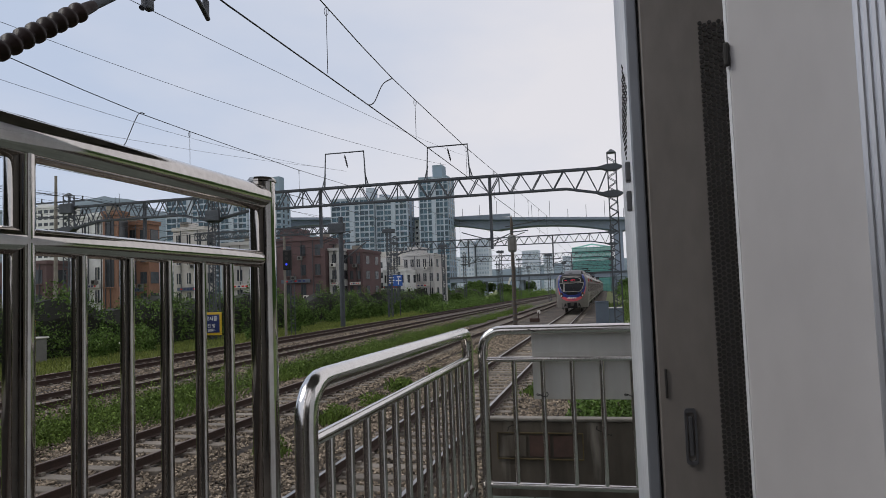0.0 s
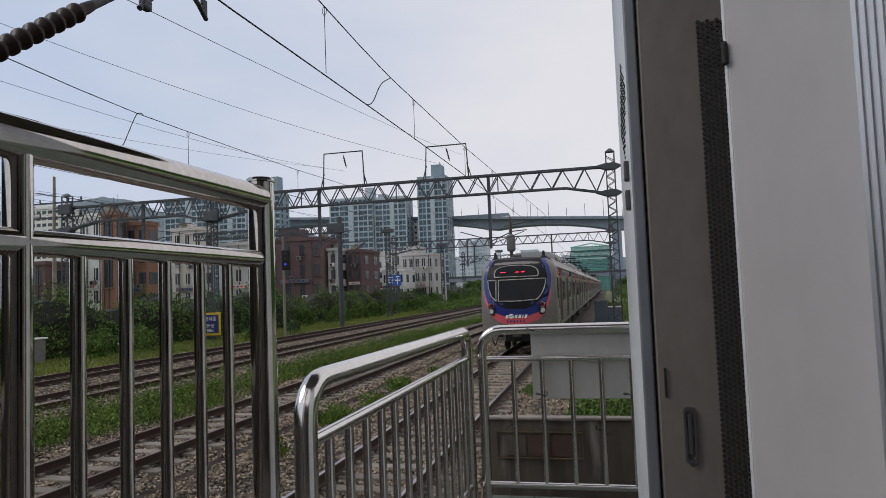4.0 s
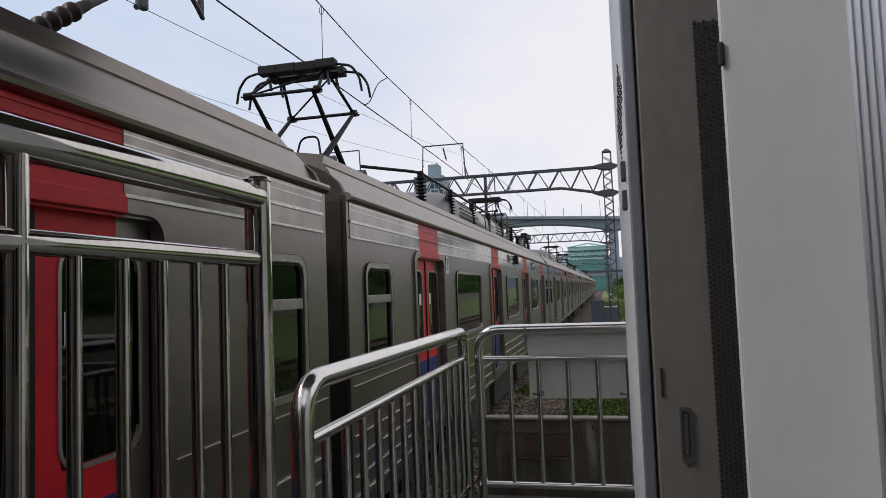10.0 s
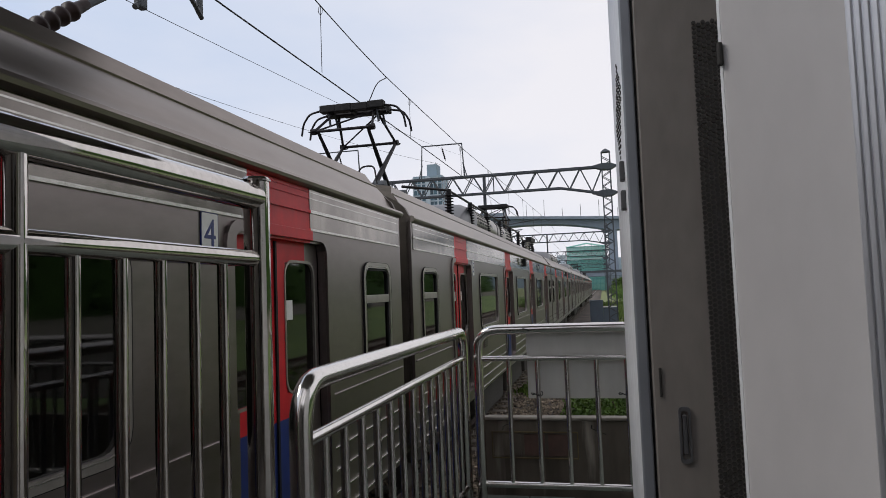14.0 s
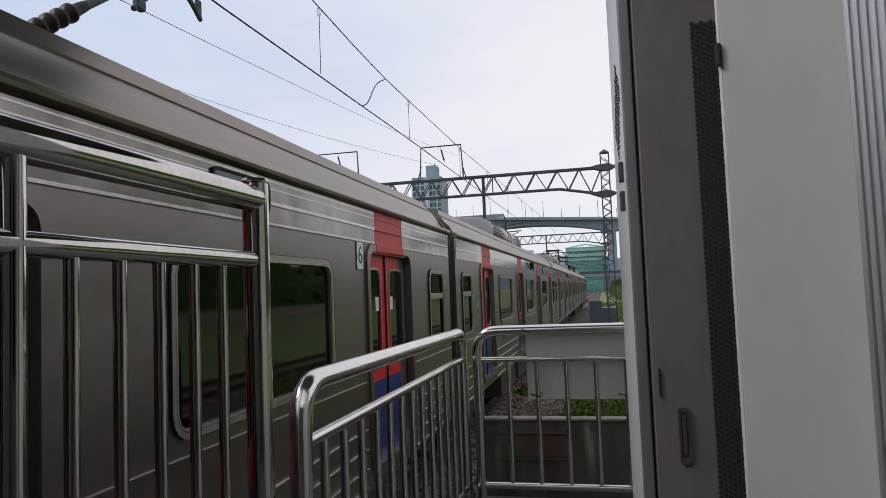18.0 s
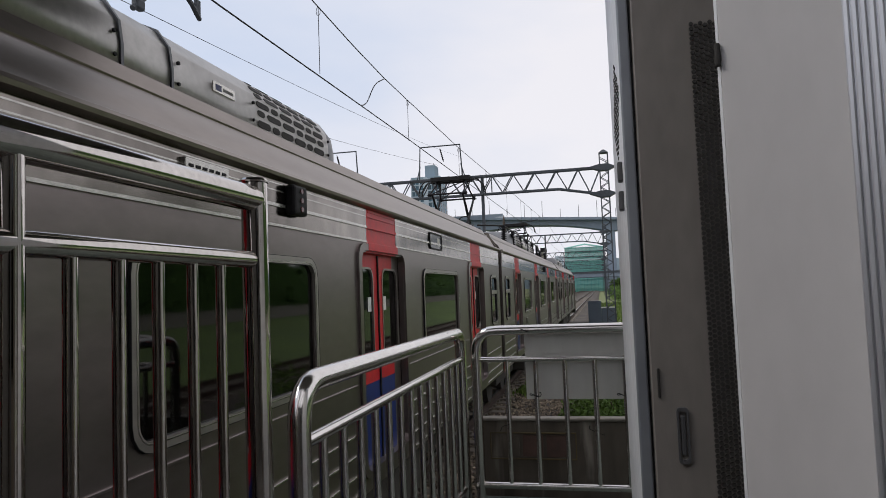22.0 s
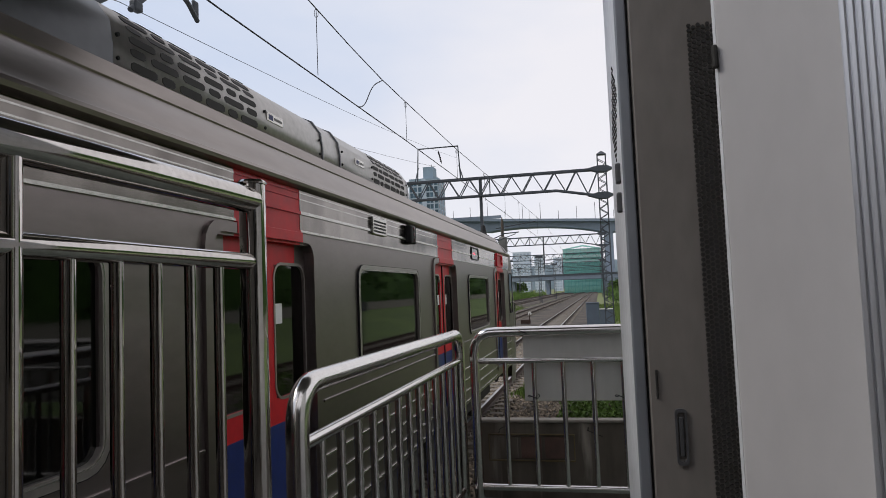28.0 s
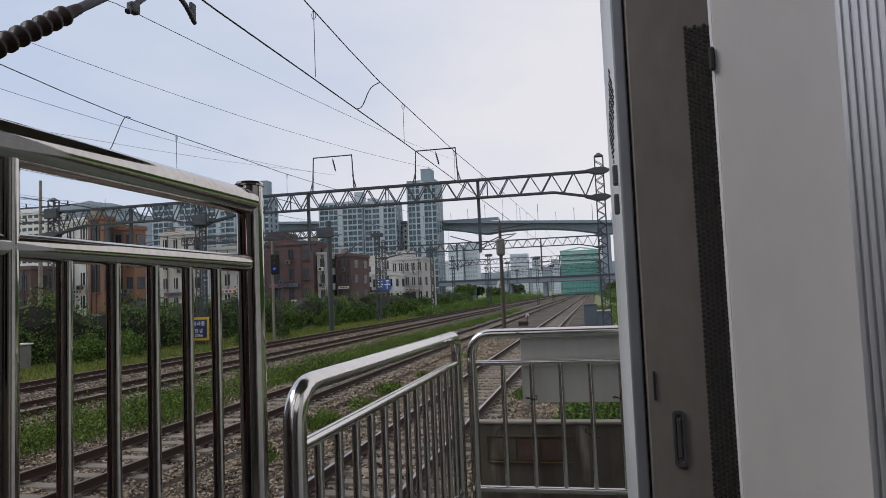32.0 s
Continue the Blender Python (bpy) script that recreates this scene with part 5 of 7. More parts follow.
    part("roof_aerial", tube([(-1.0, -8.86, 3.80), (-1.0, -8.86, 3.89), (-1.0, -8.86, 3.90), (-1.0, -8.86, 4.03), (-1.0, -8.86, 4.10), (-1.0, -8.86, 4.12)], [0.13, 0.13, 0.085, 0.06, 0.05, 0.03], 12), BLACK, top, "black roof aerial", True)


GLASS_FRONT = material("dark_windscreen", (0.009, 0.010, 0.012), 0.05, 0, (0.005, 0.006, 0.008), 8, 0.8, 0, 0.6, (1, 1, 1), 0.22)

KINDS = ("cab", "plain", "power", "plain", "power", "plain", "plain", "plain", "power", "cab")
CARS, made = [], {}
for number, kind in enumerate(KINDS):
    if kind in made:
        CARS.append(copy_thing(made[kind], pose(0, 0, 0)))
    else:
        made[kind] = car(kind, number)
        CARS.append(made[kind])


def lettering(name, text, size, parent, mat, at, label=""):
    """Flat raised writing, as a mesh."""
    curve = bpy.data.curves.new(name, "FONT")
    curve.body, curve.size, curve.align_x, curve.align_y, curve.extrude = text, size, "CENTER", "CENTER", 0.002
    holder = bpy.data.objects.new(name, curve)
    data = bpy.data.meshes.new_from_object(holder)
    bpy.data.objects.remove(holder)
    data.materials.clear()
    return place(name, data, mat, parent, label, at=at)


def number_plates():
    near = {1: (6.53,), 2: (-6.43, 6.53), 3: (-6.43, 6.53), 4: (-6.43, 6.53), 5: (-6.43, 6.53), 6: (6.53,), 7: (-6.43,)}
    for number, ob in enumerate(CARS):
        for side, y in [(1, y) for y in near.get(number, ())] + ([(-1, -6.43), (-1, 6.53)] if number < 9 else []):
            sheet = part("number_plate", plate(rounded(0.16, 0.245, 0.012), lambda u, v, d: (side * (WIDE + 0.006 - d), y + u, 2.955 + v), 0.005), BLUE, ob, "white car number plate with blue border")
            part("plate_face", plate(rounded(0.145, 0.23, 0.010), lambda u, v, d: (side * (WIDE + 0.008 - d), y + u, 2.955 + v), 0.003), WHITE, sheet)
            lettering("plate_number", str(number + 1), 0.22 if number < 9 else 0.15, sheet, BLUE, pose(side * (WIDE + 0.0085), y, 2.955, 90, 0, 90 * side))


number_plates()


def tail_and_marks():
    # roof unit, lamps and displays keep their places on the reversed tail car
    keep = ("roof_unit", "unit_", "side_louvre", "louvre_slot", "side_lamp", "side_display", "number_plate")
    for ob in CARS[9].children:
        if ob.name.startswith(keep):
            ob.matrix_basis = Matrix.Translation((0, 0.1 if "unit" in ob.name else 0, 0)) @ Matrix.Rotation(math.pi, 4, "Z") @ ob.matrix_basis
    for ob in CARS[9].children:
        if ob.name.startswith("side_display"):
            for k, (u, w) in enumerate(((-0.17, 0.05), (-0.10, 0.06), (-0.02, 0.05))):
                for s in (1, -1):
                    tagged(part("led_text", box(s * (WIDE + 0.0085), s * (WIDE + 0.0105), 4.62 + u, 4.62 + u + w, 3.236 - 0.008 * k, 3.254 - 0.008 * k), GLOW_RED, ob), kind="stuff")
            break
    # green wheelchair stickers beside the first door of three cars
    x, y = WIDE + 0.004, -8.32
    for ob, y in ((CARS[3], y), (CARS[5], y), (CARS[6], y), (CARS[0], 8.40)):
        sticker = part("access_sticker", plate(rounded(0.17, 0.28, 0.02), lambda u, v, q: (x - q, y + u, 2.40 + v), 0.003), GREEN_STICKER, ob, "green wheelchair sticker")
        bm = tube([(x + 0.002, y + 0.045 * math.cos(radians(30 * k)), 2.36 + 0.05 * math.sin(radians(30 * k))) for k in range(10)], 0.006, 5)
        add_tube(bm, [(x + 0.002, y - 0.01, 2.48), (x + 0.002, y - 0.005, 2.40), (x + 0.002, y + 0.04, 2.39), (x + 0.002, y + 0.055, 2.32)], 0.006, 5)
        part("sticker_sign", bm, WHITE, sticker)
    # red framed step panels over the end doors of the driving cars
    for ob, spots in ((CARS[0], (-7.35, 7.35)), (CARS[9], (-7.35, 7.35))):
        for y in spots:
            for side in (1, -1):
                panel = part("step_panel", ring(rounded(0.80, 0.26, 0.03), rounded(0.72, 0.19, 0.02), lambda u, v, q: (side * (WIDE + 0.034 - q), y + u, 3.235 + v), 0.03), RED, ob, "red framed panel over the door")
                part("panel_rung", box(side * WIDE, side * (WIDE + 0.03), y - 0.37, y + 0.37, 3.225, 3.24), RED, panel)
    # serial number bars over the middle window, small grille near the first door
    for k in range(4):
        part("number_bar", box(WIDE, WIDE + 0.004, -0.16 + 0.15 * k, -0.06 + 0.15 * k, 2.945, 3.045), BLUE, CARS[3])
    for ob in CARS[1:9]:
        grille = part("side_grille", box(WIDE, WIDE + 0.02, -5.72, -5.42, 1.64, 1.84, 0.004), STEEL, ob)
        for k in range(5):
            part("grille_slot", box(WIDE + 0.0195, WIDE + 0.0215, -5.70, -5.44, 1.66 + 0.034 * k, 1.675 + 0.034 * k), BLACK, grille)


tail_and_marks()

# where the train's front is, along the track, second by second
HEAD_ROWS = ((0, 67.8), (1, 57.2), (2, 46.7), (3, 36.6), (3.5, 31.7), (4.5, 22.2), (5.5, 12.7), (6, 7.5), (7, -3.45), (8, -14.62), (9, -25.44), (10, -35.75), (11, -45.85),
             (12, -55.42), (13, -65.0), (14, -74.45), (15, -84.1), (16, -93.7), (17, -103.3), (18, -112.8), (19, -122.25), (20, -131.43), (21, -140.21), (22, -148.74),
             (23, -156.3), (24, -163.43), (25, -170.05), (26, -176.2), (27, -181.7), (28, -186.65), (29, -191.3), (30, -195.2), (31, -198.45), (31.4, -199.56), (32, -201.1))


def motions():
    for number, ob in enumerate(CARS):
        s = PITCH * (number + 0.5) + (0.16 if number == 9 else 0)
        turn = 180 if number == 9 else 0
        walk(ob, [(t, pose(-3.5, y + s, 0, 0, 0, turn)) for t, y in HEAD_ROWS])

# ---- overhead line ----
def lattice_beam(name, parent, x0, x1, y, z0, z1, depth=0.5, panel=1.5, droop=0.0):
    """Flat truss; with droop its lower chord falls towards both ends."""
    bm = bmesh.new()
    low = lambda x: z0 - droop * max(0.0, 1 - min(x - x0, x1 - x) / 2.9)
    for dy in (-depth / 2, depth / 2):
        add_box(bm, x0, x1, y + dy - 0.06, y + dy + 0.06, z1 - 0.07, z1 + 0.07)
        stops = [x0, x0 + 2.9, x1 - 2.9, x1] if droop else [x0, x1]
        add_tube(bm, [(x, y + dy, low(x)) for x in stops], 0.085, 4)
    n = max(2, round(abs(x1 - x0) / panel))
    for k in range(n):
        a, b = x0 + (x1 - x0) * k / n, x0 + (x1 - x0) * (k + 1) / n
        m = (a + b) / 2
        for dy in (-depth / 2, depth / 2):
            add_tube(bm, [(a, y + dy, z1), (m, y + dy, low(m))], 0.045, 4)
            add_tube(bm, [(m, y + dy, low(m)), (b, y + dy, z1)], 0.045, 4)
        if k % 5 == 0:
            add_tube(bm, [(a, y - depth / 2, z0), (a, y - depth / 2, z1)], 0.05, 4)
    return part(name, bm, GALV, parent)


def lattice_mast(parent, x, y, z1, w=0.55, z0=-0.7):
    bm = bmesh.new()
    for sx in (-1, 1):
        for sy in (-1, 1):
            add_box(bm, x + sx * w / 2 - 0.04, x + sx * w / 2 + 0.04, y + sy * w / 2 - 0.04, y + sy * w / 2 + 0.04, z0, z1)
    step = w * 0.62
    n = int((z1 - z0) / step)
    for k in range(n):
        a, b = z0 + step * k, z0 + step * (k + 1)
        s = 1 if k % 2 else -1
        for sy in (-1, 1):
            add_tube(bm, [(x - s * w / 2, y + sy * w / 2, a), (x + s * w / 2, y + sy * w / 2, b)], 0.032, 4)
            add_tube(bm, [(x + sy * w / 2, y - s * w / 2, a), (x + sy * w / 2, y + s * w / 2, b)], 0.025, 4)
    return part("lattice_mast", bm, GALV, parent)


def gantry(y, masts, z0, z1, drops, frames, label="galvanised lattice portal over the railway tracks"):
    top = thing("catenary_gantry", label, "gantry", "catenary gantries")
    for x in masts:
        lattice_mast(top, x, y, z1 + 1.0, 0.56)
        part("mast_cap", tube([(x, y, z1 + 1.0), (x, y, z1 + 1.25)], [0.46, 0.08], 4), GALV, top)
        for z in (z0 - 0.55, z1):
            part("joint_plate", plate([(-1.05, 0.05), (-0.3, -0.22), (0.3, -0.22), (0.75, 0.02), (0.3, 0.22), (-0.3, 0.22)], lambda u, v, d: (x + u, y - 0.33 + d, z + v), 0.66), GALV, top)
    ordered = sorted(masts)
    for a, b in zip(ordered, ordered[1:]):
        lattice_beam("lattice_beam", top, a + 0.25, b - 0.25, y, z0, z1, droop=0.55)
    for x, z in drops:
        part("drop_post", box(x - 0.1, x + 0.1, y - 0.1, y + 0.1, z, z1), GALV, top)
        part("cantilever", tube([(x, y, z + 0.5), (x + 1.6, y, z + 1.15), (x + 2.6, y, z + 1.2)], 0.04, 6), GALV, top)
        part("cantilever", tube([(x, y, z + 0.3), (x + 2.4, y, z + 1.1)], 0.03, 6), GALV, top)
        part("cantilever", tube([(x, y, z + 0.6), (x - 2.2, y, z + 1.3)], 0.035, 6), GALV, top)
    for a, b, z in frames:
        bow = part("top_frame", tube([(a - 0.12, y, z1), (a, y, z), (b, y, z), (b + 0.12, y, z1)], 0.06, 6), GALV, top)
        ends = Vector(((a + b) / 2, y, z - 0.15)), Vector(((a + b) / 2 + 0.25, y, z - 1.2))
        beads = [ends[0].lerp(ends[1], k / 16) for k in range(17)]
        part("frame_insulator", tube(beads, [0.02 if k < 2 or k > 14 else (0.075 if k % 2 else 0.035) for k in range(17)], 8), INSUL_BLACK, bow)
        part("frame_foot", tube([(a - 0.32, y, z1), (a - 0.02, y, z1 + 1.1)], 0.045, 6), GALV, bow)
        part("frame_foot", tube([(b + 0.32, y, z1), (b + 0.02, y, z1 + 1.1)], 0.045, 6), GALV, bow)
    return top


gantry(48, (0.62, -30.3, -44.0), 9.45, 10.75, ((-7.95, 5.5), (-21.1, 6.2), (-36.6, 6.6)), ((-12.5, -9.5, 13.25), (-20.6, -17.5, 13.4)))
for x, z in ((-43.8, 10.6), (-30.1, 9.2)):
    tagged(part("switch_box", box(x - 0.62, x + 0.62, 47.4, 47.7, z - 0.42, z + 0.42, 0.04), GALV), "dark steel switch box on the gantry mast", "switch box", "gantry boxes")
gantry(104, (0.9, -33.0), 9.3, 10.5, ((-7.9, 5.6), (-21.0, 6.2)), ())
gantry(158, (1.2, -33.0), 9.2, 10.4, ((-7.9, 5.6),), ())
gantry(214, (1.2, -34.0), 9.2, 10.4, (), ())
gantry(270, (1.2, -36.0), 9.2, 10.4, (), ())


def wire(points, r, label, sag=0.0):
    pts = []
    for (a, b) in zip(points, points[1:]):
        a, b = Vector(a), Vector(b)
        for k in range(10):
            s = k / 10
            p = a.lerp(b, s)
            p.z -= sag * 4 * s * (1 - s)
            pts.append(p)
    pts.append(Vector(points[-1]))
    return tagged(part("overhead_wire", tube(pts, r, 6), WIRE), label, "wire", "overhead line wires")


def overhead():
    for x, lift in ((-3.5, 0), (-8.56, -0.15), (-15.6, 0.2), (-20.0, 0.2)):
        wire([(x, -46, 5.5 + lift), (x, 5.9, 5.506 + lift), (x, 8.2, 5.54 + lift), (x, 12.6, 5.60 + lift), (x + 0.1, 48, 5.75 + lift), (x - 0.15, 104, 5.7 + lift), (x, 158, 5.7 + lift), (x, 270, 5.7 + lift)], 0.009, "dark copper contact wire over the track")
        wire([(x, -46, 6.6 + lift), (x, 0, 7.0 + lift), (x, 5.5, 6.66 + lift), (x, 8, 6.51 + lift), (x, 9.6, 6.425 + lift), (x, 11.1, 6.377 + lift), (x, 12.6, 6.38 + lift), (x, 17.7, 6.417 + lift), (x, 48, 7.2 + lift), (x, 76, 6.4 + lift), (x, 104, 7.0 + lift), (x, 130, 6.4 + lift), (x, 158, 7.0 + lift), (x, 270, 7.0 + lift)], 0.008, "dark messenger wire carrying the contact wire")
    # droppers between messenger and contact wire
    for x, ys, lift in ((-3.5, (8.3, 12.6, 17.5, 22, 27, 32, 37, 42), 0), (-8.56, (12.7, 18, 23, 28, 34, 40), -0.15)):
        for y in ys:
            z = lift + (6.49 if y < 9 else 6.385 if y < 13.5 else 6.417 + (y - 17.7) * 0.0258)
            part_wire = tagged(part("dropper", tube([(x, y, 5.58 + lift), (x, y, z)], 0.005, 5), WIRE), "thin dropper wire between contact and messenger wire", "wire", "droppers")
            loop = [(x + 0.03 * math.sin(radians(40 * k)), y, z - 0.06 + 0.06 * math.cos(radians(40 * k))) for k in range(10)]
            part("clip", tube(loop, 0.004, 5), WIRE, part_wire)
    jumper = tagged(part("jumper_wire", tube(bend([(-3.5, 9.9, 5.57), (-3.5, 10.1, 5.60), (-3.5, 10.6, 6.12), (-3.5, 11.15, 6.37)], 0.25, 5), 0.009, 6), WIRE), "curved jumper wire between contact and messenger wire", "wire")
    second = tagged(part("jumper_wire", tube(bend([(-8.56, 10.5, 5.42), (-8.56, 10.68, 5.52), (-8.56, 10.98, 6.08), (-8.56, 11.1, 6.26), (-8.56, 11.25, 6.25)], 0.1, 5), 0.009, 6), WIRE), "curved jumper wire between contact and messenger wire", "wire")
    wire([(-6.53, 0, 6.22), (-7.09, 9, 7.37), (-9.51, 48, 12.34)], 0.006, "thin dark feeder wire", 0.2)
    wire([(-28.5, 0, 14.0), (-21.3, 20, 13.1), (-11.18, 48, 11.84)], 0.010, "dark feeder wire sloping to the gantry", 0.5)
    wire([(-23.0, 0, 10.2), (-21.29, 20, 10.93), (-18.91, 48, 11.96)], 0.009, "dark feeder wire sloping to the gantry", 0.45)
    wire([(-17.3, 0, 6.45), (-18.72, 20, 8.93), (-20.75, 48, 12.4)], 0.007, "thin dark feeder wire", 0.15)
    wire([(-30, 10, 10.6), (-30, 48, 11.4), (-31, 104, 11.2)], 0.012, "dark feeder wire along the line", 0.3)
    wire([(-43, 10, 11.6), (-44, 48, 11.9), (-50, 104, 11.2)], 0.012, "dark feeder wire along the line", 0.3)
    for z in (9.4, 11.4, 12.8):
        for dx in (-3, -1.6, 1.6, 3):
            wire([(-56 + dx, 20, z), (-50.5 + dx, 53.5, z - 0.1), (-48 + dx, 110, z)], 0.014, "black utility cable hung between poles", 0.5)
    # near cantilever with its insulator
    arm = thing("catenary_cantilever", "steel cantilever arm with a ribbed brown insulator holding the wire", "cantilever")
    p, q = Vector((-3.2, 2.55, 3.70)), Vector((-3.2, 3.62, 4.52))
    d = (q - p).normalized()
    pts, rad = [p - d * 0.25], [0.035]
    for k in range(13):
        base = p + (q - p) * (k / 13)
        for f, r in ((0.0, 0.036), (0.25, 0.062), (0.5, 0.062), (0.75, 0.036)):
            pts.append(base + (q - p) / 13 * f)
            rad.append(r)
    pts += [q + d * 0.02, q + d * 0.1]
    rad += [0.04, 0.035]
    part("insulator", tube(pts, rad, 16), CERAMIC, arm, "ribbed brown insulator", True)
    part("arm_tube", tube([q + d * 0.05, (-3.2, 4.6, 5.27), (-3.3, 5.6, 6.1)], 0.032, 10), GALV, arm, smooth=True)
    part("steady_arm", tube(bend([(-3.2, 4.18, 4.76), (-3.2, 4.35, 4.93), (-3.25, 4.75, 5.22), (-3.4, 5.2, 5.27), (-3.5, 5.5, 5.23)], 0.12, 5), 0.022, 8), GALV, arm, smooth=True)
    part("arm_clamp", box(-3.23, -3.17, 4.20, 4.29, 4.77, 4.85, 0.015), GALV, arm)
    part("wire_clamp", box(-3.51, -3.48, 5.42, 5.50, 5.24, 5.40, 0.01), GALV, arm)
    mast = thing("near_mast", "lattice mast beside the platform", "mast")
    lattice_mast(mast, -6.1, 1.2, 8.0, 0.5)
    part("arm_bracket", tube([(-5.85, 1.3, 3.5), (-3.2, 2.4, 3.6)], 0.05, 8), GALV, mast)


overhead()

# ---- plants along the line ----
def ground_z(x, y):
    return -0.62 + height_noise(x, y)


def hedge():
    rng = np.random.default_rng(5)
    pts = []
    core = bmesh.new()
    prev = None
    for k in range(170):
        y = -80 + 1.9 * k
        # out of view for y < 16, raised to darken the pipe reflections
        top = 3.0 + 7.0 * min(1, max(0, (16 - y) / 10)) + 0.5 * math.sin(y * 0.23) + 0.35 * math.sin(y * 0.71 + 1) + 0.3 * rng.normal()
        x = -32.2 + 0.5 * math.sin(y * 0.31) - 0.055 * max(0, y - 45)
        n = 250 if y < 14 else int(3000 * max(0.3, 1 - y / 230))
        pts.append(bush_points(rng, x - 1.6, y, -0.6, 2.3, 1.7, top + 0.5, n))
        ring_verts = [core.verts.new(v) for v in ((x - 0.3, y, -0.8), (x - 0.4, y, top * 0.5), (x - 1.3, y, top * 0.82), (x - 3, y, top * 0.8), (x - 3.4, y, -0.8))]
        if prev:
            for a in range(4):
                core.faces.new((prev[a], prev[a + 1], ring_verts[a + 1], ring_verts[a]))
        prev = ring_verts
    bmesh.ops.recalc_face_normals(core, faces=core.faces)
    corners, quads = leaf_cloud(np.concatenate(pts), 0.10, rng)
    ob = place("hedge", cloud_mesh("hedge", corners, quads), LEAF)
    tagged(ob, "tall dense dark-green hedge of wild shrubs beside the tracks", "hedge", kind="stuff")
    tagged(part("hedge_inner", core, HEDGE_SHADE), "dark core standing in for shade inside the tall hedge", "hedge", kind="stuff")


def bush(x, y, rx, rz, n, size, seed, label="round dark-green shrub beside the tracks", mat=LEAF):
    rng = np.random.default_rng(seed)
    z = ground_z(x, y) if -60 < x < 12 and y < 150 else -0.62
    top = thing("shrub", label, "shrub", "shrubs", pose(x, y, z))
    bm = bmesh.new()
    for k in range(5):
        a = k * 1.3 + seed
        add_tube(bm, [(0, 0, -0.1), (rx * 0.25 * math.cos(a), rx * 0.25 * math.sin(a), rz * 0.4), (rx * 0.5 * math.cos(a), rx * 0.5 * math.sin(a), rz * 0.75)], [0.04, 0.03, 0.012], 6)
    part("stem", bm, BARK, top)
    corners, quads = leaf_cloud(np.concatenate([bush_points(rng, 0, 0, 0, rx, rx, rz, n), bush_points(rng, 0, 0, 0, rx * 0.6, rx * 0.6, rz * 0.7, n // 2)]), size, rng)
    tagged(place("leaves", cloud_mesh("leaves", corners, quads), mat, top), kind="stuff")


def tree(x, y, h, r, seed, size=0.45, n=2600):
    rng = np.random.default_rng(seed)
    top = thing("tree", "leafy dark-green deciduous tree", "tree", "trees", pose(x, y, -0.7))
    bm = tube([(0, 0, 0), (0.1, 0, h * 0.3), (0, 0.1, h * 0.75)], [h * 0.028, h * 0.02, h * 0.008], 8)
    blobs = []
    for k in range(9):
        a, e = 2.4 * k + seed, h * (0.38 + 0.06 * k)
        q = (r * 0.55 * math.cos(a), r * 0.55 * math.sin(a), e)
        add_tube(bm, [(0.05, 0, h * (0.25 + 0.04 * k)), q], [h * 0.012, h * 0.004], 6)
        blobs.append(bush_points(rng, q[0], q[1], e - r * 0.2, r * 0.55, r * 0.55, r * 0.6, n // 9))
    part("trunk", bm, BARK, top)
    corners, quads = leaf_cloud(np.concatenate(blobs), size, rng)
    tagged(place("crown", cloud_mesh("crown", corners, quads), LEAF, top), kind="stuff")


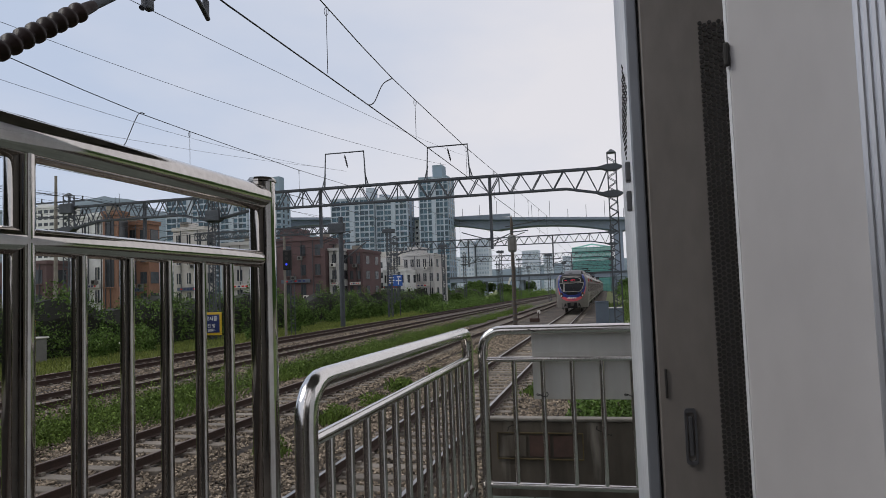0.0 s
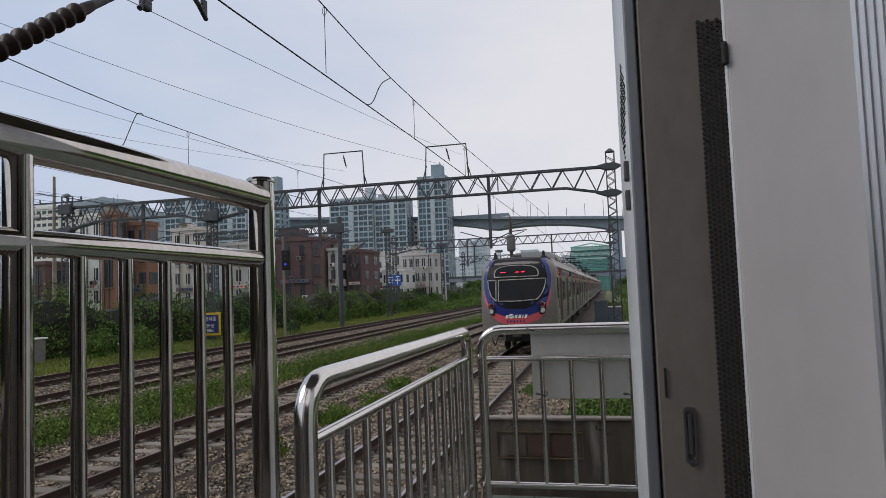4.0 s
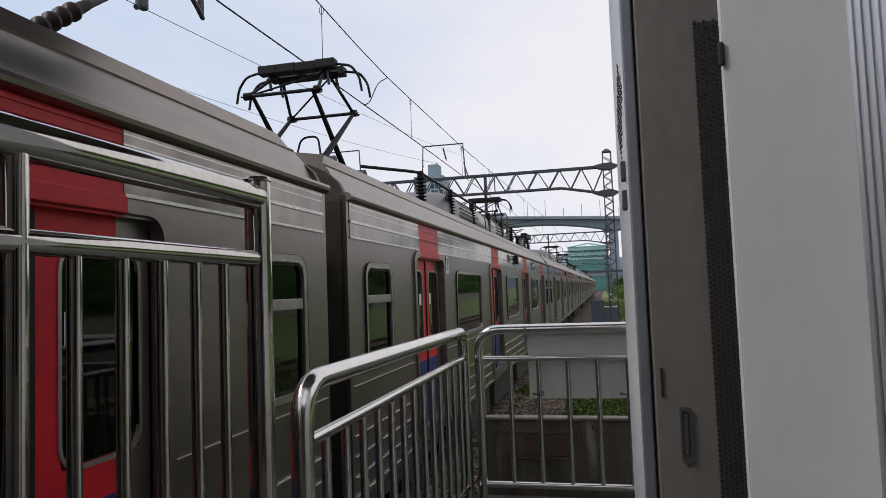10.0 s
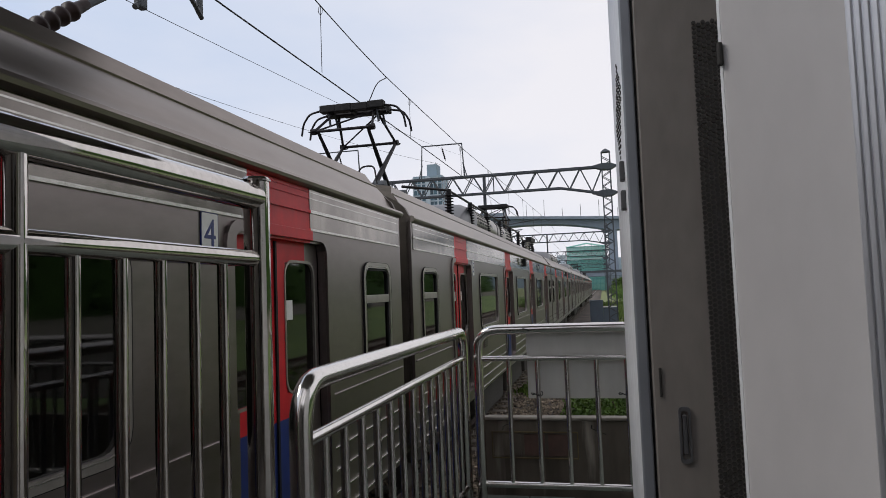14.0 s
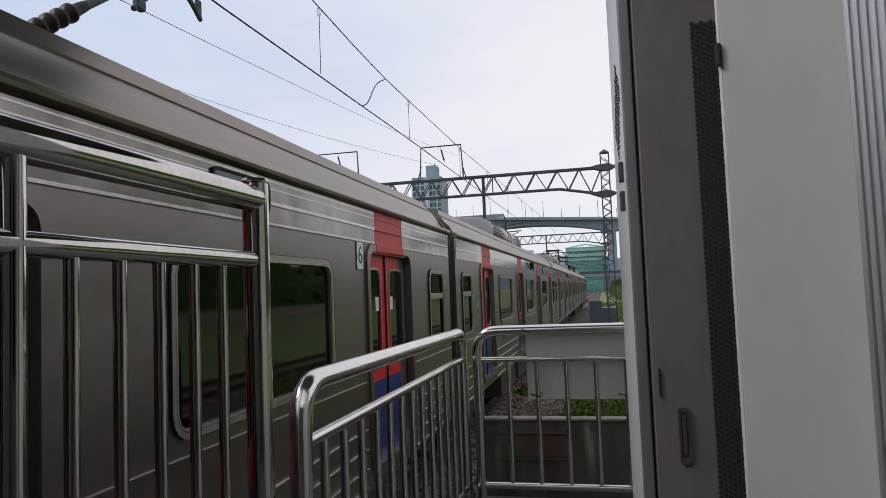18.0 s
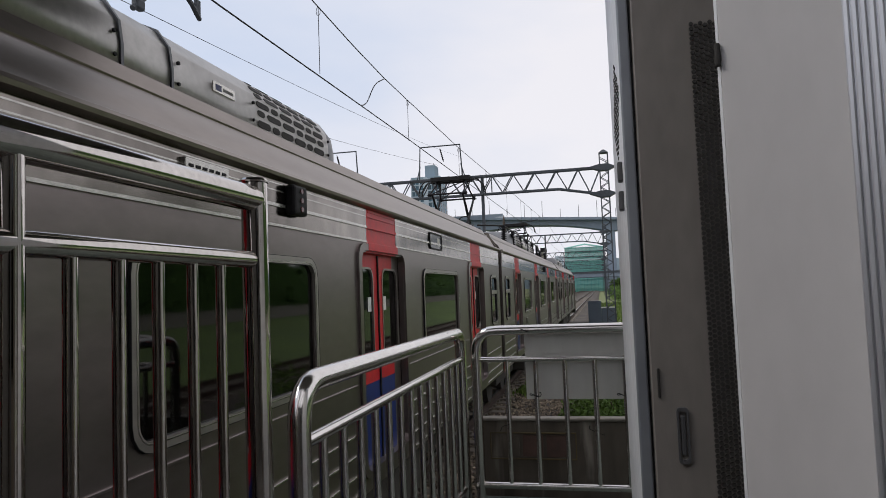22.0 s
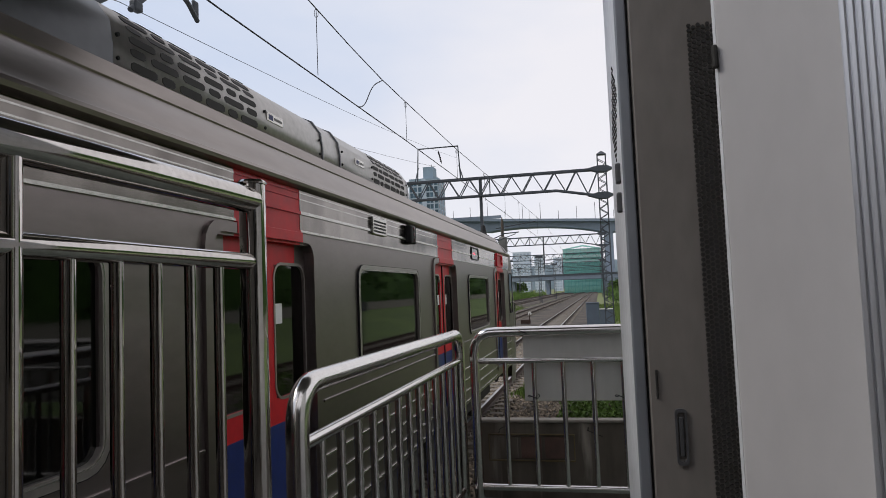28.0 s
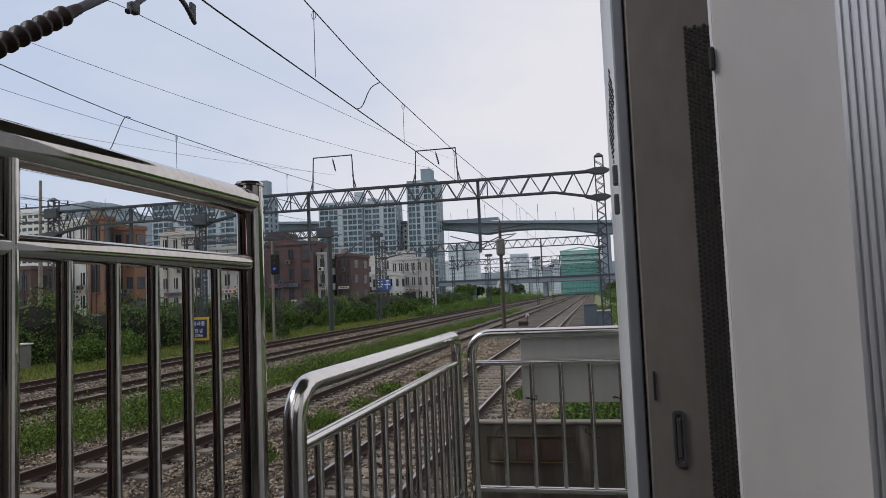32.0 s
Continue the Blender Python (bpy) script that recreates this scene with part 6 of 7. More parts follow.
def grass():
    rng = np.random.default_rng(9)
    spots = []
    n = 95000
    y = 6 + 80 * rng.random(n) ** 1.5
    x = np.where(y < 20, rng.uniform(-13.4, -10.2, n), rng.uniform(-12.3, -10.7, n)) + 0.25 * np.sin(y * 0.9)
    keep = np.sin(y * 0.8 + x) + np.sin(y * 0.33 + 1.7 * x) + rng.normal(0, 0.6, n) > 0.1
    tall = blades(rng, np.stack([x, y, np.full(n, -0.5)], 1)[keep], 0.42, 0.0065)
    parts, verge = [tall], []
    for cx, cy, r, m, h in ((-6.3, 14.8, 0.6, 500, 0.3), (-6.1, 17.4, 0.5, 350, 0.25), (-6.3, 19.9, 0.5, 500, 0.36), (-6.2, 24, 0.6, 150, 0.25), (-2.0, 18.5, 0.6, 700, 0.3), (-1.4, 21, 0.7, 900, 0.35), (-6.1, 11.5, 0.4, 120, 0.2), (-6.2, 31, 0.8, 150, 0.25)):
        m //= 2
        a = rng.normal(size=(m, 2)) * r * 0.5
        parts.append(blades(rng, np.stack([cx + a[:, 0] * 0.7, cy + a[:, 1], np.full(m, -0.33)], 1), h, 0.012))
    m = 50000
    y = 14 + 110 * rng.random(m) ** 1.4
    x = rng.uniform(-31.5, -22.6, m) - np.maximum(0, y - 45) * 0.055 * rng.random(m)
    verge.append(blades(rng, np.stack([x, y, np.full(m, -0.62)], 1), 0.24, 0.014))
    m = 14000
    y = 10 + 110 * rng.random(m) ** 1.6
    x = rng.uniform(-0.2, 9, m)
    parts.append(blades(rng, np.stack([x, y, np.full(m, -0.66)], 1), 0.45, 0.014))
    for group, mat, label in ((parts, GRASS, "tall green weeds and grass between the tracks"), (verge, VERGE, "short yellow-green grass on the verge before the hedge")):
        verts, faces, k = [], [], 0
        for v, f in group:
            verts += v.tolist()
            faces += (f + k).tolist()
            k += len(v)
        tagged(place("grass", quick_mesh("grass", verts, faces), mat), label, "grass", kind="stuff")
    # leafy weeds standing in the strip
    pts = []
    for k in range(760):
        cy = 7 + 95 * rng.random() ** 1.4
        pts.append(bush_points(rng, rng.uniform(-12.9, -10.5) if cy < 20 else rng.uniform(-12.1, -10.8), cy, -0.55, 0.45, 0.5, rng.uniform(0.5, 1.05), int(380 * max(0.28, 1 - cy / 90))))
    for cx, cy in ((-6.3, 14.8), (-6.2, 19.9), (-6.2, 17), (-6.4, 15.3), (-6.1, 19.4), (-2.0, 18.5), (-1.5, 20.6), (-6.2, 11.6)):
        pts.append(bush_points(rng, cx, cy, -0.3, 0.34, 0.40, 0.36, 420))
    corners, quads = leaf_cloud(np.concatenate(pts), 0.034, rng)
    tagged(place("weeds", cloud_mesh("weeds", corners, quads), GRASS), "leafy green weeds growing along the track bed", "weeds", kind="stuff")


def far_shrubs():
    """Low wild growth along the far stretch of the line, on both sides."""
    rng = np.random.default_rng(41)
    pts = []
    for k in range(420):
        y = 95 + 240 * rng.random() ** 1.2
        if k % 4:
            x = -23.4 - rng.random() * (3 + 0.05 * (y - 95))
        else:
            x = 3.2 + rng.random() * 5
        r = rng.uniform(0.6, 1.4) * (1 + y / 400)
        pts.append(bush_points(rng, x, y, -0.65, r, r, rng.uniform(0.5, 1.6) * (1 + y / 300), 150))
    corners, quads = leaf_cloud(np.concatenate(pts), 0.14, rng)
    tagged(place("wild_shrubs", cloud_mesh("wild_shrubs", corners, quads), LEAF_BRIGHT), "low bright-green wild growth along the far tracks", "shrubs", kind="stuff")


hedge()
far_shrubs()
grass()
for k, (x, y, r, h) in enumerate(((-31.6, 66, 1.5, 2.1), (-30.6, 74, 1.5, 2.0), (-30.7, 80.8, 1.4, 1.9), (-31.0, 87, 1.4, 1.9), (-30.6, 92, 1.4, 1.9), (-31.2, 100, 1.5, 1.9), (-31.6, 107, 1.5, 1.9), (-32.2, 114, 1.6, 1.9), (-32.6, 121, 1.6, 1.9), (-27.5, 56, 0.7, 1.0), (-26.3, 47.6, 1.0, 1.3), (-35, 128, 2.0, 2.4), (-36, 140, 2.4, 2.8), (-24.5, 150, 1.8, 2.0), (-38, 170, 3, 3.6), (-40, 195, 4, 4.5), (-36, 260, 5, 5), (5, 150, 2, 2.4), (5.5, 200, 3, 3.2), (6, 260, 3.5, 4))):
    bush(x, y, r, h * (0.65 if y > 140 else 1), 2200, 0.055 + 0.0008 * y, 20 + k, "rounded green shrub on the verge before the hedge", LEAF)
for k, (x, y, r, h) in enumerate(((-29.3, 37.6, 1.3, 1.7), (-30.6, 36.0, 1.2, 1.6), (-29.6, 34.0, 0.9, 1.0))):
    bush(x, y, r, h, 2400, 0.075, 50 + k, "light green leafy shrub on the verge", LEAF_BRIGHT)
for k, (x, y, r, h) in enumerate(((-0.4, 11.2, 0.8, 1.5), (0.5, 12.0, 0.9, 1.7), (1.3, 11.0, 0.9, 1.6), (0.2, 14.5, 1.0, 1.5), (2.2, 12.5, 1.1, 1.8), (-0.9, 9.6, 0.5, 0.9))):
    bush(x, y, r, h, 5200, 0.036, 60 + k, "bright green leafy shrub behind the platform end", LEAF_BRIGHT)
for k, (x, y, h, r) in enumerate(((-45, 230, 8, 4), (-38, 255, 7, 3.5), (-60, 235, 9, 4.5), (-52, 270, 9, 5), (14, 240, 8, 4.5), (8, 320, 8, 5), (-40, 350, 9, 5), (-60, 345, 9, 5), (-70, 180, 9, 4.5))):
    tree(x, y, h * 0.7, r * 0.8, 90 + k, 0.4)


# ---- beyond the other side of the platform ----
def far_side():
    wall = thing("retaining_wall", "grey concrete retaining wall below the trees", "wall", kind="structure")
    part("wall_body", box(24, 24.4, -120, 190, -0.7, 1.74), COPING, wall)
    part("wall_cap", box(23.95, 24.45, -120, 190, 1.742, 1.82), COPING, wall)
    siding = thing("siding_track", "rust-brown siding track on dark ballast beyond the platform", "track", kind="structure")
    bed = [(4.3, -0.62), (5.0, -0.24), (10.0, -0.24), (10.8, -0.62)]
    part("ballast_bank", extrude_profile(bed, 5.2, 150), BALLAST, siding)
    for x in (7.25, 8.76):
        part("rail", extrude_profile([(x + u, v) for u, v in RAIL_FORM], 5.5, 150), RAIL_RUST, siding)
    ties = bmesh.new()
    for k in range(230):
        add_box(ties, 6.8, 9.2, 6 + 0.62 * k, 6.26 + 0.62 * k, -0.36, -0.18)
    tagged(part("sleepers", ties, SLEEPER, siding), kind="stuff")
    post = thing("siding_sign", "small grey square sign on a post beside the siding", "sign", at=pose(10.9, 41.5, -0.55))
    part("pole", tube([(0, 0, -0.1), (0, 0, 3.0)], 0.05, 8), GALV, post)
    part("sign_plate", box(-0.3, 0.3, -0.06, -0.04, 2.15, 2.75, 0.005), GALV, post)
    rng = np.random.default_rng(77)
    pts = []
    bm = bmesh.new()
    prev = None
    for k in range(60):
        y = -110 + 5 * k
        # belt raised up to y=60 to darken reflections in the train's side
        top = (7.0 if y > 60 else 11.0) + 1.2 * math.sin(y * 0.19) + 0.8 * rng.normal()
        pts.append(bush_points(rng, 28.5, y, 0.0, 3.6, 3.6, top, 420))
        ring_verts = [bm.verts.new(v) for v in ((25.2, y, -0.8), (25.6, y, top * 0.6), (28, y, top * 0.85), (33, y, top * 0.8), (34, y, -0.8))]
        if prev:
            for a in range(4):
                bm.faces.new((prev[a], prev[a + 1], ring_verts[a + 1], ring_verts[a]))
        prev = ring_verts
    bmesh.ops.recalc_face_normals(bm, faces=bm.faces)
    corners, quads = leaf_cloud(np.concatenate(pts), 0.5, rng)
    tagged(place("tree_belt", cloud_mesh("tree_belt", corners, quads), LEAF_DARK), "dark belt of tall trees above the retaining wall", "trees", kind="stuff")
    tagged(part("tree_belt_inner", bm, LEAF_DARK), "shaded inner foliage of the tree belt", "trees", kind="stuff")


far_side()


# ---- lineside things ----
def lineside():
    pole = thing("track_pole", "slim rusty pole with a pale equipment case between tracks", "pole", at=pose(-7.05, 52, -0.6))
    part("shaft", tube([(0, 0, 0), (0, 0, 8.4)], [0.17, 0.11], 10), POLE_BROWN, pole, smooth=True)
    for k in range(26):
        part("pole_ring", tube([(0, 0, 0.4 + 0.3 * k), (0, 0, 0.44 + 0.3 * k)], 0.178 - 0.0019 * k, 10), GALV, pole)
    part("shaft_tip", tube([(0, 0, 8.4), (0, 0, 8.9)], [0.10, 0.02], 8), POLE_BROWN, pole)
    part("case", box(-0.33, 0.33, -0.25, 0.25, 6.0, 7.35, 0.18), GREY_BOX, pole, "pale rounded equipment case")
    part("bracket", tube([(-0.5, 0, 8.0), (2.6, 0, 8.4)], 0.04, 6), GALV, pole)
    sig = thing("track_signal", "black colour-light signal showing blue on a pale post", "signal", at=pose(-25.0, 49.6, -0.6))
    part("post", tube([(0, 0, 0), (0, 0, 8.0)], 0.11, 10), COPING, sig, smooth=True)
    head = part("signal_head", box(0.05, 0.75, -0.5, -0.2, 5.3, 6.9, 0.1), BLACK, sig)
    lens = part("signal_lens", tube([(0.4, -0.52, 5.75), (0.4, -0.49, 5.75)], 0.10, 14), glow_material("blue_signal_light", (0.02, 0.05, 0.6), 0.7), head, "glowing blue lens")
    for z in (6.2, 6.6):
        part("signal_lens", tube([(0.4, -0.52, z), (0.4, -0.49, z)], 0.13, 14), HOLE, head)
    part("ladder", tube([(0.45, 0, 0), (0.45, 0, 5.0)], 0.03, 6), GALV, sig)
    part("ladder", tube([(0.8, 0, 0), (0.8, 0, 5.0)], 0.03, 6), GALV, sig)
    for k in range(14):
        part("rung", tube([(0.45, 0, 0.4 + 0.33 * k), (0.8, 0, 0.4 + 0.33 * k)], 0.018, 5), GALV, sig)
    for z in (7.4, 7.9, 8.3):
        part("cross_arm", tube([(-0.7, 0, z - 0.2), (0.7, 0, z)], 0.035, 6), GALV, sig)
    grey = thing("catenary_pole", "plain grey steel pole with a short beam", "pole", at=pose(-25.2, 62, -0.6))
    part("shaft", tube([(0, 0, 0), (0, 0, 10.8)], 0.24, 12), GALV, grey, smooth=True)
    part("beam_head", box(-1.2, 0.4, -0.3, 0.3, 9.2, 10.2, 0.05), GALV, grey)
    part("cantilever", tube([(0, 0, 6.4), (2.6, 0, 8.2)], 0.06, 6), GALV, grey)
    part("cantilever", tube([(0, 0, 8.2), (3.4, 0, 8.4)], 0.05, 6), GALV, grey)
    lattice_beam("lattice_beam", grey, -16, -1.1, 0, 9.3, 10.0, 0.4, 0.9)
    for k, (x, y, h) in enumerate(((-27.5, 84, 11), (-28.5, 118, 11), (-22.5, 146, 11), (-24, 190, 11), (-12.5, 150, 10), (-12.7, 205, 10), (-26, 230, 10))):
        m = thing("lattice_pole", "galvanised lattice mast of the overhead line", "mast", "line masts")
        lattice_mast(m, x, y, h, 0.5)
        part("cross_arm", tube([(x - 1.6, y, h - 1.6), (x + 2.8, y, h - 1.2)], 0.05, 6), GALV, m)
        part("mast_head", box(x - 0.8, x + 0.8, y - 0.3, y + 0.3, h - 0.6, h - 0.1, 0.05), GALV, m)
    util = thing("utility_pole", "concrete utility pole with cross-arms and cables", "pole", at=pose(-50.5, 53.5, -0.6))
    part("shaft", tube([(0, 0, 0), (0, 0, 15.4)], [0.22, 0.12], 10), COPING, util, smooth=True)
    for z in (9.4, 11.4, 12.8):
        part("cross_arm", box(-3.2, 3.2, -0.06, 0.06, z, z + 0.14), GALV, util)
        for x in (-3, -1.6, 1.6, 3):
            part("pin_insulator", insulator(0.35, 0.09, 3, (x, 0, z + 0.14), 8), INSUL_BLACK, util)
    # construction notice
    sign = thing("construction_sign", "navy construction notice with a yellow border on a post", "sign", at=pose(-29.7, 46.6, -0.6))
    part("sign_post", tube([(0, 0.06, -0.3), (0, 0.06, 2.0)], 0.05, 8), GALV, sign)
    part("sign_border", box(-0.86, 0.86, -0.02, 0.04, 0.45, 2.2, 0.02), SIGN_YELLOW, sign)
    face = part("sign_face", box(-0.68, 0.68, -0.035, -0.02, 0.65, 2.03), SIGN_NAVY, sign)
    for text, z, size in (("공사중", 1.70, 0.38), ("전 방", 1.15, 0.34), ("200m", 0.83, 0.30)):
        lettering("sign_text", text, size, face, WHITE, pose(0, -0.04, z, 90, 0, 0))
    road = thing("road_sign", "blue road direction sign with white bars", "sign", at=pose(-28.7, 90, 0))
    part("sign_face", box(-1.05, 1.05, -0.03, 0.03, 3.53, 5.02, 0.02), SIGN_BLUE, road)
    part("sign_post", tube([(0.6, 0.1, -0.6), (0.6, 0.1, 5.5)], 0.07, 8), GALV, road)
    for x0, x1, z in ((-0.9, -0.2, 4.62), (-0.9, -0.1, 4.25), (-0.9, -0.25, 3.9), (0.1, 0.9, 4.2), (0.3, 0.8, 4.7)):
        part("text_bar", box(x0, x1, -0.045, -0.03, z, z + 0.16), WHITE, road)
    part("arrow_bar", box(0.42, 0.54, -0.045, -0.03, 3.7, 4.6), WHITE, road)
    box_thing = thing("relay_cabinet", "slate-blue steel relay cabinet beside the mast", "cabinet", at=pose(-0.5, 54, -0.6))
    part("tall_body", box(-0.55, 0.45, -0.4, 0.4, 0, 1.95, 0.04), BOX_BLUE, box_thing)
    part("low_body", box(0.46, 1.5, -0.4, 0.4, 0, 1.45, 0.03), BOX_BLUE, box_thing)
    part("low_lid", box(0.44, 1.55, -0.45, 0.45, 1.452, 1.52, 0.02), PANEL_WHITE, box_thing)
    part("tall_lid", box(-0.6, 0.46, -0.45, 0.45, 1.952, 2.02, 0.02), BOX_BLUE, box_thing)
    small = thing("relay_cabinet", "small weathered white lineside box on the grass", "cabinet", at=pose(-31.2, 31.5, -0.6))
    part("body", box(-0.5, 0.5, -0.4, 0.4, 0, 1.35, 0.04), GREY_BOX, small)
    part("roof", box(-0.6, 0.6, -0.5, 0.5, 1.352, 1.45, 0.05), PANEL_WHITE, small)
    small = thing("concrete_marker", "short grey concrete marker post on the grass", "post", at=pose(-26.5, 33, -0.6))
    part("marker", box(-0.2, 0.2, -0.2, 0.2, 0, 0.9, 0.04), COPING, small)
    part("marker_cap", box(-0.24, 0.24, -0.24, 0.24, 0.902, 1.0, 0.03), PANEL_WHITE, small)
    point = thing("point_machine", "small rusty switch device between the tracks", "switch", at=pose(-6.1, 57, -0.25))
    part("motor_case", box(-0.4, 0.4, -0.25, 0.25, 0, 0.35, 0.04), RAIL_RUST, point)
    part("lever", tube([(0.3, 0, 0.3), (0.35, 0, 0.85)], 0.04, 6), RAIL_RUST, point)
    part("lever_disc", tube([(0.35, -0.02, 0.85), (0.35, 0.02, 0.85)], 0.16, 12), PANEL_WHITE, point)


lineside()


# ---- buildings ----
# facade colours are lightened for haze, and blued for it on the towers
FACADES = {
    "white": material("white_render", (0.68, 0.69, 0.69), 0.8, 0, (0.56, 0.57, 0.57), 2, 0.2, 0.05),
    "cream": material("cream_render", (0.57, 0.555, 0.53), 0.8, 0, (0.47, 0.455, 0.43), 2, 0.2, 0.05),
    "brick": material("orange_brick", (0.26, 0.14, 0.095), 0.85, 0, (0.17, 0.095, 0.068), 5, 0.3, 0.1),
    "maroon": material("dark_red_brick", (0.125, 0.078, 0.08), 0.85, 0, (0.088, 0.056, 0.058), 5, 0.3, 0.1),
    "grey": material("grey_stone_cladding", (0.46, 0.455, 0.45), 0.8, 0, (0.37, 0.365, 0.36), 2, 0.2, 0.05),
    "tower": material("hazed_tower_wall", (0.42, 0.485, 0.56), 0.8, 0, (0.36, 0.42, 0.495), 0.4, 0.05),
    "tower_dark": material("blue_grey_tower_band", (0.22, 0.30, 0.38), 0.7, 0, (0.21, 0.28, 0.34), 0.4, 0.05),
    "far": material("hazed_distant_wall", (0.56, 0.62, 0.70), 0.85, 0, (0.50, 0.56, 0.64), 0.3, 0.04),
}


def building(label, x0, x1, y, z1, depth, floors, cols, wall, fill=0.62, ground_gap=1.0, group="", roof_box=None, tall=0.55, bands=None, z0=-0.7):
    """Block with storeys: wall, roof edge, one window object for each opening."""
    top = thing("building", label, "building", group, pose((x0 + x1) / 2, y, 0))
    w = x1 - x0
    part("wall", box(-w / 2, w / 2, 0, depth, z0, z1), FACADES[wall], top)
    part("parapet", box(-w / 2 - 0.15, w / 2 + 0.15, -0.15, depth + 0.15, z1, z1 + 0.012 * (z1 + 30)), FACADES[wall], top)
    fh = (z1 - ground_gap) / floors
    cw = w / cols
    glass = shared("window", box(-cw * fill / 2, cw * fill / 2, -0.06, 0.05, -fh * tall / 2, fh * tall / 2))
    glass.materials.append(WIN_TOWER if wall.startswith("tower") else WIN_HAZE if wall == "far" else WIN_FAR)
    sill = shared("sill", box(-cw * fill / 2 - 0.1, cw * fill / 2 + 0.1, -0.22, 0.0, -fh * tall / 2 - 0.14, -fh * tall / 2 - 0.02))
    sill.materials.append(FACADES[wall])
    bar = shared("mullion", box(-0.04, 0.04, -0.1, -0.065, -fh * tall / 2, fh * tall / 2))
    bar.materials.append(PANEL_WHITE if wall in ("white", "grey", "cream") else GALV)
    for i in range(floors):
        z = ground_gap + fh * (i + 0.5)
        for j in range(cols):
            if bands and j in bands:
                continue
            x = -w / 2 + cw * (j + 0.5)
            ob = place("window", glass, None, top, at=pose(x, 0, z))
            if y < 160:
                place("sill", sill, None, ob)
                place("mullion", bar, None, ob)
    for j in bands or ():
        x = -w / 2 + cw * (j + 0.5)
        part("wall_band", box(x - cw * 0.42, x + cw * 0.42, -0.35, 0.0, z0, z1 + 0.8), FACADES["tower"], top)
    if y < 400:
        # windows on the flank that faces the line
        n = max(1, int(depth / 4.5))
        flank = shared("flank_window", box(-0.05, 0.06, -0.8, 0.8, -fh * tall / 2, fh * tall / 2))
        flank.materials.append(WIN_FAR)
        for i in range(floors):
            for j in range(n):
                place("flank_window", flank, None, top, at=pose(w / 2, depth * (j + 0.5) / n, ground_gap + fh * (i + 0.5)))
    if wall.startswith("tower"):
        # pale floor slabs in front of the glass
        bm = bmesh.new()
        for i in range(floors + 1):
            add_box(bm, -w / 2 + 0.05, w / 2 - 0.05, -0.14, 0.0, ground_gap + fh * i - 0.17, ground_gap + fh * i + 0.17)
        tagged(part("floor_slab", bm, FACADES["tower"], top), kind="stuff")
        for j in range(0, cols + 1, 2):
            x = -w / 2 + cw * j
            part("wall_fin", box(x - 0.3, x + 0.3, -0.4, 0.0, z0, z1 + 0.3), FACADES["tower"], top)
        part("roof_mast", tube([(w * 0.2, depth * 0.4, z1), (w * 0.2, depth * 0.4, z1 + 9)], 0.15, 6), GALV, top)
    elif y < 160:
        rng = random.Random(int(-x0 * 10 + y))
        for k in range(max(2, int(w / 2.2))):
            x, z = rng.uniform(-w / 2 + 0.5, w / 2 - 0.5), ground_gap + fh * (rng.randrange(floors) + 0.12)
            unit = part("air_conditioner", box(x - 0.4, x + 0.4, -0.5, -0.1, z - 0.3, z + 0.3, 0.03), (PANEL_WHITE, GREY_BOX)[k % 2], top)
            part("fan", tube([(x - 0.08, -0.51, z), (x - 0.08, -0.49, z)], 0.22, 12), HOLE, unit)
        for k in range(2):
            x = rng.uniform(-w / 2 + 0.3, w / 2 - 0.3)
            part("drain_pipe", tube([(x, -0.12, z0), (x, -0.12, z1)], 0.06, 6), GALV, top)
        x = rng.uniform(-w / 2 + 0.6, w / 2 - 0.6)
        part("water_tank", tube([(x, depth * 0.3, z1), (x, depth * 0.3, z1 + 1.3)], 0.8, 12), (BOX_BLUE, COPING)[rng.randrange(2)], top)
        part("roof_rail", tube([(-w / 2, 0.1, z1 + 1.1), (w / 2, 0.1, z1 + 1.1)], 0.04, 5), GALV, top)
        part("aerial", tube([(x + 1, depth * 0.3, z1), (x + 1, depth * 0.3, z1 + 2.8)], 0.03, 5), GALV, top)
        wide = min(w * 0.7, 5)
        sign = part("shop_sign", box(-wide / 2, wide / 2, -0.3, -0.05, ground_gap + fh * 0.86, ground_gap + fh * 1.04, 0.02), (PANEL_WHITE, BOX_BLUE, FACADES["cream"])[rng.randrange(3)], top)
        for k in range(5):
            part("text_bar", box(-wide * 0.35 + wide * 0.15 * k, -wide * 0.26 + wide * 0.15 * k, -0.31, -0.3, ground_gap + fh * 0.91, ground_gap + fh * 0.99), (SIGN_NAVY, RED)[rng.randrange(2)], sign)
    for a, b, h in roof_box or ():
        part("roof_block", box(a - (x0 + x1) / 2, b - (x0 + x1) / 2, depth * 0.2, depth * 0.7, z1, z1 + h, 0.05), FACADES[wall], top)
    return top


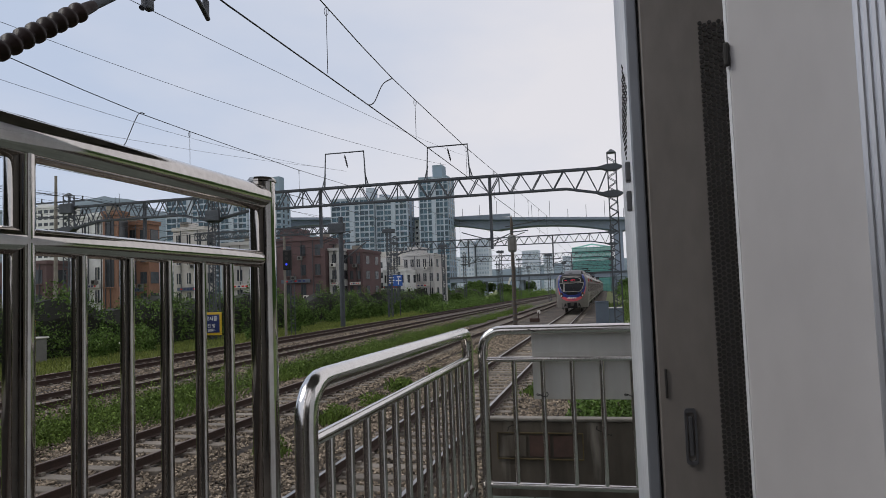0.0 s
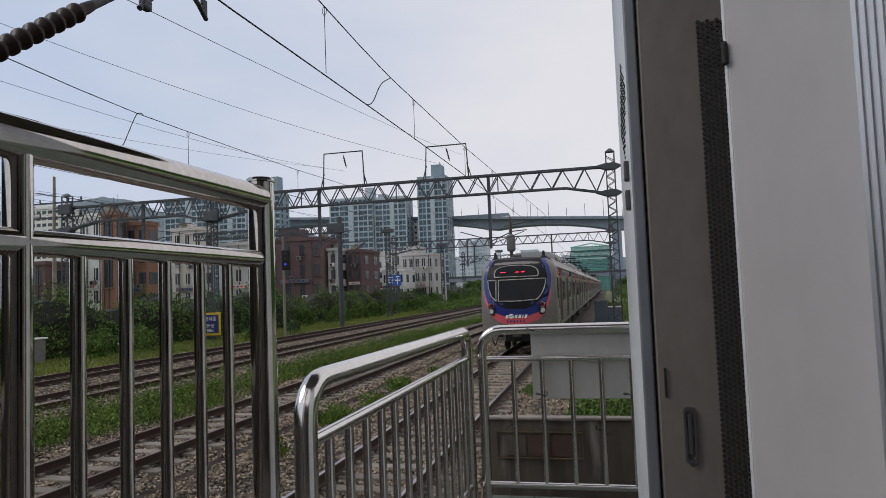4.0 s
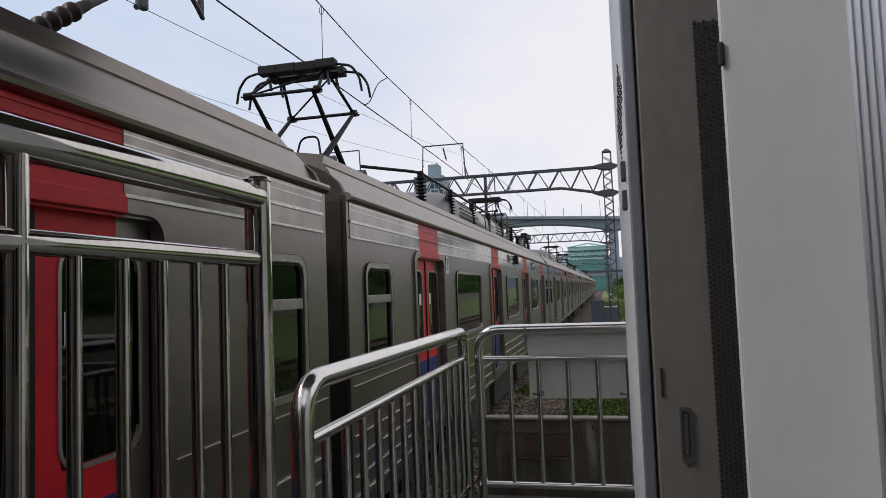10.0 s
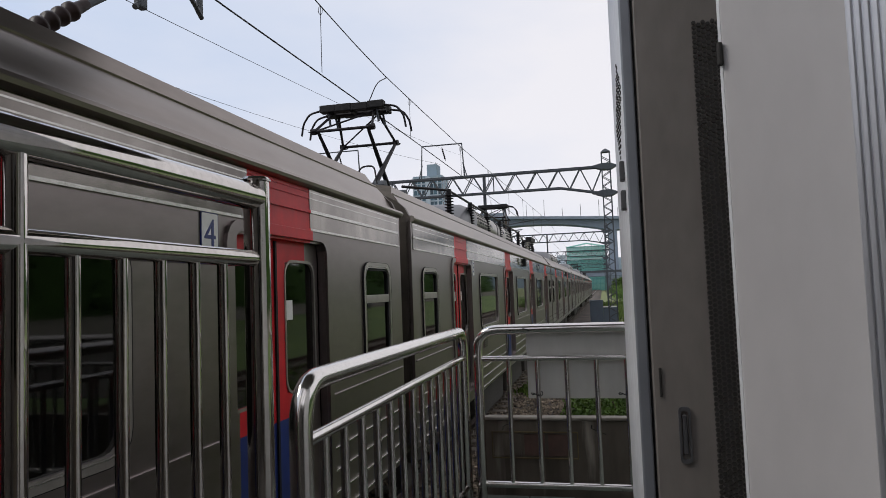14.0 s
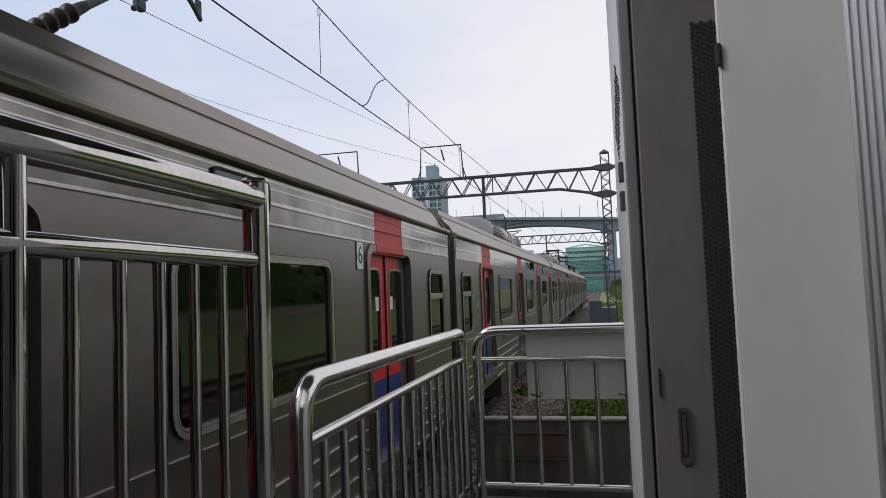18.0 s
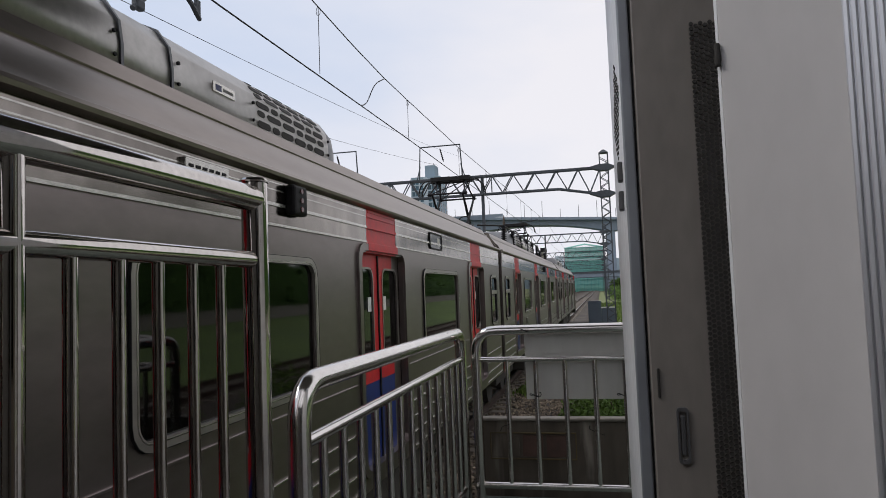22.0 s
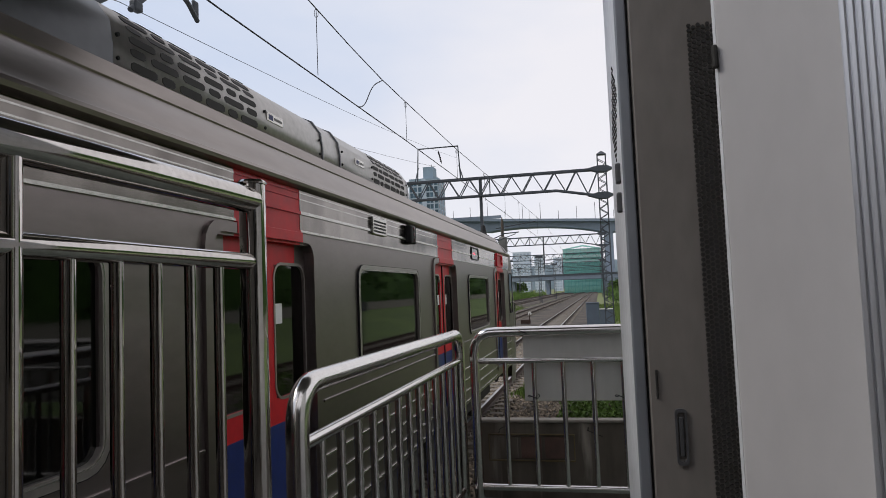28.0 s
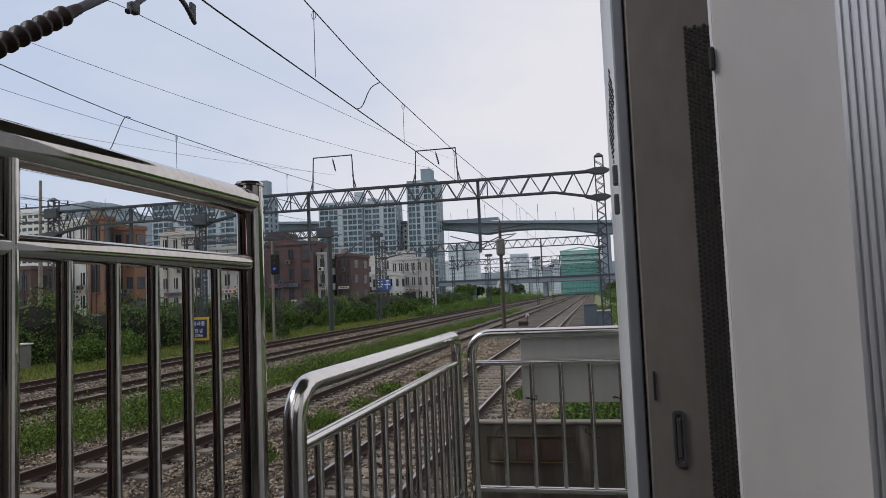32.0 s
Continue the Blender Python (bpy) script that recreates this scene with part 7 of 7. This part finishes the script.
def town():
    building("white rendered apartment block with a flat roof", -67.4, -63.3, 75, 13.8, 6, 4, 2, "white", 0.3, 2.0, "low houses", ((-66.5, -64.5, 0.8),))
    bay = building("orange brick stair bay with tall arched windows", -63.2, -60.9, 74.6, 13.9, 2, 2, 1, "brick", 0.5, 4.0, "low houses", tall=0.75)
    building("orange brick house with a parapet", -63.7, -58.9, 78, 12.8, 2.2, 4, 3, "brick", 0.6, 1.5, "low houses", ((-61.6, -60, 0.7),))
    building("low dark brick house behind the hedge", -76, -66.5, 69, 7.6, 9, 2, 4, "maroon", 0.5, 1.5, "low houses")
    building("cream rendered house with a flat roof", -62.3, -57.1, 88, 12.8, 3, 4, 3, "cream", 0.35, 1.5, "low houses", ((-61.4, -59.4, 1.2),))
    building("grey house with dark cladding", -55.6, -49.6, 90, 10.4, 4, 3, 3, "grey", 0.4, 1.5, "low houses")
    building("dark red brick building with few windows", -53.5, -43.4, 100, 11.4, 8, 3, 4, "maroon", 0.35, 2.0, "low houses", ((-52, -48.5, 2.2),))
    building("grey concrete building beside the brick block", -43.2, -41.4, 101, 9.6, 9, 3, 1, "grey", 0.4, 2.0, "low houses")
    building("narrow dark brick house", -41.2, -38.6, 104, 9.4, 9, 3, 2, "maroon", 0.4, 2.0, "low houses")
    building("white office building with dark window bands", -52.2, -45.2, 130, 9.4, 10, 4, 5, "white", 0.6, 1.0, "low houses", ((-50, -48, 1.0),))
    building("white shop building with square windows", -47, -40.5, 134, 6.9, 9, 2, 4, "white", 0.5, 1.0, "low houses")
    building("grey stone office building with tall windows", -43.4, -36.4, 142, 10.4, 12, 3, 5, "grey", 0.5, 1.0, "low houses", ((-43, -40, 2.2),))
    building("beige building with a plain upper wall", -59, -45, 155, 12.0, 12, 3, 6, "cream", 0.4, 1.0, "low houses")
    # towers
    building("tall slab of flats tinted pale for haze, with blue-grey windows", -139, -115.7, 330, 51.5, 13, 18, 9, "tower", 0.9, 0.0, "blocks of flats", ((-120.5, -116.5, 6.0),), 0.7, (4,))
    building("tall slab of flats tinted pale for haze, with blue-grey windows", -115.0, -98.3, 332, 51.0, 13, 18, 8, "tower", 0.9, 0.0, "blocks of flats", ((-114, -110, 3.0),), 0.7, (4,))
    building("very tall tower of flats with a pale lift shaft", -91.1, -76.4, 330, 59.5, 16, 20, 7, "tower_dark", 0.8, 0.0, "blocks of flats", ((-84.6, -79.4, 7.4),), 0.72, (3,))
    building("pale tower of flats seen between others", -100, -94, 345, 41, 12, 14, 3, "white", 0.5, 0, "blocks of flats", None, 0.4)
    building("tall slab of flats tinted pale for haze, with blue-grey windows", -216, -192, 300, 53.0, 13, 18, 8, "tower", 0.9, 0, "blocks of flats", ((-200, -195, 4),), 0.7, (4,))
    building("tall slab of flats tinted pale for haze, with blue-grey windows", -191.6, -172, 302, 51.0, 13, 18, 8, "tower", 0.9, 0, "blocks of flats", ((-190, -186, 8),), 0.7, (4,))
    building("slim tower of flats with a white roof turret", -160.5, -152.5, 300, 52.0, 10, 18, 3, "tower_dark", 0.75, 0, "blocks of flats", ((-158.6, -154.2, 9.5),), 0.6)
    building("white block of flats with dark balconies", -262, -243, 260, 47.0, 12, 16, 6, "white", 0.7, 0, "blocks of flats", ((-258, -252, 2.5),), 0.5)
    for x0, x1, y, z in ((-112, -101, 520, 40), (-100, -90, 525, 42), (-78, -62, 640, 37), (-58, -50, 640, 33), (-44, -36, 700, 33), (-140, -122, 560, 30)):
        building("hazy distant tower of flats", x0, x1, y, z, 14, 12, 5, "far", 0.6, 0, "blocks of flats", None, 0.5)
    # scaffolded building under green net
    net = thing("netted_building", "building wrapped in green scaffold netting", "building", at=pose(-7.5, 362, 0))
    for k in range(8):
        part("storey_slab", box(-9.6, 9.6, 0.4, 18, 2.9 * k, 2.9 * k + 0.5), FACADES["white"], net)
    part("net_front", box(-10.2, 10.2, -0.06, 0.0, -0.6, 22.8), NET_SHEER, net, "sheer green netting")
    part("net_flank", box(10.25, 10.3, 0, 18, -0.6, 22.8), NET_SHEER, net, "sheer green netting")
    part("net_roof", tube([(-10.2, 6, 22.8), (0, 6, 24.6), (10.2, 6, 22.6)], 0.4, 8), NET_SHEER, net)
    for k in range(12):
        part("scaffold_pole", tube([(-10 + 1.82 * k, -0.3, -0.6), (-10 + 1.82 * k, -0.3, 23.2)], 0.1, 6), NET, net)
    for k in range(10):
        part("scaffold_ledger", tube([(-10.1, -0.3, 0.8 + 2.4 * k), (10.1, -0.3, 0.8 + 2.4 * k)], 0.09, 6), NET, net)


NET_SHEER = bpy.data.materials.new("sheer_green_net")
NET_SHEER.use_nodes = True


def sheer():
    tree = NET_SHEER.node_tree
    shade = tree.nodes["Principled BSDF"]
    shade.inputs["Base Color"].default_value = (0.26, 0.66, 0.58, 1)
    shade.inputs["Roughness"].default_value = 0.8
    weave = tree.nodes.new("ShaderNodeTexNoise")
    weave.inputs["Scale"].default_value = 0.6
    span = tree.nodes.new("ShaderNodeMapRange")
    span.inputs["To Min"].default_value, span.inputs["To Max"].default_value = 0.45, 0.75
    coord = tree.nodes.new("ShaderNodeTexCoord")
    tree.links.new(coord.outputs["Object"], weave.inputs["Vector"])
    tree.links.new(weave.outputs[0], span.inputs["Value"])
    tree.links.new(span.outputs[0], shade.inputs["Alpha"])


sheer()
town()


def viaduct():
    top = thing("viaduct", "concrete road viaduct tinted blue for haze, with haunched girders", "bridge", kind="structure")
    bm = bmesh.new()
    ys = (345, 359)
    rows = []
    for k in range(61):
        x = -210 + 5.2 * k
        u = ((x - 6) / 62.0) % 1.0
        deep = 3.8 + 3.0 * abs(2 * u - 1) ** 2.2
        zt = 36.2 - 0.058 * (x - 3) * (1 if x < 3 else 1.0)
        rows.append([bm.verts.new(v) for v in ((x, ys[0], zt), (x, ys[0] - 1.2, zt), (x, ys[0] - 1.2, zt - 1.3), (x, ys[0] + 1.5, zt - 1.6), (x, ys[0] + 1.5, zt - deep), (x, ys[1] - 1, zt - deep), (x, ys[1], zt))])
    for a, b in zip(rows, rows[1:]):
        for k in range(7):
            n = (k + 1) % 7
            bm.faces.new((a[k], a[n], b[n], b[k]))
    bmesh.ops.recalc_face_normals(bm, faces=bm.faces)
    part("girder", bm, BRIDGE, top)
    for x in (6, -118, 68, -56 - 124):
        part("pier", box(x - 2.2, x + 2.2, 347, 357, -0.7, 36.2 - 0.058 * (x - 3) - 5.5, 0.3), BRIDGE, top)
    for k in range(12):
        x = -72 + 9.0 * k
        part("lamp_post", tube([(x, 344.5, 36 - 0.058 * (x - 3)), (x, 344.5, 40.5 + 2 * (k % 3) - 0.058 * (x - 3))], 0.12, 6), GALV, top)
    part("noise_barrier", box(-80, -47, 344.0, 344.2, 39.4, 41.0), BRIDGE, top)
    low = thing("road_bridge", "low road bridge tinted blue for haze, far away across the railway", "bridge", kind="structure")
    part("deck", box(-110, 30, 330, 342, 6.4, 8.2, 0.2), BRIDGE, low)
    part("deck_rail", box(-110, 30, 329.7, 329.9, 8.2, 9.2), GALV, low)
    for x in (-80, -60, -41, -24, 3, 22):
        part("pier", box(x - 0.9, x + 0.9, 332, 340, -0.7, 6.4, 0.2), BRIDGE, low)
    part("stairs", tube([(-46, 329, 8.0), (-49, 329, 0)], 0.6, 4), PANEL_WHITE, low)


viaduct()


def hills():
    for name, x0, x1, y, peak, seed in (("wooded ridge behind the town", -1500, -330, 900, 225, 1), ("low far hills on the horizon", -700, 900, 1900, 95, 2)):
        bm = bmesh.new()
        n, m = 70, 10
        rows = []
        for i in range(n + 1):
            x = x0 + (x1 - x0) * i / n
            s = i / n
            h = peak * (math.sin(math.pi * s) ** 0.6) * (0.84 + 0.12 * noise.noise(Vector((x * 0.006, seed * 7, 0))) + 0.05 * noise.noise(Vector((x * 0.03, seed, 2)))) + peak * 0.015 * noise.noise(Vector((x * 0.2, 1, seed)))
            rows.append([bm.verts.new((x, y + 300 * (j / m) + 18 * noise.noise(Vector((x * 0.01, j, 0))), -0.7 + h * math.sin(math.pi * j / m) ** 0.8 + (2.5 * noise.noise(Vector((x * 0.08, j * 0.9, 5))) if 0 < j < m else 0))) for j in range(m + 1)])
        for a, b in zip(rows, rows[1:]):
            for k in range(m):
                bm.faces.new((a[k], b[k], b[k + 1], a[k + 1]))
        bmesh.ops.recalc_face_normals(bm, faces=bm.faces)
        tagged(part("hill", bm, HILL, smooth=True), "haze-tinted blue-green " + name, "hill", kind="structure")


hills()

motions()
